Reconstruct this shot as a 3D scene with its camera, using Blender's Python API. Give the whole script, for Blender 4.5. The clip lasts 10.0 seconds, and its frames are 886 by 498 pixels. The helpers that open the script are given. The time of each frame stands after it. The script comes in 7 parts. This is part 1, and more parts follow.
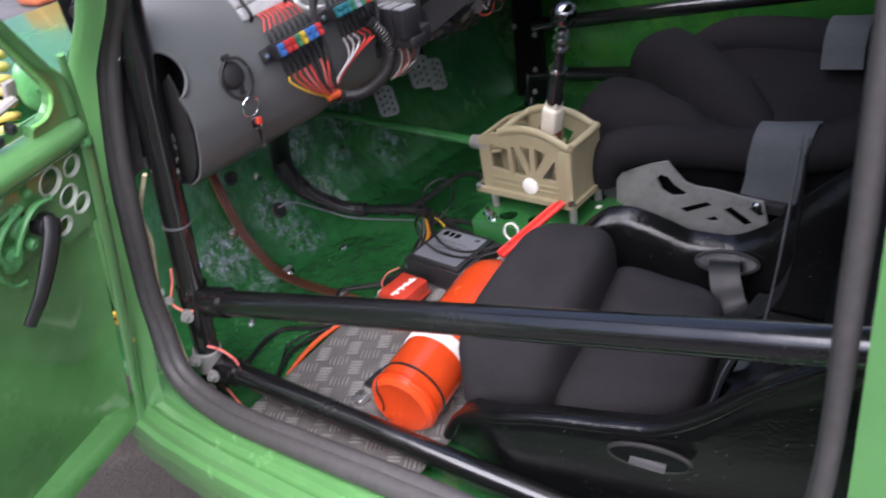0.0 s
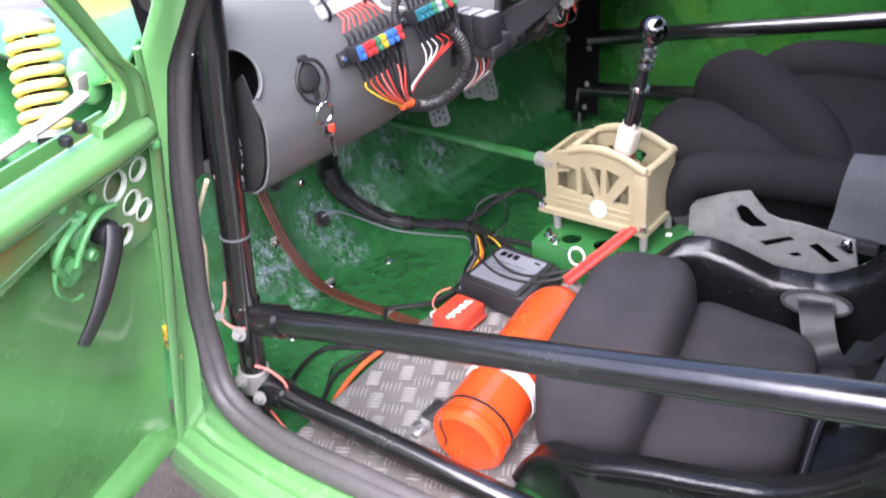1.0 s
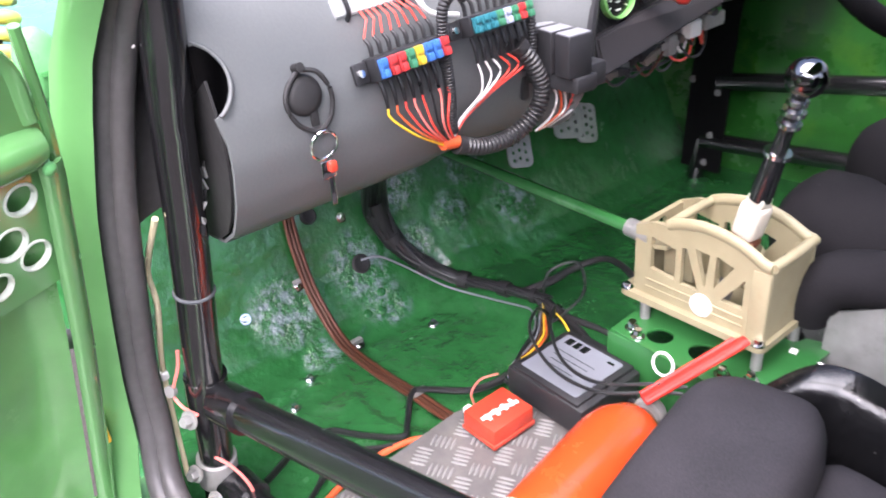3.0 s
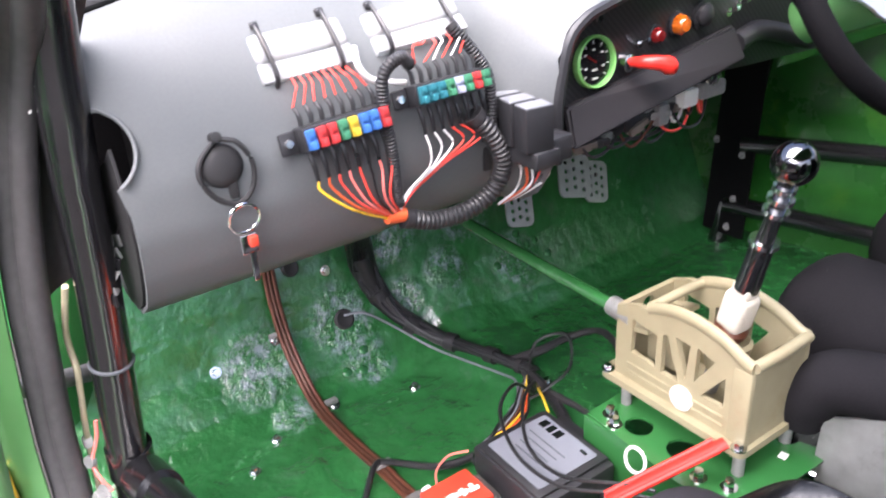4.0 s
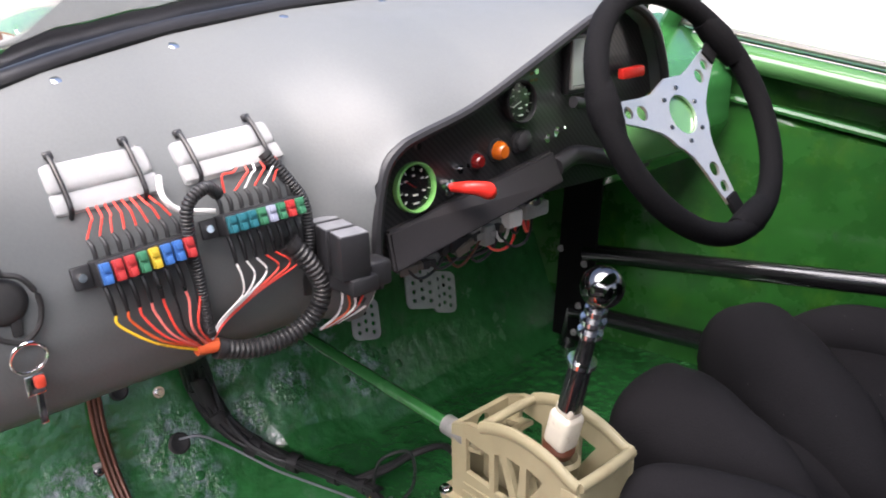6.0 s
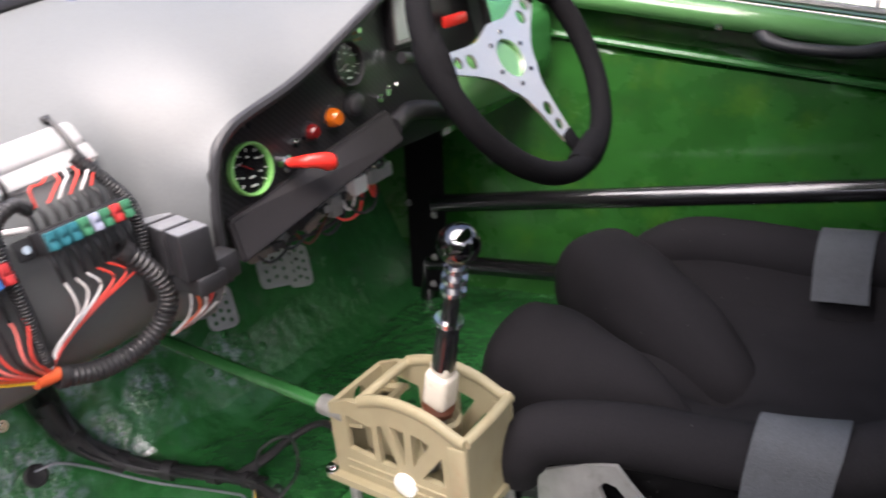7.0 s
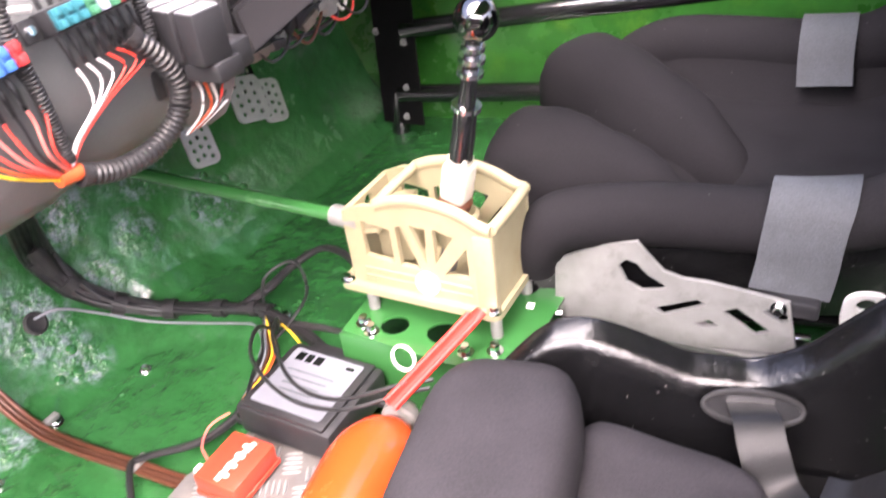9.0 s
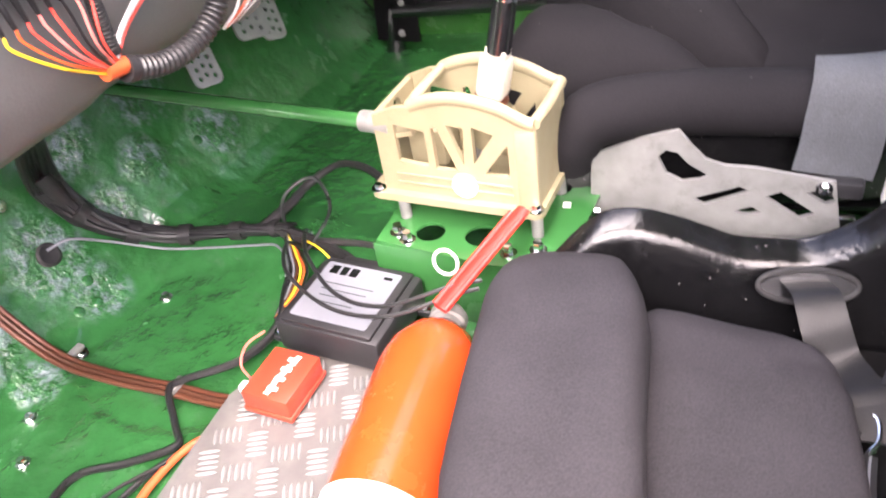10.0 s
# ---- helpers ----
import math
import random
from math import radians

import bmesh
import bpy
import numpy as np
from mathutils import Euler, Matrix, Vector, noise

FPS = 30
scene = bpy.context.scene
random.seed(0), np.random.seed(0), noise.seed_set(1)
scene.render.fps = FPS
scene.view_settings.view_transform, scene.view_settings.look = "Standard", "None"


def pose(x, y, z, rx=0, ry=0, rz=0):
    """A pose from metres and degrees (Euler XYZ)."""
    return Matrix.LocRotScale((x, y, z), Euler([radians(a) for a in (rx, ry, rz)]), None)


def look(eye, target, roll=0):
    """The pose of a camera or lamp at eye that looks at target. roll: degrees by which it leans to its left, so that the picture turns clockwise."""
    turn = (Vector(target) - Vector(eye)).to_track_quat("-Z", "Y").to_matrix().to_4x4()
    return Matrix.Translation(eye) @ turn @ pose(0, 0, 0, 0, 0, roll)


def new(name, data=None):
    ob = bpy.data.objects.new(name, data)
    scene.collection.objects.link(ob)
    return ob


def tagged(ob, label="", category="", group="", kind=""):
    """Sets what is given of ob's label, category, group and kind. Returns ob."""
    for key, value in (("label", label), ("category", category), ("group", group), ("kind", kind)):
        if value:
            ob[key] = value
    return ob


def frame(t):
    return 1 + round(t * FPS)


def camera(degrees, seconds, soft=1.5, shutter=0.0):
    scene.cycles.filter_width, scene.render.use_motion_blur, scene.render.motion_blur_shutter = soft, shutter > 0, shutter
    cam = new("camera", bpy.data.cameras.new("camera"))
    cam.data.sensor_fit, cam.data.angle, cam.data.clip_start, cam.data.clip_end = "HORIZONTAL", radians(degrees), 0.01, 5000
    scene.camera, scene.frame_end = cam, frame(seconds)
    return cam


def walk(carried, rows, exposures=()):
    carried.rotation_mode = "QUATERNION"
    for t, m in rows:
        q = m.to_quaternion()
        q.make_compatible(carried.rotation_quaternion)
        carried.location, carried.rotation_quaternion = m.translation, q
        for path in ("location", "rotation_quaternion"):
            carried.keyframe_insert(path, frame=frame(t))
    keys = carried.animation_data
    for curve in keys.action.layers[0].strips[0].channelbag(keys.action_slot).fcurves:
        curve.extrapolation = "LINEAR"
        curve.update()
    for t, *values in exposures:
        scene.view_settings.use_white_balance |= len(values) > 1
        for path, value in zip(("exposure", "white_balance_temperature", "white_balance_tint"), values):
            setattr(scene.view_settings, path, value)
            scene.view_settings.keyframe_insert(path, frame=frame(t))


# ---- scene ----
cam = camera(57.63, 10.0, soft=1.8, shutter=0.5)
PATH = [
    (0.0, (1.3526, -0.7920, 0.9671), (0.7622, -0.1773, 0.4440), -11.13),
    (0.5, (1.2977, -0.7971, 0.9461), (0.6912, -0.2122, 0.4075), -10.00),
    (1.0, (1.1962, -0.7944, 0.9585), (0.6072, -0.1737, 0.4410), -8.11),
    (1.5, (1.1092, -0.7744, 0.9569), (0.5554, -0.1063, 0.4599), -5.67),
    (2.0, (1.0626, -0.7481, 0.9411), (0.5570, -0.0442, 0.4423), -3.74),
    (2.2, (1.0597, -0.6964, 0.9156), (0.5245, -0.0037, 0.4323), -3.60),
    (3.3, (1.0174, -0.4330, 0.8430), (0.3078, 0.0808, 0.3609), -5.42),
    (3.5, (1.0118, -0.3937, 0.8435), (0.2990, 0.1258, 0.3723), -5.18),
    (4.0, (1.0451, -0.3380, 0.8598), (0.2991, 0.1560, 0.4131), -3.89),
    (4.5, (1.0772, -0.2935, 0.8642), (0.3251, 0.2305, 0.4643), -3.26),
    (5.0, (1.0840, -0.2705, 0.8758), (0.3543, 0.3112, 0.5163), -2.47),
    (5.2, (1.0718, -0.2701, 0.8767), (0.3566, 0.3328, 0.5231), -1.94),
    (6.3, (1.0763, -0.2621, 0.8926), (0.4019, 0.3906, 0.5474), -1.81),
    (6.5, (1.0624, -0.2483, 0.8955), (0.4228, 0.4299, 0.5336), -4.06),
    (7.0, (1.0518, -0.2440, 0.8947), (0.5151, 0.4936, 0.4849), -5.55),
    (7.5, (1.0128, -0.2329, 0.8854), (0.5854, 0.5765, 0.4827), -6.78),
    (8.0, (0.9914, -0.2526, 0.8526), (0.5869, 0.5381, 0.3930), -7.39),
    (8.5, (0.9920, -0.2957, 0.8261), (0.5515, 0.4448, 0.3186), -7.48),
    (9.0, (0.9743, -0.3294, 0.8062), (0.5325, 0.3786, 0.2552), -8.23),
    (9.5, (0.9477, -0.3811, 0.7775), (0.4987, 0.3059, 0.2062), -8.30),
    (10.0, (0.8849, -0.3850, 0.7630), (0.4966, 0.3027, 0.1496), -9.78),
]
walk(cam, [(t, look(eye, target, roll)) for t, eye, target, roll in PATH],
     exposures=[(0.0, 0.85, 5950, 21), (0.7, 2.0, 5900, 24), (3.5, 2.2, 6050, 23), (5.0, 1.7, 6100, 17), (6.5, 1.35, 6400, 20), (7.5, 1.95, 6500, 22), (8.0, 2.55, 6450, 25), (8.5, 3.0, 6650, 28), (10.0, 2.9, 6700, 27)])

# ---- world and light: a bright overcast day, light through the open door and the windows ----
world = bpy.data.worlds.new("world")
scene.world = world
world.use_nodes = True
wn = world.node_tree
sky = wn.nodes.new("ShaderNodeTexSky")
sky.sky_type = "NISHITA"
sky.sun_disc = False
sky.sun_elevation = radians(60)
sky.sun_rotation = radians(142)
sky.air_density, sky.dust_density = 1.2, 6.0
background = wn.nodes["Background"]
background.inputs["Strength"].default_value = 0.135
wn.links.new(sky.outputs["Color"], background.inputs["Color"])
sun = new("sun", bpy.data.lights.new("sun", "SUN"))
sun.data.energy = 4.8
sun.data.angle = radians(80)
sun.data.color = (1.0, 0.97, 0.92)
sun.matrix_world = look((2.0, -1.9, 5.2), (0.3, 0.3, 0.3))


# ---- materials ----
def material(name, color, rough=0.5, metal=0.0, coat=0.0, spread=0.15, grain=60.0, patch=4.0, bump=0.0, second=None, amount=0.0,
             edge=0.55, spec=0.5, rough_spread=0.1):
    """A surface with variation at two scales: fine grain and broad patches, and stains of a second colour."""
    m = bpy.data.materials.new(name)
    m.use_nodes = True
    nt = m.node_tree
    b = nt.nodes["Principled BSDF"]
    b.inputs["Roughness"].default_value = rough
    b.inputs["Metallic"].default_value = metal
    b.inputs["Coat Weight"].default_value = coat
    b.inputs["Coat Roughness"].default_value = 0.08
    b.inputs["Specular IOR Level"].default_value = spec
    co = nt.nodes.new("ShaderNodeTexCoord")
    n1 = nt.nodes.new("ShaderNodeTexNoise")
    n1.inputs["Scale"].default_value = grain
    n1.inputs["Detail"].default_value = 6
    n2 = nt.nodes.new("ShaderNodeTexNoise")
    n2.inputs["Scale"].default_value = patch
    n2.inputs["Detail"].default_value = 8
    n2.inputs["Roughness"].default_value = 0.65
    for n in (n1, n2):
        nt.links.new(co.outputs["Object"], n.inputs["Vector"])
    add = nt.nodes.new("ShaderNodeMath")
    add.operation = "ADD"
    nt.links.new(n1.outputs["Fac"], add.inputs[0])
    nt.links.new(n2.outputs["Fac"], add.inputs[1])
    ramp = nt.nodes.new("ShaderNodeMapRange")
    ramp.inputs["From Min"].default_value, ramp.inputs["From Max"].default_value = 0.6, 1.4
    ramp.inputs["To Min"].default_value, ramp.inputs["To Max"].default_value = 1 - spread, 1 + spread
    nt.links.new(add.outputs[0], ramp.inputs["Value"])
    mul = nt.nodes.new("ShaderNodeVectorMath")
    mul.operation = "SCALE"
    mul.inputs[0].default_value = color
    nt.links.new(ramp.outputs["Result"], mul.inputs["Scale"])
    out = mul.outputs["Vector"]
    if second:
        mask = nt.nodes.new("ShaderNodeMapRange")
        mask.inputs["From Min"].default_value, mask.inputs["From Max"].default_value = edge, edge + 0.12
        mask.inputs["To Max"].default_value = amount
        n3 = nt.nodes.new("ShaderNodeTexNoise")
        n3.inputs["Scale"].default_value = patch * 2.3
        n3.inputs["Detail"].default_value = 10
        n3.inputs["Roughness"].default_value = 0.7
        nt.links.new(co.outputs["Object"], n3.inputs["Vector"])
        nt.links.new(n3.outputs["Fac"], mask.inputs["Value"])
        mix = nt.nodes.new("ShaderNodeMix")
        mix.data_type = "RGBA"
        nt.links.new(mask.outputs["Result"], mix.inputs["Factor"])
        nt.links.new(out, mix.inputs["A"])
        mix.inputs["B"].default_value = (*second, 1)
        out = mix.outputs["Result"]
    nt.links.new(out, b.inputs["Base Color"])
    rr = nt.nodes.new("ShaderNodeMapRange")
    rr.inputs["From Min"].default_value, rr.inputs["From Max"].default_value = 0.3, 0.7
    rr.inputs["To Min"].default_value = max(rough - rough_spread, 0.02)
    rr.inputs["To Max"].default_value = min(rough + rough_spread, 1.0)
    nt.links.new(n2.outputs["Fac"], rr.inputs["Value"])
    nt.links.new(rr.outputs["Result"], b.inputs["Roughness"])
    if bump:
        bp = nt.nodes.new("ShaderNodeBump")
        bp.inputs["Strength"].default_value = 1.0
        bp.inputs["Distance"].default_value = bump
        nt.links.new(add.outputs[0], bp.inputs["Height"])
        nt.links.new(bp.outputs["Normal"], b.inputs["Normal"])
    return m


def glass(name, color=(0.95, 0.96, 0.95), rough=0.04, ior=1.25):
    m = bpy.data.materials.new(name)
    m.use_nodes = True
    nt = m.node_tree
    clear = nt.nodes.new("ShaderNodeBsdfTransparent")
    clear.inputs["Color"].default_value = (*color, 1)
    shine = nt.nodes.new("ShaderNodeBsdfGlossy")
    shine.inputs["Roughness"].default_value = rough
    fresnel = nt.nodes.new("ShaderNodeFresnel")
    fresnel.inputs["IOR"].default_value = ior
    mix = nt.nodes.new("ShaderNodeMixShader")
    nt.links.new(fresnel.outputs[0], mix.inputs[0])
    nt.links.new(clear.outputs[0], mix.inputs[1])
    nt.links.new(shine.outputs[0], mix.inputs[2])
    nt.links.new(mix.outputs[0], nt.nodes["Material Output"].inputs["Surface"])
    return m


M = {
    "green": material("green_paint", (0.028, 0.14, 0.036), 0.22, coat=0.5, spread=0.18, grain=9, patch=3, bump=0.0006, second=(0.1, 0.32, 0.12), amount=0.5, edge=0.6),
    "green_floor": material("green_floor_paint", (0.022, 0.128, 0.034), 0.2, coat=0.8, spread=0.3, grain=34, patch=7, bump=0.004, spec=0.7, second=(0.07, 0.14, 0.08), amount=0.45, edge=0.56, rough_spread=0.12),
    # lit copy of the car green: stronger daylight put into the base colour
    "green_bright": material("green_lit_paint", (0.1, 0.262, 0.087), 0.2, coat=0.8, spread=0.12, grain=12, patch=3, bump=0.0003),
    "dash": material("charcoal_moulding", (0.098, 0.106, 0.107), 0.56, spec=0.7, spread=0.08, grain=300, patch=6, bump=0.0002),
    "black": material("black_satin_paint", (0.008, 0.008, 0.009), 0.2, coat=0.35, spec=0.9, spread=0.2, grain=80, patch=8, bump=0.0002),
    "black_gloss": material("black_gelcoat", (0.005, 0.005, 0.0055), 0.2, coat=0.0, spread=0.3, grain=170, patch=60, bump=0.0006, spec=0.5, rough_spread=0.08),
    "rubber": material("black_rubber", (0.016, 0.0155, 0.016), 0.6, spread=0.2, grain=120, patch=10, bump=0.0004),
    "plastic": material("black_plastic", (0.018, 0.018, 0.02), 0.45, spread=0.15, grain=200, patch=12),
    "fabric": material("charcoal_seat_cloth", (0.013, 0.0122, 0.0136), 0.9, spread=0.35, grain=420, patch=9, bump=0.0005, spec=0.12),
    "strap": material("grey_webbing", (0.06, 0.066, 0.073), 0.75, spread=0.4, grain=500, patch=24, bump=0.0008),
    "black_strap": material("black_webbing", (0.009, 0.009, 0.01), 0.5, spread=0.12, grain=400, patch=20, bump=0.0003),
    "alu": material("bare_aluminium", (0.7, 0.7, 0.69), 0.28, metal=0.9, spread=0.12, grain=60, patch=14, bump=0.0003),
    "alu_dull": material("dull_aluminium", (0.26, 0.26, 0.25), 0.55, metal=0.35, spread=0.2, grain=40, patch=10, bump=0.0006, second=(0.14, 0.14, 0.13), amount=0.5),
    "chrome": material("chrome", (0.75, 0.75, 0.75), 0.12, metal=1.0, spread=0.05),
    "cream": material("cream_plastic", (0.29, 0.255, 0.155), 0.5, spread=0.12, grain=30, patch=9, bump=0.0004, second=(0.26, 0.2, 0.11), amount=0.5),
    "white": material("white_plastic", (0.8, 0.79, 0.76), 0.45, spread=0.05, grain=50, patch=8),
    "orange": material("orange_red_enamel", (0.62, 0.062, 0.011), 0.22, coat=0.6, spread=0.06, grain=20, patch=5),
    "red": material("red_plastic", (0.7, 0.03, 0.02), 0.35, spread=0.08, grain=60, patch=8),
    "red_anodised": material("red_anodised_box", (0.5, 0.05, 0.025), 0.35, spread=0.1, grain=60, patch=8),
    "label": material("silver_label", (0.165, 0.175, 0.2), 0.4, spread=0.06, grain=50, patch=8),
    "brown": material("copper_brown_pipe", (0.11, 0.038, 0.02), 0.4, metal=0.3, spread=0.2, grain=60, patch=12),
    "asphalt": material("asphalt", (0.024, 0.02, 0.0175), 0.9, spread=0.5, grain=90, patch=3, bump=0.008, second=(0.08, 0.072, 0.065), amount=0.4),
    "perspex": glass("clear_polycarbonate"),
    "screen_glass": glass("clear_windscreen_glass", ior=1.1),
    "yellow": material("yellow_spring_paint", (0.72, 0.6, 0.16), 0.4, spread=0.12, grain=40, patch=9),
    "wall": material("pale_render", (0.55, 0.53, 0.5), 0.9, spread=0.1, grain=20, patch=2),
}


M["green_door"] = material("green_door_paint", (0.021, 0.118, 0.018), 0.28, coat=0.4, spread=0.35, grain=14, patch=3.5, bump=0.0012, second=(0.07, 0.19, 0.02), amount=0.5, edge=0.54)
M["dash_dark"] = material("dark_satin_strip", (0.016, 0.015, 0.0165), 0.55, spec=0.25, spread=0.1, grain=200, patch=8)
M["plastic_grey"] = material("grey_black_plastic", (0.02, 0.02, 0.021), 0.4, spread=0.15, grain=150, patch=10)
M["suede"] = material("charcoal_suede", (0.0065, 0.0063, 0.007), 0.85, spread=0.2, grain=260, patch=14, bump=0.0005, spec=0.1)
M["screen"] = material("pale_screen", (0.42, 0.47, 0.45), 0.15, coat=0.5, spread=0.05, grain=20, patch=12)
M["green_lime"] = material("lime_green_rim", (0.2, 0.5, 0.14), 0.25, spread=0.1, grain=40, patch=20)
M["red_lens"] = material("dark_red_lens", (0.14, 0.008, 0.008), 0.12, coat=0.8, spread=0.05)
M["amber"] = material("amber_lens", (0.5, 0.11, 0.006), 0.12, coat=0.8, spread=0.08)
M["black_chrome"] = material("polished_black_metal", (0.16, 0.16, 0.16), 0.06, metal=1.0, spread=0.05)
for key, colour in {"wire_red": (0.75, 0.07, 0.05), "wire_pink": (0.8, 0.2, 0.17), "wire_white": (0.75, 0.74, 0.72), "wire_yellow": (0.78, 0.5, 0.03), "wire_orange": (0.6, 0.1, 0.03), "black_wire": (0.012, 0.012, 0.013),
                    "fuse_blue": (0.04, 0.13, 0.38), "fuse_red": (0.42, 0.035, 0.035), "fuse_green": (0.04, 0.17, 0.09), "fuse_yellow": (0.5, 0.36, 0.03), "fuse_teal": (0.02, 0.13, 0.16), "fuse_clear": (0.3, 0.32, 0.42)}.items():
    M[key] = material(key, colour, 0.35, spread=0.08, grain=90, patch=30)


def carbon():
    """Woven carbon sheet: fine slanting bands under a clear coat."""
    m = bpy.data.materials.new("carbon_weave")
    m.use_nodes = True
    nt = m.node_tree
    b = nt.nodes["Principled BSDF"]
    co = nt.nodes.new("ShaderNodeTexCoord")
    w1 = nt.nodes.new("ShaderNodeTexWave")
    w1.wave_type, w1.bands_direction = "BANDS", "DIAGONAL"
    w1.inputs["Scale"].default_value = 70
    w1.inputs["Distortion"].default_value = 0.3
    nt.links.new(co.outputs["Object"], w1.inputs["Vector"])
    mix = nt.nodes.new("ShaderNodeMix")
    mix.data_type = "RGBA"
    mix.inputs["A"].default_value = (0.008, 0.008, 0.009, 1)
    mix.inputs["B"].default_value = (0.028, 0.028, 0.03, 1)
    nt.links.new(w1.outputs["Fac"], mix.inputs["Factor"])
    nt.links.new(mix.outputs[2], b.inputs["Base Color"])
    b.inputs["Roughness"].default_value = 0.35
    b.inputs["Coat Weight"].default_value = 0.3
    return m


M["carbon"] = carbon()


def lint(m, scale, radius, share, color):
    """Sparse specks of lint and dust over a cloth."""
    nt = m.node_tree
    b = nt.nodes["Principled BSDF"]
    before = b.inputs["Base Color"].links[0].from_socket
    co = nt.nodes.new("ShaderNodeTexCoord")
    v = nt.nodes.new("ShaderNodeTexVoronoi")
    v.inputs["Scale"].default_value = scale
    nt.links.new(co.outputs["Object"], v.inputs["Vector"])
    near = nt.nodes.new("ShaderNodeMath")
    near.operation = "LESS_THAN"
    near.inputs[1].default_value = radius
    nt.links.new(v.outputs["Distance"], near.inputs[0])
    sep = nt.nodes.new("ShaderNodeSeparateColor")
    nt.links.new(v.outputs["Color"], sep.inputs["Color"])
    some = nt.nodes.new("ShaderNodeMath")
    some.operation = "LESS_THAN"
    some.inputs[1].default_value = share
    nt.links.new(sep.outputs["Red"], some.inputs[0])
    both = nt.nodes.new("ShaderNodeMath")
    both.operation = "MULTIPLY"
    nt.links.new(near.outputs[0], both.inputs[0])
    nt.links.new(some.outputs[0], both.inputs[1])
    mix = nt.nodes.new("ShaderNodeMix")
    mix.data_type = "RGBA"
    nt.links.new(both.outputs[0], mix.inputs[0])
    nt.links.new(before, mix.inputs[6])
    mix.inputs[7].default_value = (*color, 1)
    nt.links.new(mix.outputs[2], b.inputs["Base Color"])


M["clevis"] = material("stained_white_plastic", (0.62, 0.57, 0.47), 0.45, spread=0.1, grain=60, patch=18, bump=0.0008, second=(0.25, 0.16, 0.08), amount=0.6, edge=0.56)
M["plate_alu"] = material("worn_checker_plate", (0.125, 0.12, 0.115), 0.55, metal=0.15, spread=0.25, grain=50, patch=9, bump=0.0004, second=(0.2, 0.18, 0.16), amount=0.4)
M["tread"] = material("worn_bright_tread", (0.25, 0.25, 0.245), 0.38, metal=0.3, spread=0.15, grain=80, patch=18)


def hammered(m, places, scale, depth, primer_glint):
    """Crumpled, hammered places in a painted sheet: fine sharp relief, and a pale colour for worn primer and painted-in
    sky glints inside soft-edged patches.
    """
    nt = m.node_tree
    b = nt.nodes["Principled BSDF"]
    co = nt.nodes.new("ShaderNodeTexCoord")
    total = None
    for x, y, z, r in places:
        d = nt.nodes.new("ShaderNodeVectorMath")
        d.operation = "DISTANCE"
        nt.links.new(co.outputs["Object"], d.inputs[0])
        d.inputs[1].default_value = (x, y, z)
        fade = nt.nodes.new("ShaderNodeMapRange")
        fade.interpolation_type = "SMOOTHSTEP"
        fade.inputs["From Min"].default_value, fade.inputs["From Max"].default_value = r, r * 0.45
        nt.links.new(d.outputs["Value"], fade.inputs["Value"])
        if total is None:
            total = fade.outputs["Result"]
            continue
        both = nt.nodes.new("ShaderNodeMath")
        both.operation = "MAXIMUM"
        nt.links.new(total, both.inputs[0])
        nt.links.new(fade.outputs["Result"], both.inputs[1])
        total = both.outputs[0]
    # pale blotches: part worn primer, part sky reflection put into the colour
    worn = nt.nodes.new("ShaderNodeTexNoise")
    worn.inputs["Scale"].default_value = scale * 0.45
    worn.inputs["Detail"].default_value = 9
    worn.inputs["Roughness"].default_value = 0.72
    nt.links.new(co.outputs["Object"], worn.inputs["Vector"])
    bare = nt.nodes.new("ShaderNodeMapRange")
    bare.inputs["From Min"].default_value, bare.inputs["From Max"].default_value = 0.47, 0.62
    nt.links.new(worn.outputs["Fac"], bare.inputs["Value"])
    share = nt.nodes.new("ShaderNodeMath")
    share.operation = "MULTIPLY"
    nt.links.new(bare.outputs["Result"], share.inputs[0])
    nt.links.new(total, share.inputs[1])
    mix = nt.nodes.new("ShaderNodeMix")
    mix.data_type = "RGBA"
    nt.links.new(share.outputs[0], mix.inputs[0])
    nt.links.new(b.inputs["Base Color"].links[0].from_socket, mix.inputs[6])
    mix.inputs[7].default_value = (*primer_glint, 1)
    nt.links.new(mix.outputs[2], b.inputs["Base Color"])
    n = nt.nodes.new("ShaderNodeTexNoise")
    n.inputs["Scale"].default_value = scale
    n.inputs["Detail"].default_value = 4
    n.inputs["Roughness"].default_value = 0.6
    nt.links.new(co.outputs["Object"], n.inputs["Vector"])
    relief = nt.nodes.new("ShaderNodeMath")
    relief.operation = "MULTIPLY"
    nt.links.new(n.outputs["Fac"], relief.inputs[0])
    nt.links.new(total, relief.inputs[1])
    bump = nt.nodes.new("ShaderNodeBump")
    bump.inputs["Distance"].default_value = depth
    nt.links.new(relief.outputs[0], bump.inputs["Height"])
    nt.links.new(b.inputs["Normal"].links[0].from_socket, bump.inputs["Normal"])
    nt.links.new(bump.outputs["Normal"], b.inputs["Normal"])
    nt.links.new(bump.outputs["Normal"], b.inputs["Coat Normal"])


# the pale blue-grey carries sky glints as well as bared primer
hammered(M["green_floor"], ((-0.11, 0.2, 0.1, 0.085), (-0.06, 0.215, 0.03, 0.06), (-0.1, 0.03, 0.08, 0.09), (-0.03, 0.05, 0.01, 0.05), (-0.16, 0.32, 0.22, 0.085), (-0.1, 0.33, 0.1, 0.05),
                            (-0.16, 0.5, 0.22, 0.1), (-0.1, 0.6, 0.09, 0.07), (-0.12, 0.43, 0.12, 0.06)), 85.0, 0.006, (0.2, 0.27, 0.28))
lint(M["black_gloss"], 90.0, 0.09, 0.35, (0.14, 0.14, 0.135))
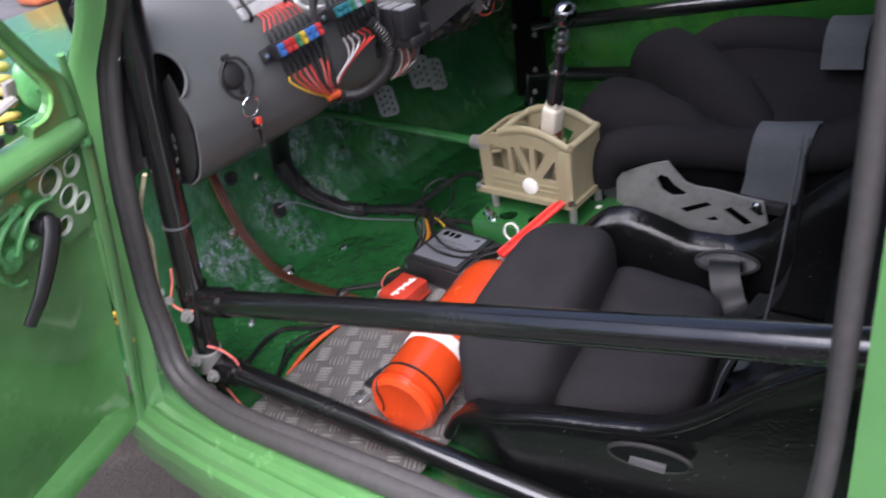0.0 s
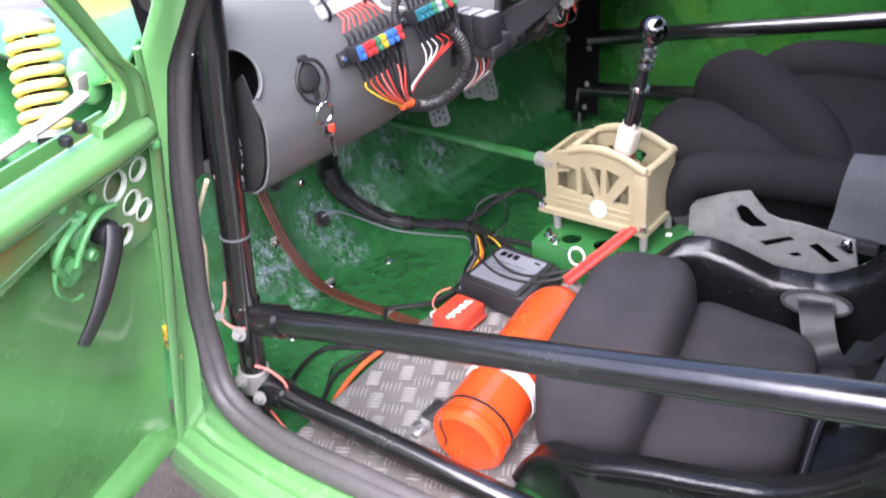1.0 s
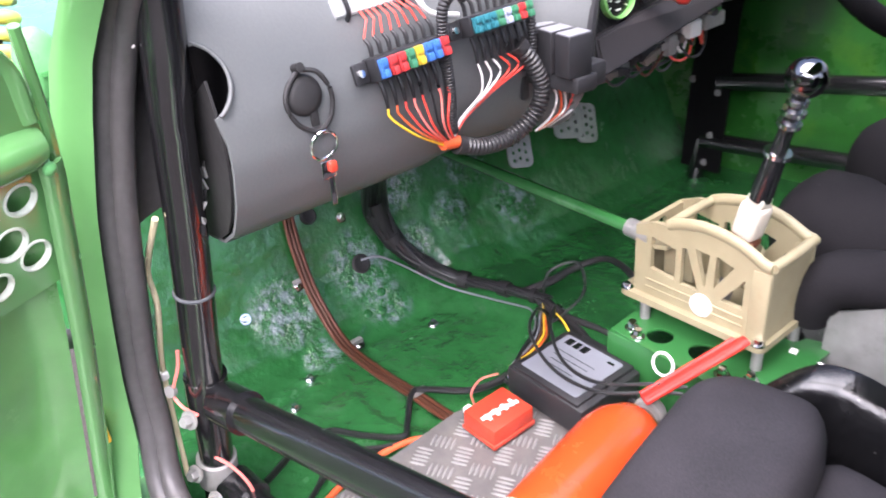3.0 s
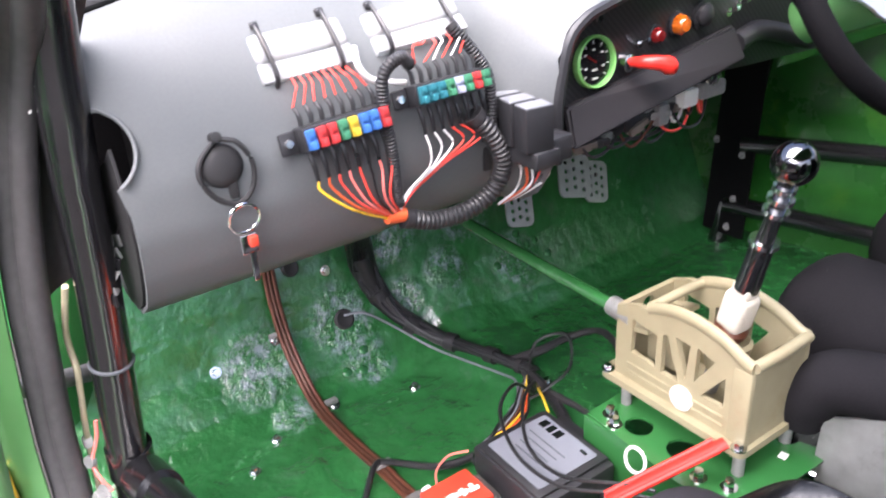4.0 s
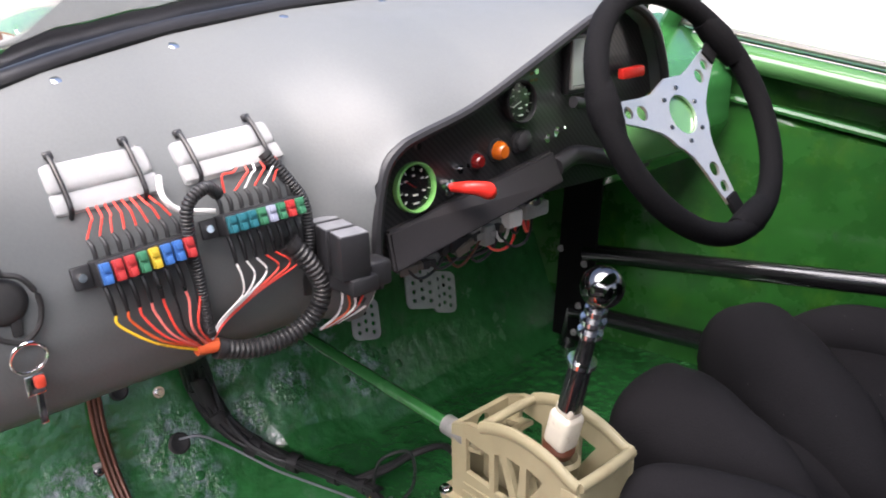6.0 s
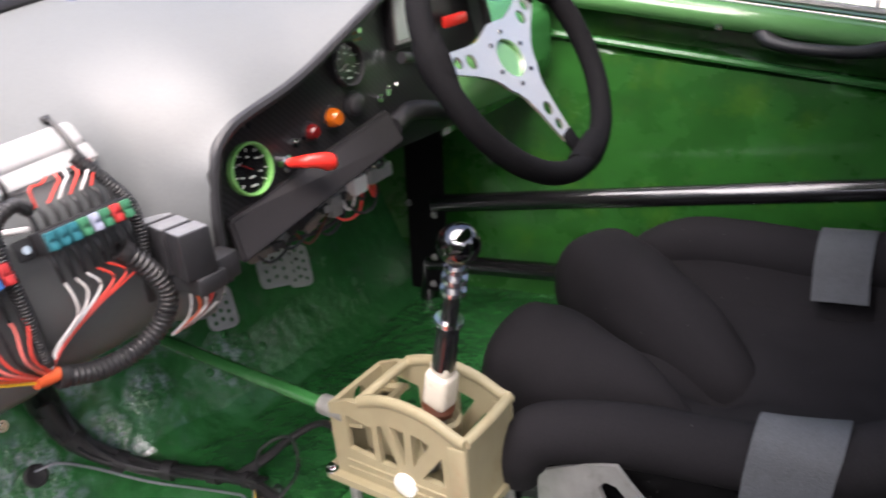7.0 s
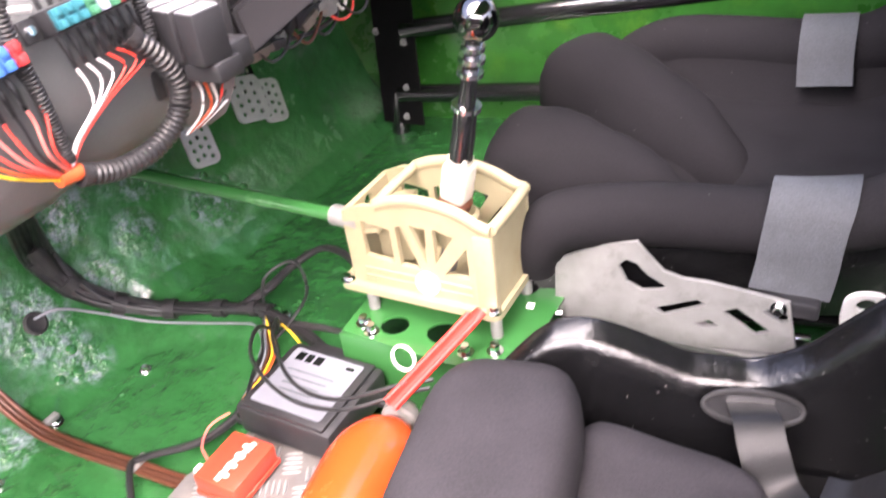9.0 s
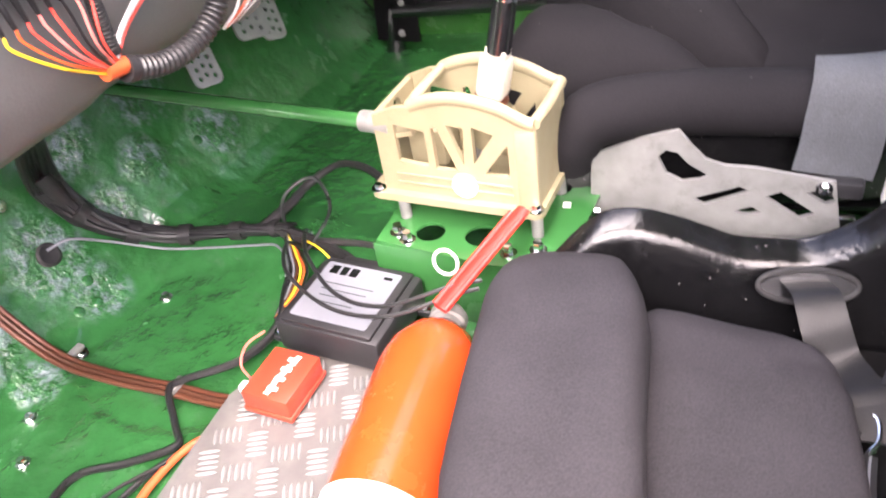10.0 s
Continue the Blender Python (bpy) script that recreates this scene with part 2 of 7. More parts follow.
lint(M["fabric"], 55.0, 0.065, 0.16, (0.06, 0.06, 0.06))
M["relay_top"] = material("grey_relay_top", (0.15, 0.155, 0.165), 0.5, spread=0.2, grain=90, patch=20)
M["orange_dark"] = material("orange_red_seam", (0.6, 0.05, 0.006), 0.25, coat=0.5, spread=0.06)
M["red_bright"] = material("bright_red_enamel", (0.6, 0.022, 0.012), 0.5, coat=0.0, spread=0.08, grain=60, patch=20)
M["brown_dark"] = material("dark_brown_pipe", (0.09, 0.035, 0.02), 0.4, metal=0.3, spread=0.2, grain=60, patch=12)
M["black_tape"] = material("black_cloth_tape", (0.016, 0.015, 0.016), 0.6, spread=0.3, grain=90, patch=25, bump=0.0015)
M["cream_wire"] = material("cream_cable", (0.62, 0.55, 0.36), 0.5, spread=0.15, grain=60, patch=20)
M["yellow_tag"] = material("yellow_tag", (0.75, 0.45, 0.03), 0.5, spread=0.1)
M["scuffed"] = material("scuffed_grey_plastic", (0.3, 0.285, 0.265), 0.6, spread=0.2, grain=40, patch=12, second=(0.2, 0.17, 0.14), amount=0.5)
# scuffed paint, its base lightened to add daylight on the open door
M["green_worn"] = material("worn_lit_green_paint", (0.085, 0.24, 0.07), 0.25, coat=0.5, spread=0.2, grain=16, patch=5, bump=0.0008, second=(0.2, 0.38, 0.14), amount=0.6, edge=0.6)
M["pale_green"] = material("pale_green_paint", (0.1, 0.32, 0.11), 0.3, coat=0.3, spread=0.2, grain=40, patch=15, bump=0.001)
M["pale_lip"] = material("bare_pale_edge", (0.6, 0.66, 0.56), 0.4, spread=0.1)
M["engine_grey"] = material("dirty_dark_metal", (0.09, 0.09, 0.095), 0.6, spread=0.4, grain=12, patch=5, bump=0.004)
# lighter copy of the seat cloth: door light on the passenger cushions, as colour
M["lit_cloth"] = material("lit_seat_cloth", (0.032, 0.03, 0.0335), 0.9, spread=0.35, grain=420, patch=9, bump=0.0005, spec=0.12)
M["pedal_alu"] = material("scuffed_pedal_aluminium", (0.42, 0.42, 0.41), 0.45, metal=0.4, spread=0.2, grain=60, patch=20)
# for the added wall that holds back low sky light
M["blocker_dark"] = material("dark_blocker_wall", (0.1, 0.075, 0.065), 0.9, spread=0.3, grain=20, patch=2, bump=0.003)
M["seal_rubber"] = material("weathered_seal_rubber", (0.06, 0.057, 0.058), 0.5, spread=0.25, grain=90, patch=9, bump=0.0005)
M["peach"] = material("faded_orange_plastic", (0.55, 0.16, 0.07), 0.45, spread=0.12, grain=30, patch=9)
M["scuttle_rubber"] = material("scuttle_rubber", (0.009, 0.009, 0.011), 0.4, spread=0.2, grain=90, patch=9)
M["green_rail"] = material("green_rail_paint", (0.04, 0.2, 0.045), 0.22, coat=0.6, spread=0.15, grain=12, patch=4, bump=0.0004)
M["tan_plug"] = material("dusty_tan_plug", (0.14, 0.12, 0.1), 0.5, spread=0.2, grain=90, patch=20)
lint(M["lit_cloth"], 55.0, 0.05, 0.12, (0.06, 0.06, 0.06))
M["spoke_alu"] = material("polished_spoke", (0.9, 0.87, 0.82), 0.4, metal=1.0, spread=0.04, grain=200, patch=10, rough_spread=0.06)
M["clear_cover"] = material("clear_cover", (0.88, 0.89, 0.9), 0.18, spread=0.06, grain=60, patch=30, bump=0.001)
M["clear_cover"].node_tree.nodes["Principled BSDF"].inputs["Transmission Weight"].default_value = 0.7
M["clear_cover"].node_tree.nodes["Principled BSDF"].inputs["IOR"].default_value = 1.2

# ---- building helpers ----
TOP = {}


def thing(name, at, label, category, group="", kind=""):
    ob = new(name)
    ob.location = at
    ob.empty_display_size = 0.02
    TOP[ob.name] = Vector(at)
    return tagged(ob, label, category, group, kind)


def mesh_from(name, bm, mat, smooth=True):
    me = bpy.data.meshes.new(name)
    bmesh.ops.recalc_face_normals(bm, faces=bm.faces)
    bm.to_mesh(me)
    bm.free()
    for f in me.polygons:
        f.use_smooth = smooth
    if smooth:
        me.set_sharp_from_angle(angle=radians(38))
    me.materials.append(mat if not isinstance(mat, str) else M[mat])
    return me


def part(name, bm, mat, parent=None, label="", smooth=True):
    """One mesh under a thing or under a part; the bmesh is in world metres."""
    if parent is not None:
        at = TOP[parent.name]
        bmesh.ops.translate(bm, verts=bm.verts, vec=-at)
    ob = new(name, mesh_from(name, bm, mat, smooth))
    if parent is not None:
        ob.parent = parent
        TOP[ob.name] = at
    if label:
        ob["label"] = label
    return ob


def solid(name, bm, mat, label, category, kind="", smooth=True, group=""):
    return tagged(part(name, bm, mat, None, "", smooth), label, category, group, kind)


def join(*bms):
    """Several bmeshes as one."""
    out = bmesh.new()
    for b in bms:
        me = bpy.data.meshes.new("join")
        b.to_mesh(me)
        b.free()
        out.from_mesh(me)
        bpy.data.meshes.remove(me)
    return out


def moved(bm, m):
    bmesh.ops.transform(bm, matrix=m, verts=bm.verts)
    return bm


def box(size, at=(0, 0, 0), bevel=0.0, m=None, seg=2):
    bm = bmesh.new()
    bmesh.ops.create_cube(bm, size=1)
    bmesh.ops.scale(bm, vec=size, verts=bm.verts)
    if bevel:
        bmesh.ops.bevel(bm, geom=list(bm.edges), offset=bevel, segments=seg, affect="EDGES", profile=0.5)
    bmesh.ops.translate(bm, vec=at, verts=bm.verts)
    if m is not None:
        moved(bm, m)
    return bm


def spline(points, n=8):
    """A smooth line through the points."""
    P = [Vector(p) for p in points]
    P = [2 * P[0] - P[1]] + P + [2 * P[-1] - P[-2]]
    out = []
    for i in range(1, len(P) - 2):
        a, b, c, d = P[i - 1:i + 3]
        for k in range(n):
            t = k / n
            out.append(0.5 * (2 * b + (c - a) * t + (2 * a - 5 * b + 4 * c - d) * t * t + (3 * b - a - 3 * c + d) * t ** 3))
    return out + [P[-2]]


def tube(points, r, seg=12, n=8, smooth=True, closed=False, flat=1.0, up=(0, 0, 1), caps=True):
    """A round (or flattened) bar along a line. r: one radius, or one for each point of the line."""
    P = spline(points, n) if smooth and len(points) > 2 else [Vector(p) for p in points]
    if closed:
        P = P[:-1]
    k = len(P)
    radii = list(float(q) for q in np.interp(np.linspace(0, 1, k), np.linspace(0, 1, len(r)), r)) if isinstance(r, (list, tuple)) else [r] * k
    bm = bmesh.new()
    rings = []
    ref = Vector(up)
    for i, p in enumerate(P):
        a, b = (P[i - 1], P[(i + 1) % k]) if closed else (P[max(i - 1, 0)], P[min(i + 1, k - 1)])
        t = (b - a).normalized()
        s = t.cross(ref)
        if s.length < 1e-3:
            s = t.cross(Vector((1, 0.1, 0)))
        s.normalize()
        u = s.cross(t)
        ref = u if abs(u.dot(Vector(up))) < 0.2 else Vector(up)
        rings.append([bm.verts.new(p + radii[i] * (math.cos(q) * s + flat * math.sin(q) * u))
                      for q in [2 * math.pi * j / seg for j in range(seg)]])
    for i in range(k if closed else k - 1):
        A, B = rings[i], rings[(i + 1) % k]
        for j in range(seg):
            bm.faces.new((A[j], A[(j + 1) % seg], B[(j + 1) % seg], B[j]))
    if caps and not closed:
        bm.faces.new(rings[0][::-1])
        bm.faces.new(rings[-1])
    return bm


def lathe(profile, seg=24, m=None):
    """Turn (radius, height) pairs round z."""
    bm = bmesh.new()
    rings = []
    for r, h in profile:
        if r < 1e-6:
            rings.append([bm.verts.new((0, 0, h))])
        else:
            rings.append([bm.verts.new((r * math.cos(2 * math.pi * j / seg), r * math.sin(2 * math.pi * j / seg), h)) for j in range(seg)])
    for A, B in zip(rings, rings[1:]):
        for j in range(seg):
            a, b, c, d = A[j % len(A)], A[(j + 1) % len(A)], B[(j + 1) % len(B)], B[j % len(B)]
            vs = []
            for v in (a, b, c, d):
                if v not in vs:
                    vs.append(v)
            if len(vs) > 2:
                bm.faces.new(vs)
    for R in (rings[0], rings[-1]):
        if len(R) > 2:
            bm.faces.new(R)
    if m is not None:
        moved(bm, m)
    return bm


def along(a, b):
    """The pose at a whose z axis points to b."""
    a, b = Vector(a), Vector(b)
    return Matrix.Translation(a) @ (b - a).to_track_quat("Z", "Y").to_matrix().to_4x4()


def sheet(fn, nu, nv, thick=0.0, us=None, vs=None):
    """A surface fn(u, v) for u, v in 0..1, with thickness behind it."""
    bm = bmesh.new()
    us = us if us is not None else [i / nu for i in range(nu + 1)]
    vs = vs if vs is not None else [j / nv for j in range(nv + 1)]
    G = [[bm.verts.new(fn(u, v)) for v in vs] for u in us]
    for i in range(len(us) - 1):
        for j in range(len(vs) - 1):
            bm.faces.new((G[i][j], G[i + 1][j], G[i + 1][j + 1], G[i][j + 1]))
    if thick:
        bm.normal_update()
        bmesh.ops.solidify(bm, geom=list(bm.faces), thickness=thick)
    return bm


def plate(outline, thick, m=None, holes=(), bevel=0.0):
    """A flat plate in the xy plane with through holes (outlines too), then posed by m. Extruded along z."""
    bm = bmesh.new()
    edges = []
    for loop in (outline, *holes):
        vs = [bm.verts.new((x, y, 0)) for x, y in loop]
        edges += [bm.edges.new((vs[i], vs[(i + 1) % len(vs)])) for i in range(len(vs))]
    bmesh.ops.triangle_fill(bm, use_beauty=True, use_dissolve=False, edges=edges, normal=(0, 0, 1))
    r = bmesh.ops.extrude_face_region(bm, geom=list(bm.faces))
    bmesh.ops.translate(bm, vec=(0, 0, thick), verts=[v for v in r["geom"] if isinstance(v, bmesh.types.BMVert)])
    if m is not None:
        moved(bm, m)
    return bm


def circle(x, y, r, n=16, ry=None):
    ry = ry or r
    return [(x + r * math.cos(2 * math.pi * k / n), y + ry * math.sin(2 * math.pi * k / n)) for k in range(n)]


def rounded(w, h, r, n=4, x=0.0, y=0.0):
    """A rectangle with round corners."""
    pts = []
    for cx, cy, a in ((w / 2 - r, h / 2 - r, 0), (-w / 2 + r, h / 2 - r, 90), (-w / 2 + r, -h / 2 + r, 180), (w / 2 - r, -h / 2 + r, 270)):
        pts += [(x + cx + r * math.cos(radians(a + 90 * k / n)), y + cy + r * math.sin(radians(a + 90 * k / n))) for k in range(n + 1)]
    return pts


def step(a, b, x):
    t = min(max((x - a) / (b - a), 0), 1)
    return t * t * (3 - 2 * t)


def lerp(xs, ys, x):
    return float(np.interp(x, xs, ys))


def axes(origin, ex, ey):
    """The pose with the given x axis and y axis (made square)."""
    ex = Vector(ex).normalized()
    ez = ex.cross(Vector(ey)).normalized()
    ey = ez.cross(ex)
    m = Matrix((ex, ey, ez)).transposed().to_4x4()
    m.translation = origin
    return m


# ---- the setting: ground and car body ----
solid("ground", sheet(lambda u, v: ((u - 0.5) * 80, (v - 0.5) * 80, -0.34), 24, 24), "asphalt", "rough grey asphalt yard under the car", "ground", "structure")


def floor_height(x, y):
    toe = lerp([-0.6, -0.4, -0.2, -0.154, -0.114, -0.06, -0.02, 0.1], [0.62, 0.56, 0.32, 0.205, 0.1, 0.025, 0.0, 0.0], x)
    ridge = 0.03 * math.exp(-((y - 0.42) / 0.07) ** 2)
    # the passenger's footwell is pressed down in a rounded pan
    e = math.hypot((x - 0.14) / 0.19, (y - 0.2) / 0.17)
    pan = -0.007 * (1 - step(0.92, 1.06, e))
    step_up = 0.012 * step(0.0, 0.03, -0.35 * (x + 0.03) + (y - 0.36)) * step(0.02, -0.1, x)
    dents = 0.0035 * noise.noise(Vector((x * 20, y * 20, 0.3))) + 0.0015 * noise.noise(Vector((x * 60, y * 60, 4.0)))
    # crumpled, hammered places round the grommet and along the toe board
    for cx, cy, r in ((-0.1, 0.205, 0.055), (-0.06, 0.06, 0.06), (-0.14, 0.32, 0.06), (-0.13, 0.5, 0.08)):
        dents += 0.0042 * math.exp(-((x - cx) ** 2 + (y - cy) ** 2) / (r * r)) * (noise.noise(Vector((x * 62, y * 62, 9.0 + cx))) + 0.4 * noise.noise(Vector((x * 120, y * 120, cx))))
    return toe + ridge + pan + step_up + dents * step(0.3, 0.1, x)


xs = [-0.4, -0.34, -0.3, -0.26] + [-0.24 + 0.006 * k for k in range(50)] + [0.06 + 0.012 * k for k in range(25)] + [0.36 + 0.04 * k for k in range(37)]
ys = [-0.31 + 0.00775 * k for k in range(130)] + [0.72 + 0.04 * k for k in range(1, 20)]
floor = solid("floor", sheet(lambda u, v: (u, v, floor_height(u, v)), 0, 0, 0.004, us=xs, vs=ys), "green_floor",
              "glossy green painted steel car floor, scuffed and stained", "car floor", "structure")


def far_side(x):
    """The driver's side of the car runs slightly outward to the rear."""
    return 1.155 + 0.165 * x


solid("wall_front", box((0.02, 1.2, 0.36), (-0.41, 0.72, 0.57)), "green", "green painted front bulkhead behind the dashboard", "bulkhead", "structure")
solid("wall_front_near", box((0.02, 0.42, 0.3), (-0.41, -0.1, 0.49)), "green", "green painted bulkhead in front of the passenger footwell", "bulkhead", "structure")
solid("wall_rear", box((0.02, 2.0, 0.7), (1.9, 0.5, 0.3)), "green", "green painted rear bulkhead behind the seats", "bulkhead", "structure")
solid("ceiling", box((1.15, 1.9, 0.015), (1.34, 0.5, 1.2), 0.006), "green", "green painted steel roof panel", "car roof", "structure")
bm = sheet(lambda u, v: (0.03 + 0.19 * u, -0.29 - 0.012 * u, (0.5 + 0.16 * u) * v), 10, 10, 0.003)
solid("wall_footwell", bm, "green", "green painted steel side panel of the passenger footwell", "car body", "structure")
# front wheel arch bulging into the footwell
bm = sheet(lambda u, v: (-0.36 + 0.26 * math.cos(math.pi * u / 2) * math.sin(math.pi * v), -0.3 + 0.16 * math.sin(math.pi * u / 2), 0.16 - 0.3 * math.cos(math.pi * v) * 0.9), 10, 16, 0.003)
solid("wheel_arch", bm, "green", "dark green inner wheel arch beside the footwell", "car body", "structure")

# passenger sill: a stepped pressing that runs under the seal
PROFILE = [(-0.315, 0.085), (-0.332, 0.092), (-0.352, 0.09), (-0.357, 0.076), (-0.368, 0.075), (-0.371, 0.069), (-0.376, 0.075), (-0.394, 0.073), (-0.4, 0.06), (-0.41, 0.056), (-0.416, 0.03), (-0.412, -0.03), (-0.34, -0.06), (-0.3, -0.05), (-0.305, 0.07)]
bm = bmesh.new()
ends = []
for x, lift in ((0.15, 0.02), (0.24, 0.0), (0.36, 0.0), (0.55, 0.02), (0.83, 0.05), (1.05, 0.055), (1.35, 0.06), (1.7, 0.06)):
    ends.append([bm.verts.new((x, y, z + lift)) for y, z in PROFILE])
for A, B in zip(ends, ends[1:]):
    for j in range(len(PROFILE)):
        bm.faces.new((A[j], A[(j + 1) % len(PROFILE)], B[(j + 1) % len(PROFILE)], B[j]))
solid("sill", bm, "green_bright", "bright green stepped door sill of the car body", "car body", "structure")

SEAL = [(1.27, 1.1), (1.262, 0.8), (1.26, 0.645), (1.25, 0.4), (1.19, 0.2), (1.05, 0.165), (0.834, 0.16), (0.553, 0.13), (0.36, 0.105), (0.24, 0.135), (0.205, 0.22), (0.208, 0.3), (0.226, 0.4),
        (0.243, 0.5), (0.258, 0.6), (0.287, 0.7), (0.355, 0.79), (0.54, 0.96), (0.69, 1.08), (0.83, 1.13), (1.15, 1.15)]


def lean_in(x, z):
    """How far the body side leans in with height at the windscreen pillar."""
    return lerp([0.13, 0.22, 0.3, 0.4, 0.5, 0.55, 0.65, 0.75, 1.0, 1.15], [0.0, 0.016, 0.018, 0.025, 0.034, 0.041, 0.058, 0.082, 0.1, 0.105], z) * (1 - step(0.95, 1.25, x))


seal = solid("door_seal", tube([(x, -0.335 + lean_in(x, z), z) for x, z in SEAL + SEAL[:1]], [0.008] * 4 + [0.011, 0.014] + [0.017] * 3 + [0.0145] * 2 + [0.0125] * 8 + [0.012, 0.011, 0.008], 12, 8, closed=True, up=(0, 1, 0)), "seal_rubber",
             "grey-black rubber weatherstrip round the passenger door opening", "door seal", "structure")
part("lip", tube([(x + 0.012 * (0.75 - x), -0.322 + lean_in(x, z), z + 0.02 * (0.5 - z)) for x, z in SEAL + SEAL[:1]], [0.006] * 4 + [0.008, 0.011] + [0.014] * 13 + [0.011, 0.009, 0.006], 10, 8, closed=True, up=(0, 1, 0)), "seal_rubber", None)
bpy.data.objects["lip"].parent = seal
# black trim between the seal and the cage leg
TRIM_Z, TRIM_X = [0.47, 0.5, 0.6, 0.7, 0.79, 0.96, 1.08], [0.238, 0.243, 0.258, 0.287, 0.355, 0.54, 0.69]
bm = sheet(lambda u, v: (lerp(TRIM_Z, TRIM_X, 0.47 + 0.6 * u) - 0.004 - 0.022 * v - 0.012 * math.sin(math.pi * v), -0.325 + lean_in(0.3, 0.47 + 0.6 * u) + 0.06 * v, 0.47 + 0.6 * u + 0.02 * v), 24, 8, 0.003)
solid("pillar_trim", bm, "seal_rubber", "black trim strip inside the windscreen pillar", "trim", "structure")


# the windscreen pillar's outer skin
def pillar_line(u):
    return lerp([0, 0.3, 0.5, 0.62, 0.8, 1], [0.175, 0.202, 0.24, 0.276, 0.36, 0.78], u), lerp([0, 0.3, 0.5, 0.62, 0.8, 1], [0.06, 0.3, 0.52, 0.68, 0.8, 1.19], u)


def pillar_skin(u, v):
    x, z = pillar_line(u)
    w = 0.05
    return (x + 0.02 - w * v, -0.352 + lean_in(x, z) - 0.03 * math.sin(math.pi * v), z)


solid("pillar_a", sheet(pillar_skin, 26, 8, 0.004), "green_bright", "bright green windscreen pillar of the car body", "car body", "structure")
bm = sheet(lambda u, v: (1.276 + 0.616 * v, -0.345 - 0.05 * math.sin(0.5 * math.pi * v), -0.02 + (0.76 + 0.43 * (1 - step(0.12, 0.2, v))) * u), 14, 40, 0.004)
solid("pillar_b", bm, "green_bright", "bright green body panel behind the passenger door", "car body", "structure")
hinge = thing("latch_plate", (1.31, -0.37, 0.42), "bare metal latch striker plate on the door pillar", "latch")
part("plate", box((0.03, 0.006, 0.06), (1.312, -0.372, 0.42), 0.002), "alu_dull", hinge)
part("pin", tube([(1.305, -0.372, 0.43), (1.305, -0.4, 0.43), (1.32, -0.4, 0.41), (1.32, -0.372, 0.41)], 0.004, 8, smooth=False), "alu_dull", hinge)

# driver's door, seen from inside, with its window
far_top = lambda x: 0.742 - 0.168 * (x - 0.1)


def far_skin(u, v):
    x = -0.4 + 2.25 * u
    z = -0.04 + (far_top(x) + 0.015) * v
    pocket = 0.055 * step(0.34, 0.36, x) * step(-0.122, -0.112, z - far_top(x)) * (1 - step(-0.05, -0.04, z - far_top(x)))
    y = far_side(x) + 0.05 + pocket + 0.012 * math.sin(2.2 * u * 3) * math.sin(math.pi * v)
    return (x, y, z)


far = solid("wall_far", sheet(far_skin, 60, 60, -0.004), "green_door", "green painted steel driver's door skin, patchy and scuffed", "car body", "structure")
line = lambda z0, dy, xa, xb: [(xa + (xb - xa) * k / 6, far_side(xa + (xb - xa) * k / 6) + dy, far_top(xa + (xb - xa) * k / 6) + z0) for k in range(7)]
rail = thing("window_rail", (0.6, 1.25, 0.66), "bright green rounded rail along the driver's door top", "door rail")
part("rail", tube(line(-0.02, 0.03, 0.1, 1.55), 0.034, 14, 2, flat=0.75), "green_bright", rail)
part("shelf_edge", tube(line(-0.105, 0.045, 0.15, 1.06), 0.008, 8, 2), "green_rail", rail)
part("window_channel", tube(line(0.02, 0.04, 0.1, 1.55), 0.012, 8, 2, flat=0.5), "scuffed", rail)
part("outer_ledge", sheet(lambda u, v: (0.1 + 1.45 * u, far_side(0.1 + 1.45 * u) + 0.05 + 0.03 * v, far_top(0.1 + 1.45 * u) + 0.008 + 0.012 * v), 12, 4, 0.004), "green_bright", rail, "green strip under the window")
part("rear_edge", tube([(1.075, far_side(1.075) + 0.035, 0.62), (1.09, far_side(1.08) + 0.035, 0.45), (1.08, far_side(1.08) + 0.035, 0.2)], 0.012, 8), "green_bright", rail)
for x in (0.3, 0.62):
    part("screw", lathe([(0, 0.006), (0.006, 0.005), (0.008, 0)], 12, along((x, far_side(x) + 0.0, far_top(x) - 0.035), (x, 0, far_top(x) - 0.035))), "chrome", rail)
part("latch_block", box((0.03, 0.02, 0.02), (1.045, far_side(1.045) + 0.03, 0.487), 0.004), "alu_dull", rail)
pull = thing("door_pull", (0.79, 1.23, 0.6), "black moulded grab handle on the driver's door", "door handle")
hx = [(0.685, 0.0, 0.618), (0.7, -0.03, 0.598), (0.735, -0.043, 0.587), (0.785, -0.047, 0.58), (0.84, -0.045, 0.576), (0.875, -0.033, 0.578), (0.89, 0.0, 0.592)]
part("grip", tube([(x, far_side(x) + 0.03 + d, z) for x, d, z in hx], [0.019, 0.017, 0.014, 0.014, 0.014, 0.017, 0.019], 14, 5, flat=0.8), "plastic", pull)
pane = solid("window_far", sheet(lambda u, v: (0.12 + 1.4 * u, far_side(0.12 + 1.4 * u) + 0.075 - 0.13 * v, far_top(0.12 + 1.4 * u) + 0.02 + 0.37 * v * step(-0.3, 0.5, u)), 8, 4), "perspex",
             "clear polycarbonate window in the driver's door", "car window", "structure")
pane.visible_shadow = False
for x in (0.66, 0.86, 1.06):
    clip = thing("window_clip", (x, far_side(x) + 0.045, far_top(x) + 0.03), "small white window fastener on the clear pane", "fastener", "window fasteners")
    part("body", lathe([(0, 0.02), (0.004, 0.02), (0.005, 0.0), (0, 0)], 10, along((x, far_side(x) + 0.05, far_top(x) + 0.02), (x + 0.002, far_side(x) + 0.04, far_top(x) + 0.045))), "white", clip)
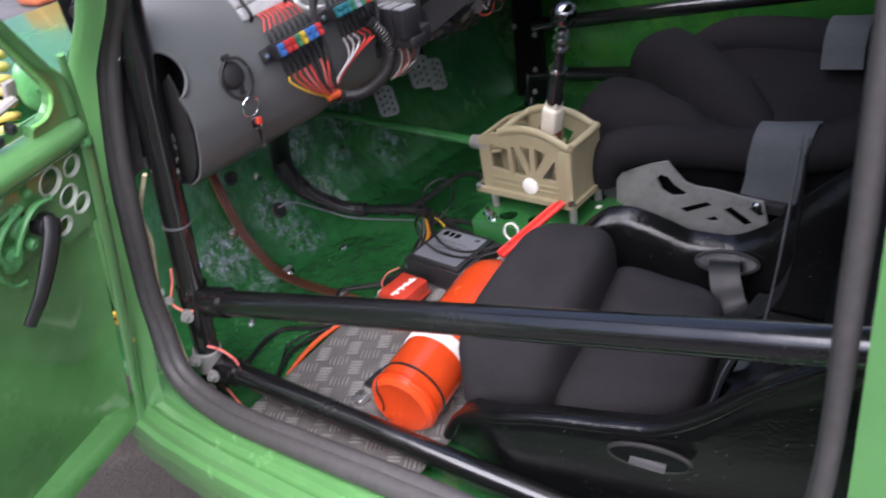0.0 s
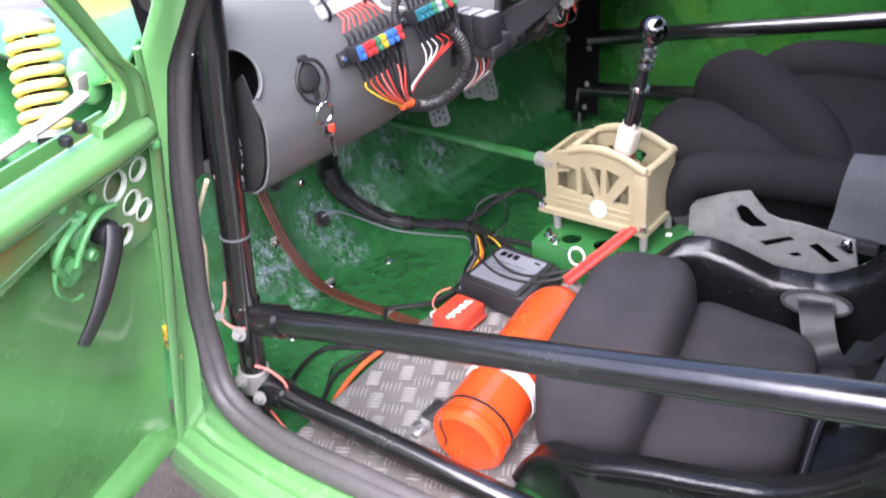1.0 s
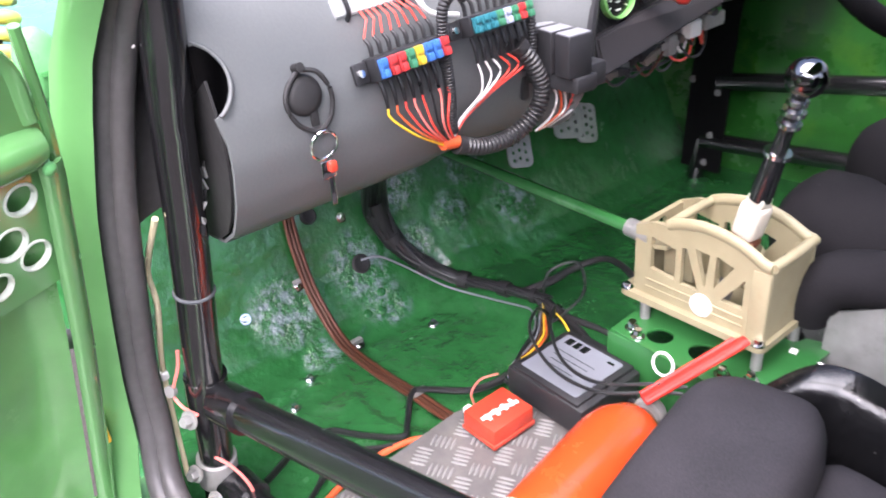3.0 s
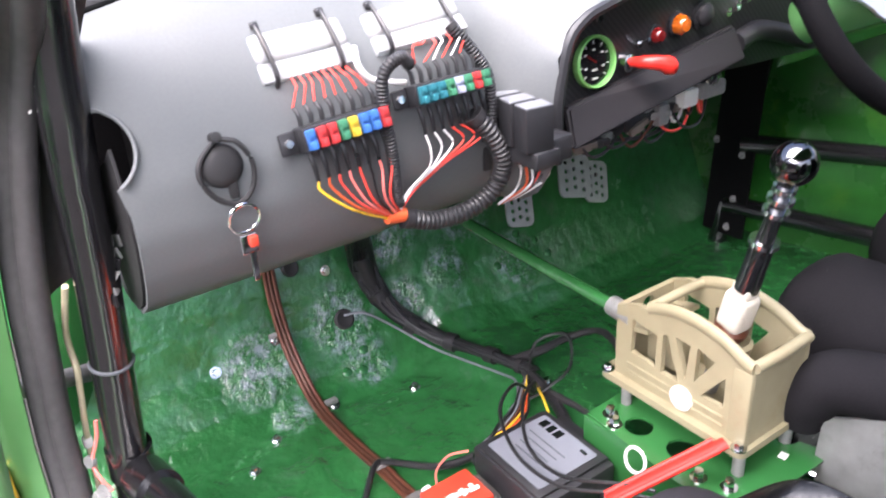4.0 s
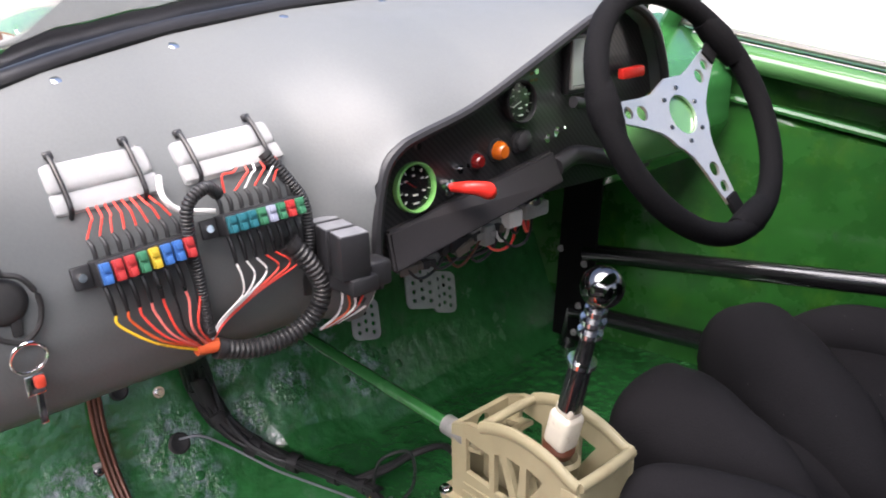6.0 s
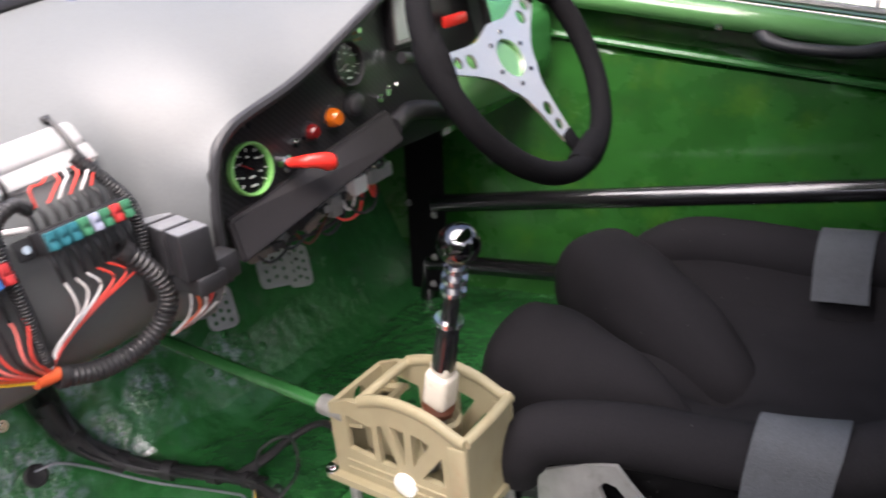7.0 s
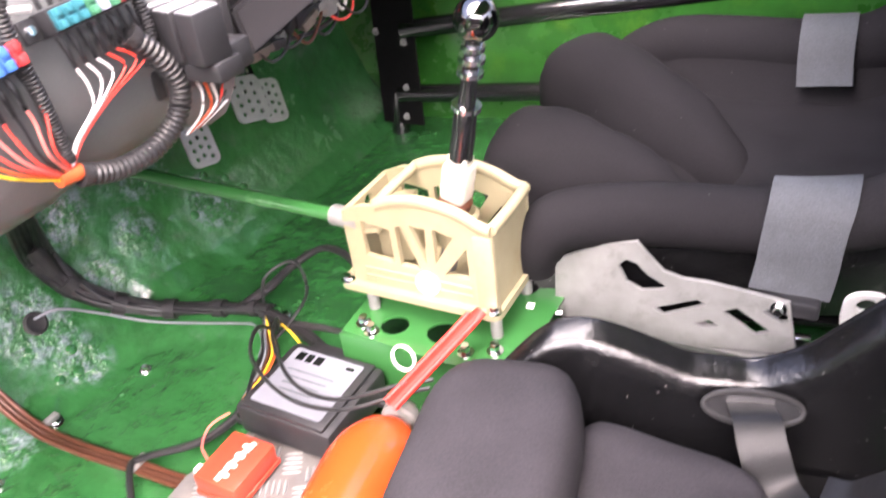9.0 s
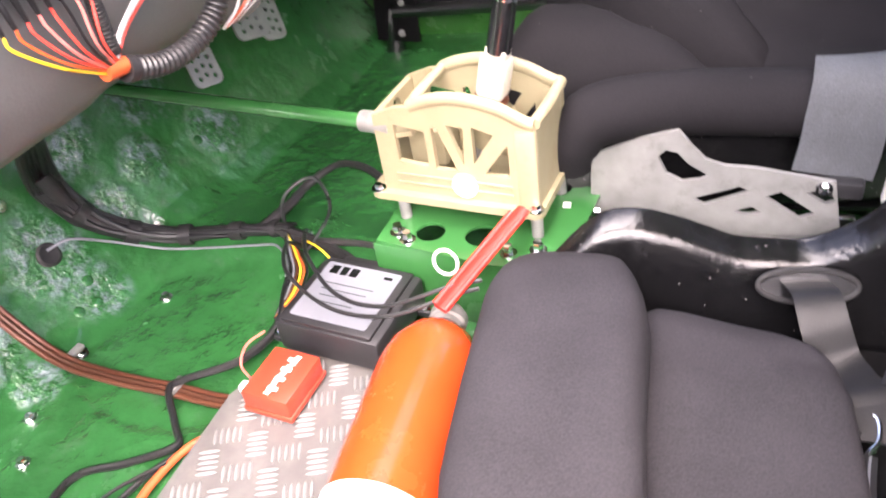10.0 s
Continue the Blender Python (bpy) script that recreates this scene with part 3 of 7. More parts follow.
solid("pillar_far", sheet(lambda u, v: (1.25 + 0.1 * u, far_side(1.5) + 0.02 - 0.06 * v + 0.01 * u, 0.55 + 0.64 * v), 6, 6, 0.01), "green", "green painted door pillar on the driver's side", "car body", "structure")

# windscreen, its rubber, and the bonnet in front of it
YT = [-0.22, -0.1, 0.0, 0.155, 0.33, 0.5, 0.9, 1.12]
XT = [0.235, 0.226, 0.2, 0.158, 0.12, 0.1, 0.11, 0.14]
ZT = [0.73, 0.754, 0.778, 0.80, 0.815, 0.822, 0.80, 0.77]
edge_line = [(lerp(YT, XT, y) - 0.012, y, lerp(YT, ZT, y) + 0.008) for y in [-0.25 + 0.1 * k for k in range(15)]]
solid("windscreen_rubber", tube(edge_line, 0.014, 10, 3, flat=0.8), "scuttle_rubber", "black rubber strip along the foot of the windscreen", "windscreen seal", "structure")
glass_pane = solid("windscreen", sheet(lambda u, v: (lerp(YT, XT, -0.25 + 1.4 * u) - 0.02 + (0.78 - lerp(YT, XT, -0.25 + 1.4 * u)) * v, -0.25 + 1.4 * u, lerp(YT, ZT, -0.25 + 1.4 * u) + 0.015 + (1.19 - lerp(YT, ZT, -0.25 + 1.4 * u)) * v), 16, 6),
                   "screen_glass", "clear windscreen of the car", "car window", "structure")
glass_pane.visible_shadow = False
def bonnet_skin(u, v):
    x = 0.1 - 1.35 * v
    edge = 0.02 + 0.16 * step(0.0, 0.5, v)
    y = edge + (1.24 - edge) * u
    return (x, y, 0.745 + 0.05 * step(0.0, 0.3, v) - 0.07 * step(0.55, 1.0, v) + 0.02 * math.sin(math.pi * u) - 0.03 * (1 - step(0.0, 0.08, u)))


part_edge = solid("bonnet_trim", tube([(x, y - 0.012, z + 0.03) for x, y, z in edge_line], 0.004, 8, 3), "alu_dull", "thin bright edge strip at the windscreen's foot", "trim", "structure")
bm = sheet(bonnet_skin, 24, 24, 0.004)
solid("bonnet", bm, "green_bright", "bright green car bonnet in front of the windscreen", "car body", "structure")

cablegrp = thing("bonnet_cable", (-0.4, 0.5, 0.8), "thin grey cable lying across the green bonnet", "cable")
part("cable", tube([(-0.25, 0.16, 0.8), (-0.4, 0.3, 0.815), (-0.5, 0.42, 0.818), (-0.62, 0.6, 0.818), (-0.6, 0.8, 0.816)], 0.007, 8, 6), "strap", cablegrp)
part("bracket", box((0.06, 0.1, 0.01), (-0.5, 0.5, 0.815), 0.003, None), "green", cablegrp)
tray = solid("inner_wing_tray", box((1.0, 0.42, 0.02), (-0.5, -0.02, 0.6), 0.006), "engine_grey", "dirty grey top of the inner wing beside the bonnet", "car body", "structure")
tank = thing("washer_bottle", (-0.66, 0.12, 0.61), "faded orange plastic bottle standing on the inner wing", "bottle")
part("body", box((0.1, 0.12, 0.16), (-0.66, 0.13, 0.69), 0.015, None, 3), "peach", tank)
part("cap", lathe([(0.025, 0), (0.025, 0.016), (0.02, 0.02), (0, 0.02)], 18, Matrix.Translation((-0.66, 0.1, 0.768))), "black", tank, "black screw cap")

solid("pillar_a_far", tube([(0.15, 1.2, 0.7), (0.2, 1.2, 0.79), (0.42, 1.17, 0.95), (0.62, 1.13, 1.09), (0.8, 1.09, 1.19)], 0.03, 12, 6, flat=0.6), "green", "green painted windscreen pillar on the driver's side", "car body", "structure")
# closed scuttle under the windscreen's foot, and an added panel beside the dashboard
bm = sheet(lambda u, v: (lerp(YT, XT, -0.28 + 1.52 * u) * (1 - v) - 0.42 * v, -0.28 + 1.52 * u, (lerp(YT, ZT, -0.28 + 1.52 * u) - 0.03 - 0.09 * step(0, 0.2, v)) * (1 - v) + 0.64 * v), 20, 8, -0.004)
solid("scuttle", bm, "green", "green painted scuttle panel under the windscreen", "car body", "structure")
# added shelf: stops windscreen light falling into the driver's footwell
SHELF = [(0.13, 0.765), (0.2, 0.735), (0.27, 0.69), (0.3, 0.65), (0.3, 0.56), (0.27, 0.5)]
bm = sheet(lambda u, v: (lerp(range(6), [q[0] for q in SHELF], 5 * v), 0.862 + 0.36 * u, lerp(range(6), [q[1] for q in SHELF], 5 * v)), 6, 20, -0.004)
solid("scuttle_side", bm, "green", "green panel added beside the dashboard to block windscreen light", "car body", "structure")

# ---- roll cage ----
cage = thing("roll_cage", (0.2, -0.25, 0.0), "black painted steel roll cage bolted to the car floor", "roll cage")
part("front_leg", tube([(0.19, -0.258, 0.0), (0.203, -0.254, 0.08), (0.24, -0.246, 0.3), (0.256, -0.24, 0.4), (0.271, -0.234, 0.5), (0.301, -0.228, 0.65), (0.345, -0.214, 0.83), (0.55, -0.19, 1.07), (0.8, -0.18, 1.14)], 0.0215, 24), "black", cage)
BAR_A, BAR_B = Vector((0.255, -0.243, 0.247)), Vector((1.42, -0.125, 0.472))
part("door_bar", tube([BAR_A, BAR_B], 0.0215, 24), "black", cage, "black painted door bar with a bright worn sheen")
LOW_A, LOW_B = Vector((0.215, -0.245, 0.093)), Vector((1.42, -0.115, -0.01))
part("lower_door_bar", tube([LOW_A, LOW_B], 0.02, 24), "black", cage)
part("front_leg", tube([(0.0, 1.125, 0.0), (0.055, 1.132, 0.4), (0.11, 1.12, 0.68), (0.25, 1.1, 0.95), (0.6, 1.08, 1.15)], 0.0215, 20), "black", cage)
part("door_bar", tube([(0.05, 1.115, 0.25), (1.5, 1.325, 0.418)], 0.0205, 20), "black", cage)
part("lower_door_bar", tube([(0.02, 1.115, 0.1), (1.5, 1.325, 0.16)], 0.0205, 20), "black", cage)


def clamp(at, way, r=0.026, width=0.045, mat="black"):
    """A split clamp round a tube."""
    a = Vector(at)
    w = Vector(way).normalized() * width / 2
    return lathe([(r - 0.003, 0), (r, 0.002), (r, width - 0.002), (r - 0.003, width)], 20, along(a - w, a + w))


def bolt(at, towards, r=0.008, h=0.008):
    """A hexagon bolt head on a washer."""
    m = along(at, Vector(at) + Vector(towards))
    return join(lathe([(0, 0.0), (r * 1.6, 0.0), (r * 1.6, 0.002), (0, 0.002)], 16, m.copy()), lathe([(0, 0.002), (r, 0.002), (r, h * 0.85), (r * 0.85, h), (0, h)], 6, m.copy()))


part("clamp", clamp((0.229, -0.246, 0.255), (0.048, 0.015, 0.32)), "black", cage)
part("clamp", clamp((0.208, -0.253, 0.115), (0.048, 0.015, 0.32)), "alu_dull", cage, "bare metal tube clamp")
part("clamp", tube([LOW_A + (LOW_B - LOW_A) * 0.008, LOW_A + (LOW_B - LOW_A) * 0.045], 0.026, 20), "black", cage)
part("clamp", tube([BAR_A + (BAR_B - BAR_A) * 0.008, BAR_A + (BAR_B - BAR_A) * 0.05], 0.0265, 20), "black", cage)
for p in ((0.262, -0.285, 0.247), (0.222, -0.285, 0.135), (0.25, -0.278, 0.105), (0.225, -0.28, 0.065)):
    part("bolt", bolt(p, (0.35, -0.9, 0.3), 0.0075, 0.012), "alu_dull", cage)
for p in ((0.056, 1.105, 0.227), (-0.012, 1.105, 0.247), (0.045, 1.105, 0.121), (0.035, 1.105, 0.05)):
    part("bolt", bolt(p, (0.5, -0.85, 0.1), 0.0052, 0.009), "alu_dull", cage)
part("gusset", plate([(-0.03, 0.03), (0.075, 0.03), (0.085, 0.3), (0.097, 0.54), (0.085, 0.56), (0.01, 0.56), (0.0, 0.54), (-0.015, 0.3)], 0.006, Matrix(((1, 0, 0, 0), (0, 0, -1, 1.112), (0, 1, 0, 0), (0, 0, 0, 1)))), "suede", cage, "black mounting plate behind the cage leg", smooth=False)
tie = thing("cable_tie", (0.252, -0.235, 0.4), "thin grey cable tie round the cage leg", "cable tie")
part("band", clamp((0.256, -0.24, 0.4), (0.048, 0.02, 0.32), 0.0235, 0.006), "strap", tie)

# ---- dashboard ----
YE = [0.27, 0.284, 0.307, 0.337, 0.42, 0.52, 0.632, 0.70, 0.75, 0.804, 0.835, 0.85, 0.86]
ZE = [0.60, 0.656, 0.678, 0.688, 0.707, 0.745, 0.79, 0.812, 0.812, 0.782, 0.73, 0.68, 0.60]
LOWER = [(0.0, 0.64), (0.011, 0.60), (0.012, 0.555), (0.0, 0.51), (-0.02, 0.475), (-0.05, 0.455), (-0.1, 0.45), (-0.2, 0.47)]


def dash_upper(y, s):
    """From the windscreen's foot (s=0) to the fullest place of the bulge, or to the hood's edge (s=1)."""
    p0 = Vector((lerp(YT, XT, y), lerp(YT, ZT, y)))
    flare = 0.06 * step(0.225, 0.28, y)
    q = Vector((0.325 + flare, 0.64)) if y < 0.27 else Vector((0.385, lerp(YE, ZE, y)))
    ctrl = Vector((0.30 + 0.02 * step(0.1, 0.36, y), 0.715 + 0.07 * step(0.08, 0.4, y)))
    if y > 0.3:
        ctrl.y = max(ctrl.y, q.y + 0.5 * (p0.y - q.y) + 0.012)
    p = (1 - s) ** 2 * p0 + 2 * s * (1 - s) * ctrl + s * s * q
    return Vector((p.x, y, p.y))


def dash_lower(y, s):
    k = s * 7
    x = lerp(range(8), [p[0] for p in LOWER], k)
    z = lerp(range(8), [p[1] for p in LOWER], k)
    return Vector((0.325 + 0.06 * step(0.225, 0.28, y) * (1 - 0.4 * s) + x, y, z))


def dash_x(y, z):
    """How far the dash front stands out at a height."""
    rows = [dash_lower(y, k / 20) for k in range(12)][::-1] + [dash_upper(y, k / 30) for k in range(29, -1, -1)]
    return lerp([p.z for p in rows], [p.x for p in rows], z)


VENT = Vector((0, -0.22, 0.641))
VENT.x = dash_x(VENT.y, VENT.z)
bm = bmesh.new()
cols = [-0.265 + 0.008 * k for k in range(67)] + [0.272]
G = [[bm.verts.new(dash_upper(y, k / 22)) for k in range(22)] + [bm.verts.new(dash_lower(y, k / 24)) for k in range(25)] for y in cols]
for A, B in zip(G, G[1:]):
    for k in range(46):
        bm.faces.new((A[k], B[k], B[k + 1], A[k + 1]))
cols2 = [0.284 + 0.576 * k / 48 for k in range(49)]
H = [[bm.verts.new(dash_upper(y, k / 22)) for k in range(23)] for y in cols2]
for A, B in zip(H, H[1:]):
    for k in range(22):
        bm.faces.new((A[k], B[k], B[k + 1], A[k + 1]))
for k in range(22):
    bm.faces.new((G[-1][k], H[0][k], H[0][k + 1], G[-1][k + 1]))
bmesh.ops.delete(bm, geom=[f for f in bm.faces if (f.calc_center_median() - VENT).length < 0.037 or (f.calc_center_median().y < -0.2 and f.calc_center_median().z < 0.6) or f.calc_center_median().y < -0.209], context="FACES")
for v in bm.verts:
    off = v.co - VENT
    if v.is_boundary and off.length < 0.055 and v.co.y > -0.205:
        v.co = VENT + off * (0.0385 / off.length)
for _ in range(14):
    bmesh.ops.smooth_vert(bm, verts=[v for v in bm.verts if 0.08 < v.co.y < 0.42 and not v.is_boundary], factor=0.5, use_axis_x=True, use_axis_y=True, use_axis_z=True)
bmesh.ops.solidify(bm, geom=list(bm.faces), thickness=0.004)
dash = thing("dashboard", (0.2, 0.4, 0.45), "charcoal grey moulded dashboard with a smooth bulging front", "dashboard")
part("shell", bm, "dash", dash)
nrm = Vector((0.9, -0.05, 0.42)).normalized()
vm = axes(VENT + 0.002 * nrm, Vector((0.1, 1, 0)), Vector((-0.42, 0, 0.9)))
part("vent_ring", moved(tube([(0.0385 * math.cos(a), 0.0395 * math.sin(a), 0) for a in [radians(-62 + 8 * k) for k in range(21)]], 0.0022, 10, 3), vm), "dash", dash, "grey rim of the open vent hole")
# added near-black sheets: they give the vent hole and open end their shade
bm = plate([(dash_upper(-0.16, k / 10).x - 0.008, dash_upper(-0.16, k / 10).z) for k in range(11)] + [(0.315, 0.55), (0.1, 0.5), (0.08, 0.74)], 0.003, Matrix(((1, 0, 0, 0), (0, 0, -1, -0.16), (0, 1, 0, 0), (0, 0, 0, 1))))
part("shade_panel", bm, "suede", dash, "near-black sheet standing for the shade inside the dashboard end")
bm = plate([(dash_lower(-0.2, k / 10).x - 0.004, dash_lower(-0.2, k / 10).z) for k in range(9)] + [(0.22, 0.5), (0.24, 0.6), (0.29, 0.62)], 0.003, Matrix(((1, 0, 0, 0), (0, 0, -1, -0.2), (0, 1, 0, 0), (0, 0, 0, 1))))
part("end_panel", bm, "rubber", dash)
part("shade_panel", box((0.003, 0.16, 0.26), (0.2, -0.175, 0.63)), "suede", dash, "near-black sheet standing for the shade inside the dashboard end")
for y in (-0.19, -0.1, 0.005, 0.15, 0.32, 0.5, 0.68):
    p = dash_upper(y, 0.06)
    part("screw", lathe([(0.008, 0), (0.0075, 0.003), (0.004, 0.0045), (0, 0.0045)], 14, along(p, p + Vector((0.4, 0, 0.9)))), "chrome", dash)
PX = 0.358
# instrument panel: a flat sheet behind the hood's edge
outline = [(0.268, 0.535)] + [(y, z - 0.002) for y, z in zip(YE, ZE)] + [(0.862, 0.55), (0.6, 0.56), (0.43, 0.545)]
face = Matrix(((0, 0, 1, PX - 0.004), (1, 0, 0, 0), (0, 1, 0, 0), (0, 0, 0, 1)))
part("instrument_panel", plate(outline, 0.004, face), "carbon", dash, "black carbon-fibre instrument panel")
part("hood_edge", tube([(0.385, y, z) for y, z in zip([0.266, 0.267] + YE, [0.52, 0.56] + ZE)], 0.007, 8, 4), "plastic", dash)
bm = plate([(0.288, 0.532), (0.60, 0.582), (0.60, 0.623), (0.298, 0.576)], 0.012, Matrix(((0, 0, 1, PX), (1, 0, 0, 0), (0, 1, 0, 0), (0, 0, 0, 1))))
for v in bm.verts:
    v.co.x += 0.55 * max(0.0, 0.576 + 0.155 * (v.co.y - 0.298) - v.co.z)
bmesh.ops.bevel(bm, geom=list(bm.edges), offset=0.003, segments=2, affect="EDGES")
part("lower_strip", bm, "dash_dark", dash, "dark satin knee strip")
part("lower_strip", tube([(PX + 0.015, 0.6, 0.6), (PX + 0.01, 0.66, 0.607), (PX + 0.015, 0.77, 0.575)], 0.014, 10), "plastic", dash)


def gauge(name, y, z, r, rim, label, marks):
    g = thing(name, (PX, y, z), label, "gauge")
    m = axes((PX, y, z), (0, 1, 0), (-0.1, 0, 1))
    part("bezel", moved(lathe([(r * 0.88, 0.0), (r * 0.88, 0.008), (r * 0.94, 0.011), (r, 0.009), (r, 0.0)], 32), m), rim, g)
    dial = part("dial", moved(lathe([(0, 0.003), (r * 0.89, 0.003), (r * 0.89, 0.001), (0, 0.001)], 32), m), "black", g, "black dial face")
    for k in range(9):
        a = radians(225 - 33.75 * k)
        part("tick", moved(box((0.0009, r * 0.13, 0.001), (0, r * 0.72, 0.0045)), m @ Matrix.Rotation(a - math.pi / 2, 4, "Z")), "white", dial)
    part("needle", moved(box((0.0012, r * 0.6, 0.001), (0, r * 0.26, 0.006)), m @ Matrix.Rotation(radians(55 if marks else 110), 4, "Z")), "red_lens" if marks else "white", dial)
    cover = part("glass", moved(lathe([(r * 0.89, 0.0078), (r * 0.5, 0.0086), (0, 0.009)], 28), m), "screen_glass", g, "clear gauge glass")
    cover.visible_shadow = False
    for k, (lx, ly, lw) in enumerate(((-0.42, 0.3, 0.16), (0.0, 0.46, 0.14), (0.42, 0.3, 0.16), (-0.45, -0.2, 0.14), (0.45, -0.2, 0.14), (0.0, -0.3, 0.3), (0.0, -0.62, 0.36))):
        part("legend", moved(box((r * lw * 0.8, r * 0.06, 0.0008), (r * lx, r * ly, 0.0045)), m), "white", dial)


gauge("oil_gauge", 0.347, 0.62, 0.0315, "green_lime", "round black gauge with a glowing-green painted rim", True)
gauge("water_gauge", 0.535, 0.699, 0.029, "plastic", "round black gauge with white markings", False)


def knob(name, y, z, r, h, mat, label, category="lamp"):
    k = thing(name, (PX, y, z), label, category)
    m = axes((PX, y, z), (0, 1, 0), (0, 0, 1))
    part("collar", moved(lathe([(r * 1.15, 0), (r * 1.15, 0.004), (r, 0.005), (0, 0.005)], 20), m), "plastic", k)
    part("lens", moved(lathe([(r * 0.95, 0.004), (r * 0.9, h * 0.7), (r * 0.6, h), (0, h * 1.05)], 20), m), mat, k)
    return k


knob("warning_lamp", 0.453, 0.634, 0.011, 0.014, "red_lens", "small dark red warning lamp on the panel")
knob("indicator_lamp", 0.493, 0.641, 0.0135, 0.018, "amber", "small amber indicator lamp on the panel")
knob("push_button", 0.541, 0.645, 0.016, 0.014, "plastic", "round black push button on the panel", "button")
for y, z in ((0.595, 0.64), (0.615, 0.648), (0.425, 0.628)):
    s = thing("toggle_switch", (PX, y, z), "small chrome toggle switch on the panel", "switch", "toggle switches")
    part("nut", lathe([(0, 0), (0.006, 0), (0.006, 0.004), (0, 0.004)], 6, along((PX, y, z), (PX + 0.1, y, z))), "chrome", s)
    part("lever", tube([(PX + 0.003, y, z), (PX + 0.018, y, z + 0.007)], [0.0018, 0.003], 8), "chrome", s)
for y, z in ((0.357, 0.669), (0.304, 0.63), (0.57, 0.735), (0.556, 0.745)):
    s = thing("panel_screw", (PX, y, z), "small bright panel screw", "screw", "panel screws")
    part("head", lathe([(0, 0.003), (0.004, 0.003), (0.005, 0)], 12, along((PX, y, z), (PX + 0.1, y, z))), "chrome", s)
for k in range(4):
    part("warning_mark", box((0.001, 0.006, 0.004), (PX + 0.0005, 0.562 + 0.009 * (k % 2), 0.724 + 0.009 * (k // 2))), "red_lens", dash)
disp = thing("digital_display", (PX, 0.662, 0.735), "grey-framed digital dash display with a pale screen", "display")
part("case", box((0.014, 0.066, 0.084), (PX + 0.006, 0.658, 0.738), 0.005), "plastic", disp)
part("screen", box((0.002, 0.044, 0.064), (PX + 0.0135, 0.655, 0.741), 0.0005), "screen", disp, "pale grey screen")
part("bezel", join(box((0.004, 0.052, 0.004), (PX + 0.014, 0.655, 0.776), 0.001), box((0.004, 0.052, 0.004), (PX + 0.014, 0.655, 0.706), 0.001), box((0.004, 0.004, 0.07), (PX + 0.014, 0.63, 0.741), 0.001)), "alu_dull", disp, "grey metal frame")
strip = thing("shift_light_strip", (PX, 0.77, 0.72), "red shift light strip on the panel", "light strip")
part("body", box((0.012, 0.055, 0.016), (PX + 0.02, 0.765, 0.715), 0.003), "red", strip)
handle = thing("emergency_pull", (0.37, 0.4, 0.61), "red plastic emergency pull on the instrument panel", "emergency pull")
part("base", lathe([(0, 0), (0.011, 0), (0.011, 0.012), (0.008, 0.014), (0, 0.014)], 16, along((PX, 0.398, 0.611), (PX + 0.1, 0.41, 0.605))), "chrome", handle)
part("grip", tube([(0.368, 0.4, 0.611), (0.388, 0.407, 0.613), (0.399, 0.421, 0.611), (0.402, 0.433, 0.606), (0.4, 0.441, 0.6)], [0.0055, 0.008, 0.0095, 0.0115, 0.008], 12), "red", handle)

# under-dash connectors and the plug cluster
con = thing("wiring_connector", (0.33, 0.5, 0.52), "grey wiring plugs and brackets hanging under the panel", "connector")
part("bracket", box((0.03, 0.14, 0.012), (0.33, 0.47, 0.532), 0.003, Matrix.Translation((0, 0, 0))), "alu_dull", con)
part("plug", box((0.03, 0.03, 0.026), (0.345, 0.535, 0.535), 0.005), "white", con, "white plastic plug")
part("plug", box((0.03, 0.04, 0.02), (0.335, 0.44, 0.52), 0.004), "plastic", con)
part("plug", box((0.026, 0.022, 0.03), (0.34, 0.49, 0.52), 0.004), "alu_dull", con)
part("cable", tube([(0.33, 0.36, 0.52), (0.34, 0.42, 0.5), (0.34, 0.5, 0.497), (0.335, 0.55, 0.54)], 0.003, 8), "black_wire", con)
part("cable", tube([(0.33, 0.34, 0.515), (0.33, 0.4, 0.51), (0.33, 0.46, 0.525)], 0.003, 8), "wire_red", con)
part("relay_socket", box((0.03, 0.05, 0.022), (0.35, 0.575, 0.54), 0.004, Matrix.Translation((0.0, 0.0, 0.0))), "alu_dull", con, "bright metal socket")
for k in range(5):
    part("cable", tube([(0.335, 0.45 + 0.03 * k, 0.54), (0.345, 0.46 + 0.028 * k, 0.505 + 0.006 * (k % 2)), (0.335, 0.5 + 0.022 * k, 0.51), (0.32, 0.52 + 0.02 * k, 0.55)], 0.0024, 6, 5), ("black_wire", "black_wire", "wire_white", "black_wire", "wire_red")[k], con)
rng = random.Random(7)
for k in range(9):
    y = 0.35 + 0.022 * k
    m = Matrix.Translation((0.335 + 0.012 * rng.random(), y, 0.505 + 0.09 * (y - 0.35) + 0.012 * rng.random())) @ Matrix.Rotation(rng.uniform(-0.6, 0.6), 4, "X") @ Matrix.Rotation(rng.uniform(-0.5, 0.5), 4, "Z")
    part("plug", join(box((0.016, 0.02 + 0.008 * rng.random(), 0.012), (0, 0, 0), 0.002, m), box((0.011, 0.01, 0.009), (0, 0.016, 0), 0.0015, m)), ("tan_plug", "plastic", "alu_dull", "plastic_grey")[k % 4], con)
for k in range(6):
    y = 0.34 + 0.035 * k
    part("cable", tube([(0.34, y, 0.52), (0.35, y + 0.02, 0.487 + 0.012 * rng.random()), (0.345, y + 0.06, 0.492 + 0.016 * rng.random()), (0.335, y + 0.085, 0.53)], 0.002, 6, 5), ("black_wire", "black_wire", "brown", "black_wire", "wire_red", "black_wire")[k], con)
lamp = thing("underdash_lamp", (0.35, 0.57, 0.555), "small chrome-rimmed lamp under the dashboard", "lamp")
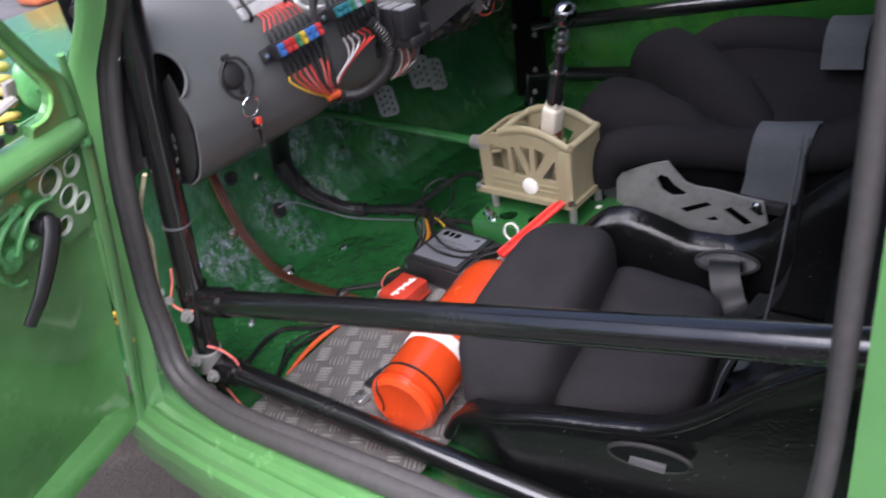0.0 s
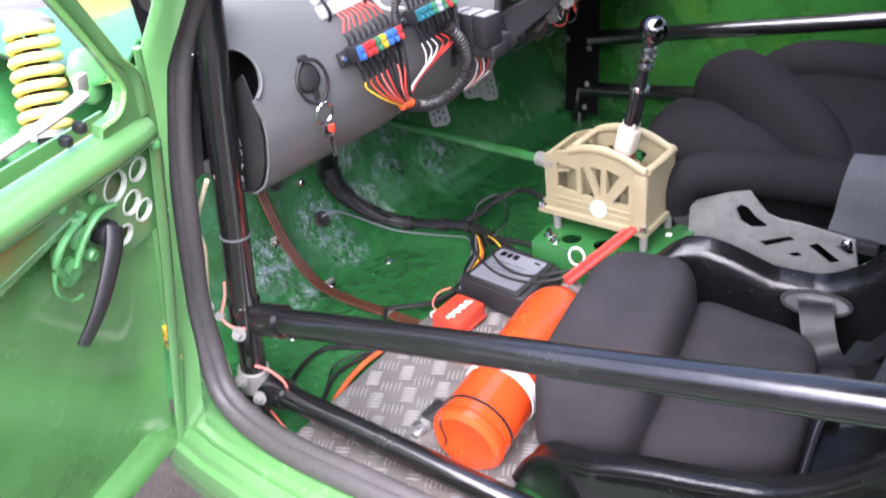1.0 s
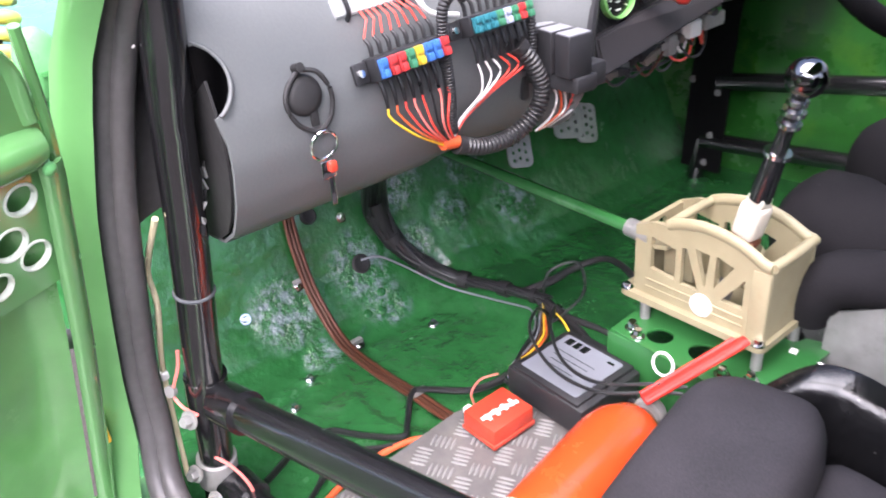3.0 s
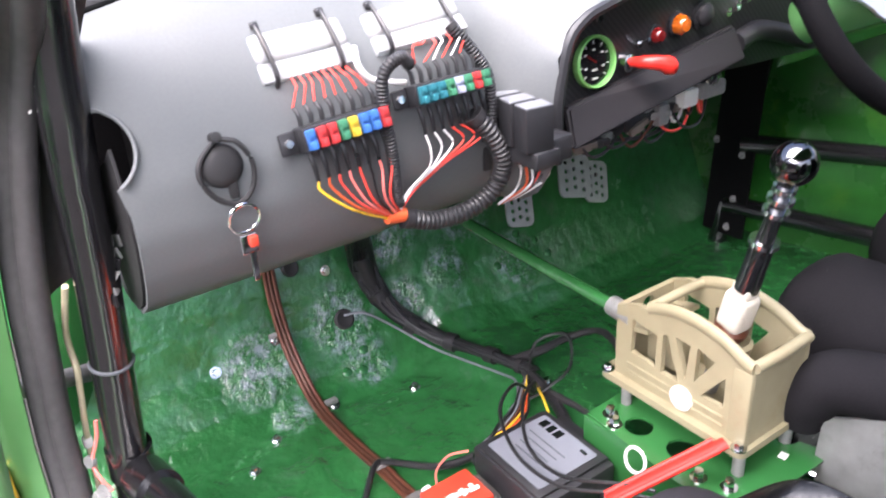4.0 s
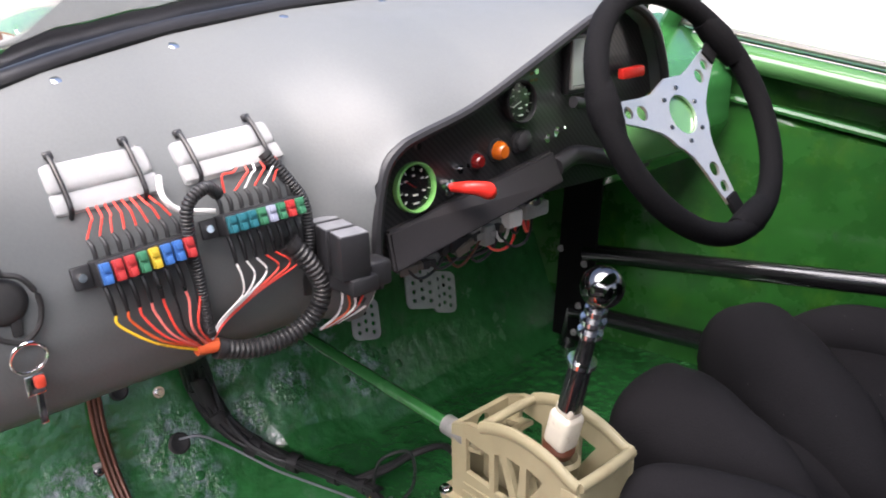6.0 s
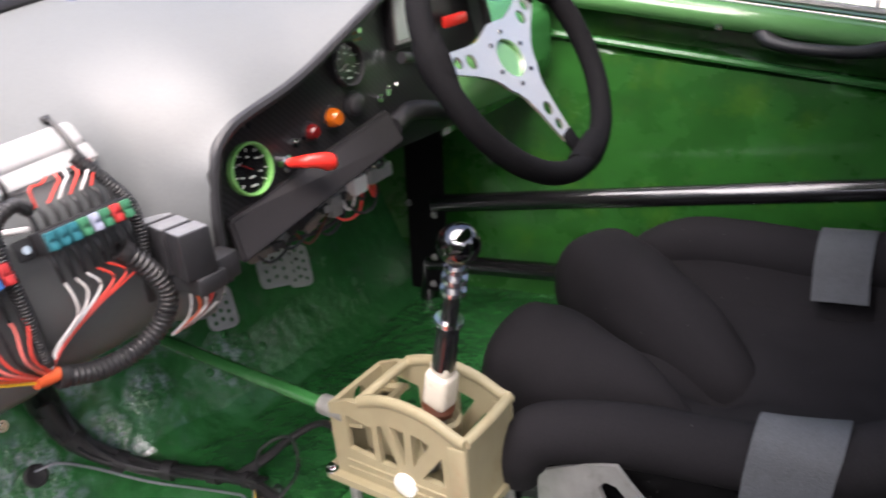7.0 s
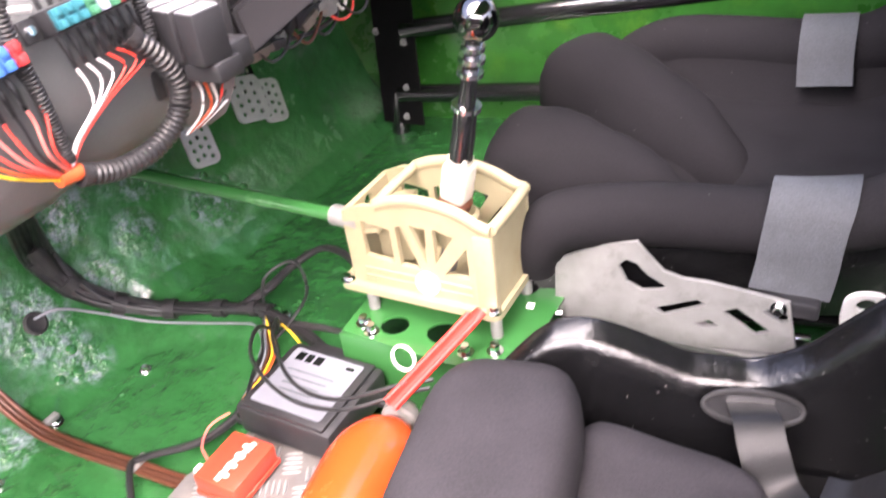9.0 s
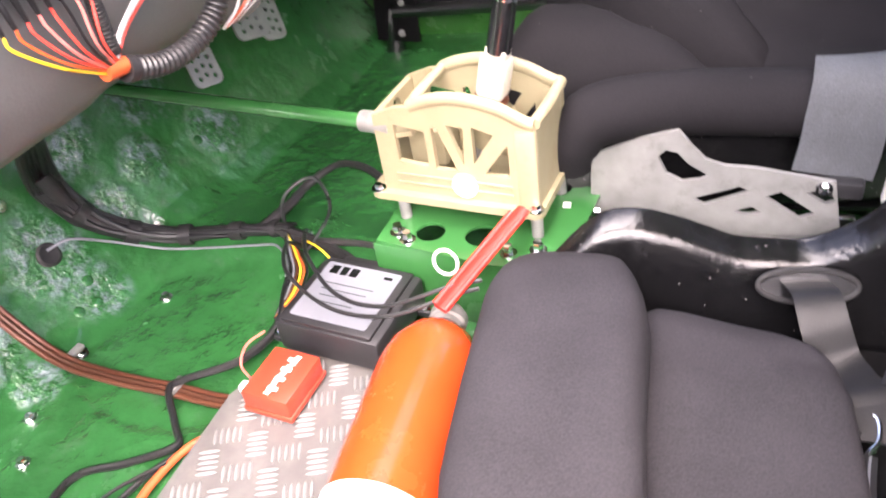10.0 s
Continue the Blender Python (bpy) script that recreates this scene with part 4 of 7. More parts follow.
part("body", lathe([(0, 0), (0.012, 0.002), (0.016, 0.01), (0.016, 0.024), (0.013, 0.026), (0, 0.026)], 18, along((0.34, 0.575, 0.565), (0.37, 0.57, 0.545))), "plastic", lamp)
part("lens", lathe([(0.013, 0.026), (0.008, 0.03), (0, 0.031)], 18, along((0.34, 0.575, 0.565), (0.37, 0.57, 0.545))), "chrome", lamp)

# fuse blocks with their coloured fuses, tails and wires
FUSES = {"blue": "fuse_blue", "red": "fuse_red", "green": "fuse_green", "yellow": "fuse_yellow", "teal": "fuse_teal", "clear": "fuse_clear"}


def fuse_block(at, to, down, colours, label):
    a, b = Vector(at), Vector(to)
    m = axes(a, b - a, -Vector(down))
    w = (b - a).length
    h = Vector(down).length
    blk = thing("fuse_block", a, label, "fuse block", "fuse blocks")
    part("body", moved(box((w, h, 0.026), (w / 2, -h / 2, -0.003), 0.002), m), "plastic", blk)
    part("ear", moved(box((0.018, h * 0.9, 0.006), (-0.009, -h / 2, -0.01), 0.002), m), "plastic", blk)
    part("ear_screw", moved(lathe([(0.005, 0), (0.004, 0.004), (0, 0.004)], 12, Matrix.Translation((-0.01, -h / 2, -0.007))), m), "chrome", blk)
    n = len(colours)
    for k, c in enumerate(colours):
        x = w * (k + 0.5) / n
        f = part("fuse", moved(join(box((w / n * 0.82, h * 0.8, 0.006), (x, -h / 2, 0.014), 0.0012), box((w / n * 0.6, h * 0.34, 0.003), (x, -h * 0.27, 0.0185), 0.001), box((w / n * 0.6, h * 0.34, 0.003), (x, -h * 0.73, 0.0185), 0.001)), m),
                 FUSES[c], blk, c + " blade fuse")
        f["label"] = c + " plastic blade fuse"
        part("terminal", moved(tube([(x, 0.001, -0.002), (x, 0.012, -0.001), (x - 0.002, 0.02, -0.004)], [0.0024, 0.0026, 0.0018], 8, 4), m), "plastic_grey", blk)
        part("terminal", moved(tube([(x, -h - 0.001, -0.002), (x + 0.001, -h - 0.014, -0.001), (x + 0.002, -h - 0.03, -0.004)], [0.0024, 0.0028, 0.002], 8, 4), m), "black_wire", blk)
    return m, w, h, n


fm, fw, fh_, fn_ = fuse_block((0.350, -0.036, 0.626), (0.350, 0.058, 0.631), (0.006, 0.002, -0.024), ["blue", "red", "red", "green", "yellow", "blue", "blue", "red"], "black fuse block with eight coloured blade fuses")
sm, sw, sh, sn = fuse_block((0.352, 0.093, 0.641), (0.352, 0.185, 0.643), (0.006, 0.002, -0.021), ["teal", "teal", "teal", "green", "clear", "green", "red", "green"], "black fuse block with mostly green blade fuses")


def bus_box(at, to, down, thick, label):
    """A taped terminal box strapped to the dash."""
    a, b = Vector(at), Vector(to)
    m = axes(a, b - a, -Vector(down))
    w, h = (b - a).length, Vector(down).length
    t = thing("terminal_box", a, label, "terminal box", "terminal boxes")
    part("body", moved(box((w, h * 0.62, thick), (w / 2, -h * 0.33, -thick / 2), 0.008, seg=3), m), "clear_cover", t, "clear plastic cover")
    part("busbar", moved(box((w * 0.88, h * 0.26, thick * 0.3), (w / 2, -h * 0.3, -thick * 0.55), 0.002), m), "alu_dull", t, "bare metal busbar")
    for k in range(9):
        part("screw", moved(lathe([(0.0032, 0), (0.0028, 0.002), (0, 0.002)], 8, Matrix.Translation((w * (0.12 + 0.095 * k), -h * 0.3, -thick * 0.4))), m), "chrome", t)
    part("base", moved(box((w * 1.0, h * 0.4, thick * 0.8), (w / 2, -h * 0.8, -thick * 0.52), 0.003), m), "clear_cover", t)
    for k in (0.13, 0.82):
        x = w * k
        part("strap", moved(tube([(x, 0.012, -thick), (x, 0.006, -0.004), (x, -0.004, 0.003), (x, -h * 0.55, 0.004), (x, -h * 0.9, 0.002), (x, -h * 1.04, -0.006), (x, -h * 1.1, -thick)], 0.0026, 8, 5, flat=1.0), m), "black_wire", t, "black cable tie")
        part("strap_head", moved(box((0.009, 0.008, 0.006), (x + 0.002, 0.007, -0.006), 0.001), m), "plastic", t)
    return m, w, h


bm1, bw1, bh1 = bus_box((0.292, -0.052, 0.712), (0.292, 0.052, 0.716), (0.034, -0.003, -0.042), 0.034, "clear-taped white terminal box strapped to the dashboard")
bm2, bw2, bh2 = bus_box((0.292, 0.076, 0.713), (0.292, 0.192, 0.72), (0.034, 0.0, -0.036), 0.034, "clear-taped white terminal box beside its twin")
feed = thing("feed_wires", (0.32, 0.0, 0.66), "bundle of thin red feed wires to the fuse blocks", "wires")
for k in range(8):
    a = bm1 @ Vector((bw1 * (0.28 + 0.078 * k), -bh1 * 0.97, -0.006))
    b = fm @ Vector((fw * (k + 0.5) / 8 - 0.002, 0.02, -0.004))
    mid = a.lerp(b, 0.45) + Vector((0.008, 0.0008 * math.sin(2.3 * k), 0.0))
    part("wire", tube([a, a.lerp(mid, 0.45) + Vector((0.007, 0, -0.002)), mid, b], 0.0012, 6, 5), "wire_red", feed)
for k in range(6):
    a = bm2 @ Vector((bw2 * (0.5 + 0.08 * k), -bh2 * 0.97, -0.006))
    b = sm @ Vector((sw * (k + 1.5) / 8 - 0.002, 0.02, -0.004))
    mid = a.lerp(b, 0.5) + Vector((0.01, 0.002 * math.sin(1.9 * k + 1), 0.004))
    if k == 0:
        mid = a.lerp(b, 0.3) + Vector((0.014, -0.02, 0.006))
    part("wire", tube([a, a.lerp(mid, 0.5) + Vector((0.006, 0, 0)), mid, b], 0.0012, 6, 5), "wire_white" if k in (2, 4) else "wire_red", feed)
out = thing("outgoing_wires", (0.35, 0.06, 0.5), "yellow, red and white wires gathered under the fuse blocks", "wires")
knot = Vector((0.347, 0.066, 0.5))
for k in range(8):
    a = fm @ Vector((fw * (k + 0.5) / 8 + 0.002, -fh_ - 0.03, -0.004))
    mid = a.lerp(knot, 0.45) + Vector((0.008, -0.008, -0.008))
    part("wire", tube([a, a + Vector((0.001, 0.002, -0.012)), mid, knot + Vector((0, 0.002 * k - 0.007, 0.003 * math.sin(k)))], 0.0014, 6, 5), ["wire_yellow", "wire_orange", "wire_red", "wire_pink", "wire_red", "black_wire", "wire_pink", "wire_red"][k], out)
knot2 = Vector((0.347, 0.088, 0.525))
for k in range(6):
    a = sm @ Vector((sw * (k + 0.5) / 8 + 0.002, -sh - 0.03, -0.004))
    part("wire", tube([a, a + Vector((0.002, 0.004 + 0.003 * k, -0.018)), a.lerp(knot2, 0.6) + Vector((0.006, 0.012, 0.0)), knot2 + Vector((0, 0.002 * k - 0.005, 0.0)), knot + Vector((0.002, 0.004, 0.006))], 0.0013, 6, 5),
         "wire_white" if k < 3 else "wire_red", out)
part("tape", tube([knot + Vector((0, -0.012, 0.004)), knot + Vector((0, 0.012, 0.0))], 0.008, 10, smooth=False), "wire_orange", out)


def conduit(name, pts, r, label):
    """Ribbed split conduit: a bar whose radius steps along its length."""
    P = spline(pts, 8)
    L = sum((b - a).length for a, b in zip(P, P[1:]))
    ribs = max(int(L / (r * 0.55)), 8)
    n = ribs * 3
    d = np.cumsum([0] + [(b - a).length for a, b in zip(P, P[1:])])
    Q = [Vector([float(np.interp(L * k / n, d, [p[i] for p in P])) for i in range(3)]) for k in range(n + 1)]
    t = thing(name, Q[0], label, "cable conduit")
    part("sleeve", tube(Q, [r if k % 3 else r * 0.8 for k in range(n + 1)], 12, smooth=False), "plastic_grey", t)
    for i, j in ((0, 4), (n - 4, n)):
        part("end_tape", tube(Q[i:j + 1], r * 1.06, 12, smooth=False), "black_tape", t, "black tape round the conduit end")
    return t


conduit("thin_conduit", [(0.35, 0.096, 0.664), (0.36, 0.079, 0.675), (0.362, 0.058, 0.662), (0.36, 0.056, 0.63), (0.358, 0.062, 0.575), (0.348, 0.07, 0.515)], 0.0068, "thin black ribbed conduit looping beside the fuses")
conduit("thin_conduit", [(0.328, 0.165, 0.69), (0.345, 0.182, 0.66), (0.352, 0.195, 0.632), (0.358, 0.194, 0.59), (0.36, 0.185, 0.56)], 0.0068, "thin black ribbed conduit running down from the terminal box")
conduit("thick_conduit", [(0.362, 0.165, 0.598), (0.368, 0.185, 0.57), (0.368, 0.2, 0.535), (0.362, 0.19, 0.503), (0.355, 0.158, 0.484), (0.35, 0.115, 0.483), (0.347, 0.075, 0.497)], 0.0112, "thick black ribbed conduit sweeping under the fuses")
arc = thing("white_cable", (0.335, 0.04, 0.68), "white cable curving between the terminal boxes", "cable")
part("sheath", tube([(0.322, 0.05, 0.685), (0.338, 0.045, 0.668), (0.34, 0.06, 0.652), (0.342, 0.095, 0.643)], 0.0032, 8), "wire_white", arc)
relays = thing("relay_carrier", (0.34, 0.25, 0.53), "black relay carrier under the dashboard", "relay carrier")
part("carrier", box((0.1, 0.036, 0.02), (0.372, 0.222, 0.546), 0.003), "plastic", relays)
part("lug", box((0.03, 0.03, 0.03), (0.4, 0.25, 0.55), 0.004), "plastic", relays)
part("clip", box((0.006, 0.012, 0.03), (0.335, 0.203, 0.53), 0.002), "plastic_grey", relays)
for k in range(3):
    r = thing("relay", (0.342 + 0.0315 * k, 0.222 - 0.0035 * k, 0.556), "square black relay with a pale top", "relay", "relays")
    mm = Matrix.Translation((0.342 + 0.0315 * k, 0.222 - 0.0035 * k, 0.581)) @ Matrix.Rotation(radians(-8), 4, "Z")
    part("case", moved(box((0.0265, 0.036, 0.05), (0, 0, 0), 0.002), mm), "plastic", r)
    part("top", moved(box((0.0245, 0.0338, 0.002), (0, 0, 0.0252), 0.0008), mm), "relay_top", r, "pale reflective top")
tails = thing("relay_wires", (0.35, 0.27, 0.5), "white, orange and black wire ends under the relays", "wires")
for k, c in enumerate(["wire_white", "wire_orange", "wire_white", "black_wire", "wire_red", "black_wire", "wire_white"]):
    y = 0.225 + 0.008 * k
    part("wire", tube([(0.36, y, 0.535), (0.365, y + 0.004, 0.515), (0.358, y + 0.008 * math.sin(k), 0.49), (0.35, y - 0.02 - 0.004 * k, 0.475)], 0.0016, 6, 5), c, tails)

# key switch: round rubber cap on a looped cord, key ring and key
ky = thing("ignition_switch", (0.34, -0.112, 0.605), "round black rubber switch cap on its looped cord", "switch")
kp = Vector((dash_x(-0.112, 0.605), -0.112, 0.605))
kn = Vector((1, 0, 0.2)).normalized()
part("cap", lathe([(0.021, 0.0), (0.021, 0.006), (0.018, 0.010), (0.012, 0.012), (0, 0.0125)], 28, along(kp, kp + kn)), "rubber", ky)
part("tab", box((0.004, 0.009, 0.02), (kp.x + 0.01, -0.106, 0.583), 0.0015), "rubber", ky)
part("cord", tube([(kp.x + 0.004, -0.114, 0.631), (kp.x + 0.01, -0.132, 0.617), (kp.x + 0.012, -0.136, 0.6), (kp.x + 0.012, -0.124, 0.578), (kp.x + 0.012, -0.104, 0.568), (kp.x + 0.012, -0.088, 0.58), (kp.x + 0.012, -0.084, 0.604), (kp.x + 0.01, -0.095, 0.626), (kp.x + 0.004, -0.112, 0.632)], 0.0026, 8, 6), "rubber", ky)
part("stud", lathe([(0.005, 0), (0.005, 0.012), (0, 0.013)], 10, along((kp.x - 0.002, -0.113, 0.632), (kp.x + 0.06, -0.113, 0.65))), "rubber", ky)
keys = thing("key_ring", (0.36, -0.103, 0.55), "steel key ring with a key and a red tag", "keys")
part("ring", tube([(kp.x + 0.014 + 0.003 * math.sin(a), -0.103 + 0.0155 * math.cos(a), 0.552 + 0.0155 * math.sin(a)) for a in [2 * math.pi * k / 20 for k in range(21)]], 0.0018, 8, 3, closed=True), "chrome", keys)
part("key", join(box((0.003, 0.017, 0.02), (kp.x + 0.016, -0.103, 0.526), 0.0012), box((0.002, 0.007, 0.034), (kp.x + 0.016, -0.101, 0.502), 0.0008)), "chrome", keys)
part("tag", box((0.005, 0.009, 0.012), (kp.x + 0.02, -0.099, 0.529), 0.002), "red_anodised", keys, "red plastic key tag")

# ---- steering wheel and column ----
WC, WN, WR = Vector((0.518, 0.70, 0.684)), Vector((0.859, -0.021, 0.511)).normalized(), 0.172
wm = axes(WC, Vector((0, 1, 0)) - WN * WN.y, WN.cross(Vector((0, 1, 0))))
wheel = thing("steering_wheel", WC, "black suede three-spoke rally steering wheel with an aluminium centre", "steering wheel")
part("rim", moved(tube([(WR * math.cos(a), WR * math.sin(a), 0) for a in [2 * math.pi * k / 40 for k in range(41)]], 0.0158, 16, 2, closed=True), wm), "suede", wheel)
SPOKES = (170, 33, 283)
for a in SPOKES:
    q = [(math.cos(radians(a + d)) * (WR - 0.004), math.sin(radians(a + d)) * (WR - 0.004), -0.002) for d in (-14, -7, 0, 7, 14)]
    part("grip_pad", moved(tube(q, [0.015, 0.0195, 0.021, 0.0195, 0.015], 14, 4), wm), "suede", wheel)
    part("spoke_root", moved(box((0.034, 0.026, 0.008), (0.143, 0, -0.012), 0.003), wm @ Matrix.Rotation(radians(a), 4, "Z")), "suede", wheel)
loop = []
for i, a in enumerate(sorted(SPOKES)):
    for d, r in ((-5.5, 0.135), (5.5, 0.135), (14, 0.085), (26, 0.062)):
        loop.append((math.cos(radians(a + d)) * r, math.sin(radians(a + d)) * r))
    b = sorted(SPOKES)[(i + 1) % 3]
    b += 360 if b < a else 0
    for f in (0.36, 0.5, 0.64):
        loop.append((math.cos(radians(a + (b - a) * f)) * 0.054, math.sin(radians(a + (b - a) * f)) * 0.054))
    loop += [(math.cos(radians(b + d)) * r, math.sin(radians(b + d)) * r) for d, r in ((-26, 0.062), (-14, 0.085))]
holes = [circle(0, 0, 0.028, 24)]
for a in SPOKES:
    for r, s in ((0.085, 0.0105), (0.112, 0.0085)):
        holes.append(circle(math.cos(radians(a)) * r, math.sin(radians(a)) * r, s, 14))
part("spokes", plate(loop, 0.004, wm @ Matrix.Translation((0, 0, -0.016)), holes), "spoke_alu", wheel, "drilled brushed aluminium spokes", smooth=False)
for k in range(6):
    a = radians(60 * k + 20)
    part("screw", moved(lathe([(0.0035, 0), (0.003, 0.002), (0, 0.002)], 10, Matrix.Translation((0.038 * math.cos(a), 0.038 * math.sin(a), -0.012))), wm), "black", wheel)
column = thing("steering_column", WC - 0.1 * WN, "green painted steering column boss behind the wheel", "steering column")
part("boss", moved(lathe([(0.026, -0.018), (0.05, -0.02), (0.046, -0.05), (0.04, -0.085), (0.034, -0.13), (0, -0.13)], 28), wm), "green_bright", column)
part("hub_cup", moved(lathe([(0.03, -0.017), (0.026, -0.03), (0.012, -0.038), (0, -0.038)], 24), wm), "green_bright", column)
part("stalk", tube([wm @ Vector((0.0, 0.04, -0.1)), wm @ Vector((-0.05, 0.06, -0.1)), wm @ Vector((-0.1, 0.07, -0.095))], [0.007, 0.006, 0.008], 10), "plastic", column, "black column stalk")
part("stalk_ring", tube([wm @ Vector((-0.035, 0.052, -0.1)), wm @ Vector((-0.045, 0.057, -0.1))], 0.012, 14), "chrome", column)

# ---- pedals ----
for i, (y0, y1, z0, z1, lean, top) in enumerate(((0.537, 0.597, 0.195, 0.273, 20, 0.42), (0.672, 0.748, 0.214, 0.3, 22, 0.42), (0.748, 0.805, 0.182, 0.268, 24, 0.42))):
    pd = thing("pedal", (-0.05, (y0 + y1) / 2, z0), "drilled aluminium pedal plate on a dark arm", "pedal", "pedals")
    w, h = y1 - y0, z1 - z0
    m = axes((-0.05 - 0.006 * (i == 2), (y0 + y1) / 2, (z0 + z1) / 2), (0, 1, 0.12), (-0.45, 0, 0.9)) @ Matrix.Rotation(radians(-lean), 4, "Z")
    hl = [circle(-w * 0.26 + w * 0.26 * c, -h * 0.32 + h * 0.21 * r + (h * 0.06 if c == 1 else 0), 0.0047, 10) for r in range(4) for c in range(3)]
    part("pad", plate(rounded(w, h, 0.014), 0.004, m, hl), "pedal_alu", pd, "drilled bare aluminium pad", smooth=False)
    part("arm", tube([m @ Vector((0, h * 0.2, -0.004)), m @ Vector((0, h * 0.6, -0.035)), (-0.11, (y0 + y1) / 2 + 0.01, top)], 0.009, 8), "black", pd)

# ---- gear lever on its housing ----
GO = Vector((0.495, 0.43, 0.162))
gm = Matrix.Translation(GO + Vector((-0.007, 0.0, -0.002))) @ Matrix.Diagonal((1.08, 1, 1.08, 1))
gb = thing("gear_lever_housing", GO, "yellowed cream plastic gear lever housing with open lattice sides", "gear housing")
top = [(0.1, 0.111), (0.088, 0.113), (0.06, 0.126), (0.03, 0.133), (0.0, 0.134), (-0.03, 0.128), (-0.05, 0.12), (-0.07, 0.118), (-0.1, 0.106)]
side = [(-0.1, 0.0), (0.1, 0.0)] + top
lattice = [[(-0.074, 0.046), (-0.034, 0.042), (-0.034, 0.09), (-0.074, 0.096)], [(-0.025, 0.04), (0.003, 0.04), (-0.018, 0.098), (-0.025, 0.096)],
           [(0.012, 0.049), (0.016, 0.1), (-0.006, 0.102)], [(0.025, 0.054), (0.052, 0.095), (0.026, 0.102)], [(0.036, 0.04), (0.068, 0.04), (0.068, 0.083)]]
for y in (-0.045, 0.062):
    out = y - 0.001 if y < 0 else y + 0.009
    part("lattice_wall", plate(side, 0.008, gm @ Matrix(((1, 0, 0, 0), (0, 0, -1, y + 0.008), (0, 1, 0, 0.006), (0, 0, 0, 1))), lattice), "cream", gb, smooth=False)
    part("arch_rail", moved(tube([(x, y + 0.004, z + 0.006) for x, z in top[:7]], 0.0065, 10, 4, flat=1.3), gm), "cream", gb)
    for z in (0.034, 0.022):
        part("rib", moved(box((0.15, 0.003, 0.003), (-0.005, out, z), 0.001), gm), "cream", gb)
    part("corner_post", moved(box((0.026, 0.012, 0.106), (0.089, y + 0.004, 0.057), 0.004), gm), "cream", gb)
part("end_wall", plate([(-0.042, 0.0), (0.066, 0.0), (0.066, 0.11), (-0.042, 0.11)], 0.008, gm @ Matrix(((0, 0, 1, 0.093), (1, 0, 0, 0), (0, 1, 0, 0.006), (0, 0, 0, 1)))), "cream", gb, smooth=False)
part("end_rail", moved(tube([(0.1, -0.041, 0.118), (0.103, 0.012, 0.12), (0.1, 0.066, 0.118)], 0.007, 10, 4), gm), "cream", gb)
part("front_wall", plate([(-0.042, 0.0), (0.066, 0.0), (0.066, 0.106), (-0.042, 0.106)], 0.008, gm @ Matrix(((0, 0, 1, -0.101), (1, 0, 0, 0), (0, 1, 0, 0.006), (0, 0, 0, 1))), [circle(0.01, 0.09, 0.012)]), "cream", gb, smooth=False)
part("top_plate", plate([(-0.1, -0.041), (-0.055, -0.041), (-0.055, 0.066), (-0.1, 0.066)], 0.006, gm @ Matrix.Translation((0, 0, 0.11)) @ Matrix.Rotation(radians(-12), 4, "Y") @ Matrix.Translation((0, 0, -0.012)), [[(-0.09, 0.012), (-0.066, 0.012), (-0.066, 0.05), (-0.09, 0.05)]]), "cream", gb, smooth=False)
part("cross_rail", moved(tube([(-0.05, -0.041, 0.127), (-0.048, 0.01, 0.13), (-0.05, 0.066, 0.127)], 0.0065, 10, 4), gm), "cream", gb)
part("base_flange", plate(rounded(0.226, 0.138, 0.012, 4, -0.006, 0.012), 0.01, gm @ Matrix.Translation((0, 0, -0.001))), "cream", gb, smooth=False)
part("button", moved(lathe([(0.0165, 0), (0.016, 0.004), (0.012, 0.006), (0, 0.0065)], 24), gm @ Matrix(((1, 0, 0, 0.01), (0, 0, -1, -0.045), (0, 1, 0, 0.028), (0, 0, 0, 1)))), "white", gb, "round white plastic plug")
part("inner_block", moved(box((0.05, 0.05, 0.05), (-0.05, 0.012, 0.055), 0.006), gm), "cream", gb)
part("selector_cup", moved(lathe([(0.024, 0.0), (0.03, 0.04), (0.026, 0.045), (0.02, 0.03), (0, 0.03)], 20), gm @ Matrix.Translation((0.03, 0.01, 0.06))), "cream", gb)
for x, y in ((-0.108, -0.05), (0.098, -0.05), (0.098, 0.073)):
    part("bolt", moved(bolt((x, y, 0.009), (0, 0, 1), 0.006, 0.008), gm), "chrome", gb)

lever = thing("gear_lever", (0.535, 0.43, 0.25), "black gear lever with chrome collars and a polished ball", "gear lever")
LB, LT = Vector((0.527, 0.437, 0.297)), Vector((0.582, 0.431, 0.526))
lm = along(LB, LT)
LL = (LT - LB).length
part("clevis", moved(join(box((0.034, 0.036, 0.056), (0, 0, 0.024), 0.008, None, 3), box((0.026, 0.028, 0.022), (0, 0.0, 0.058), 0.007, None, 3)), lm), "clevis", lever, "off-white plastic clevis stained with old grease")
part("pivot", moved(lathe([(0.02, -0.016), (0.022, -0.006), (0.018, 0.0), (0, 0.0)], 20), lm), "brown", lever, "rust-brown pivot ball seat")
part("shaft", moved(lathe([(0, 0.06), (0.0155, 0.06), (0.0145, 0.1), (0.0135, 0.13), (0.0105, 0.135), (0.0095, 0.175), (0.009, LL), (0, LL)], 20), lm), "black", lever)
part("pivot_post", moved(tube([(0, 0, -0.12), (0, 0, -0.01)], 0.012, 12), lm), "alu_dull", lever)
for h, r in ((0.132, 0.018), (0.176, 0.0155), (0.193, 0.0155), (0.207, 0.0135)):
    part("collar", moved(lathe([(0.008, h - 0.003), (r, h - 0.003), (r, h + 0.003), (0.008, h + 0.003)], 24), lm), "chrome", lever, "thin chrome collar")
bm = bmesh.new()
bmesh.ops.create_uvsphere(bm, u_segments=32, v_segments=20, radius=0.0255)
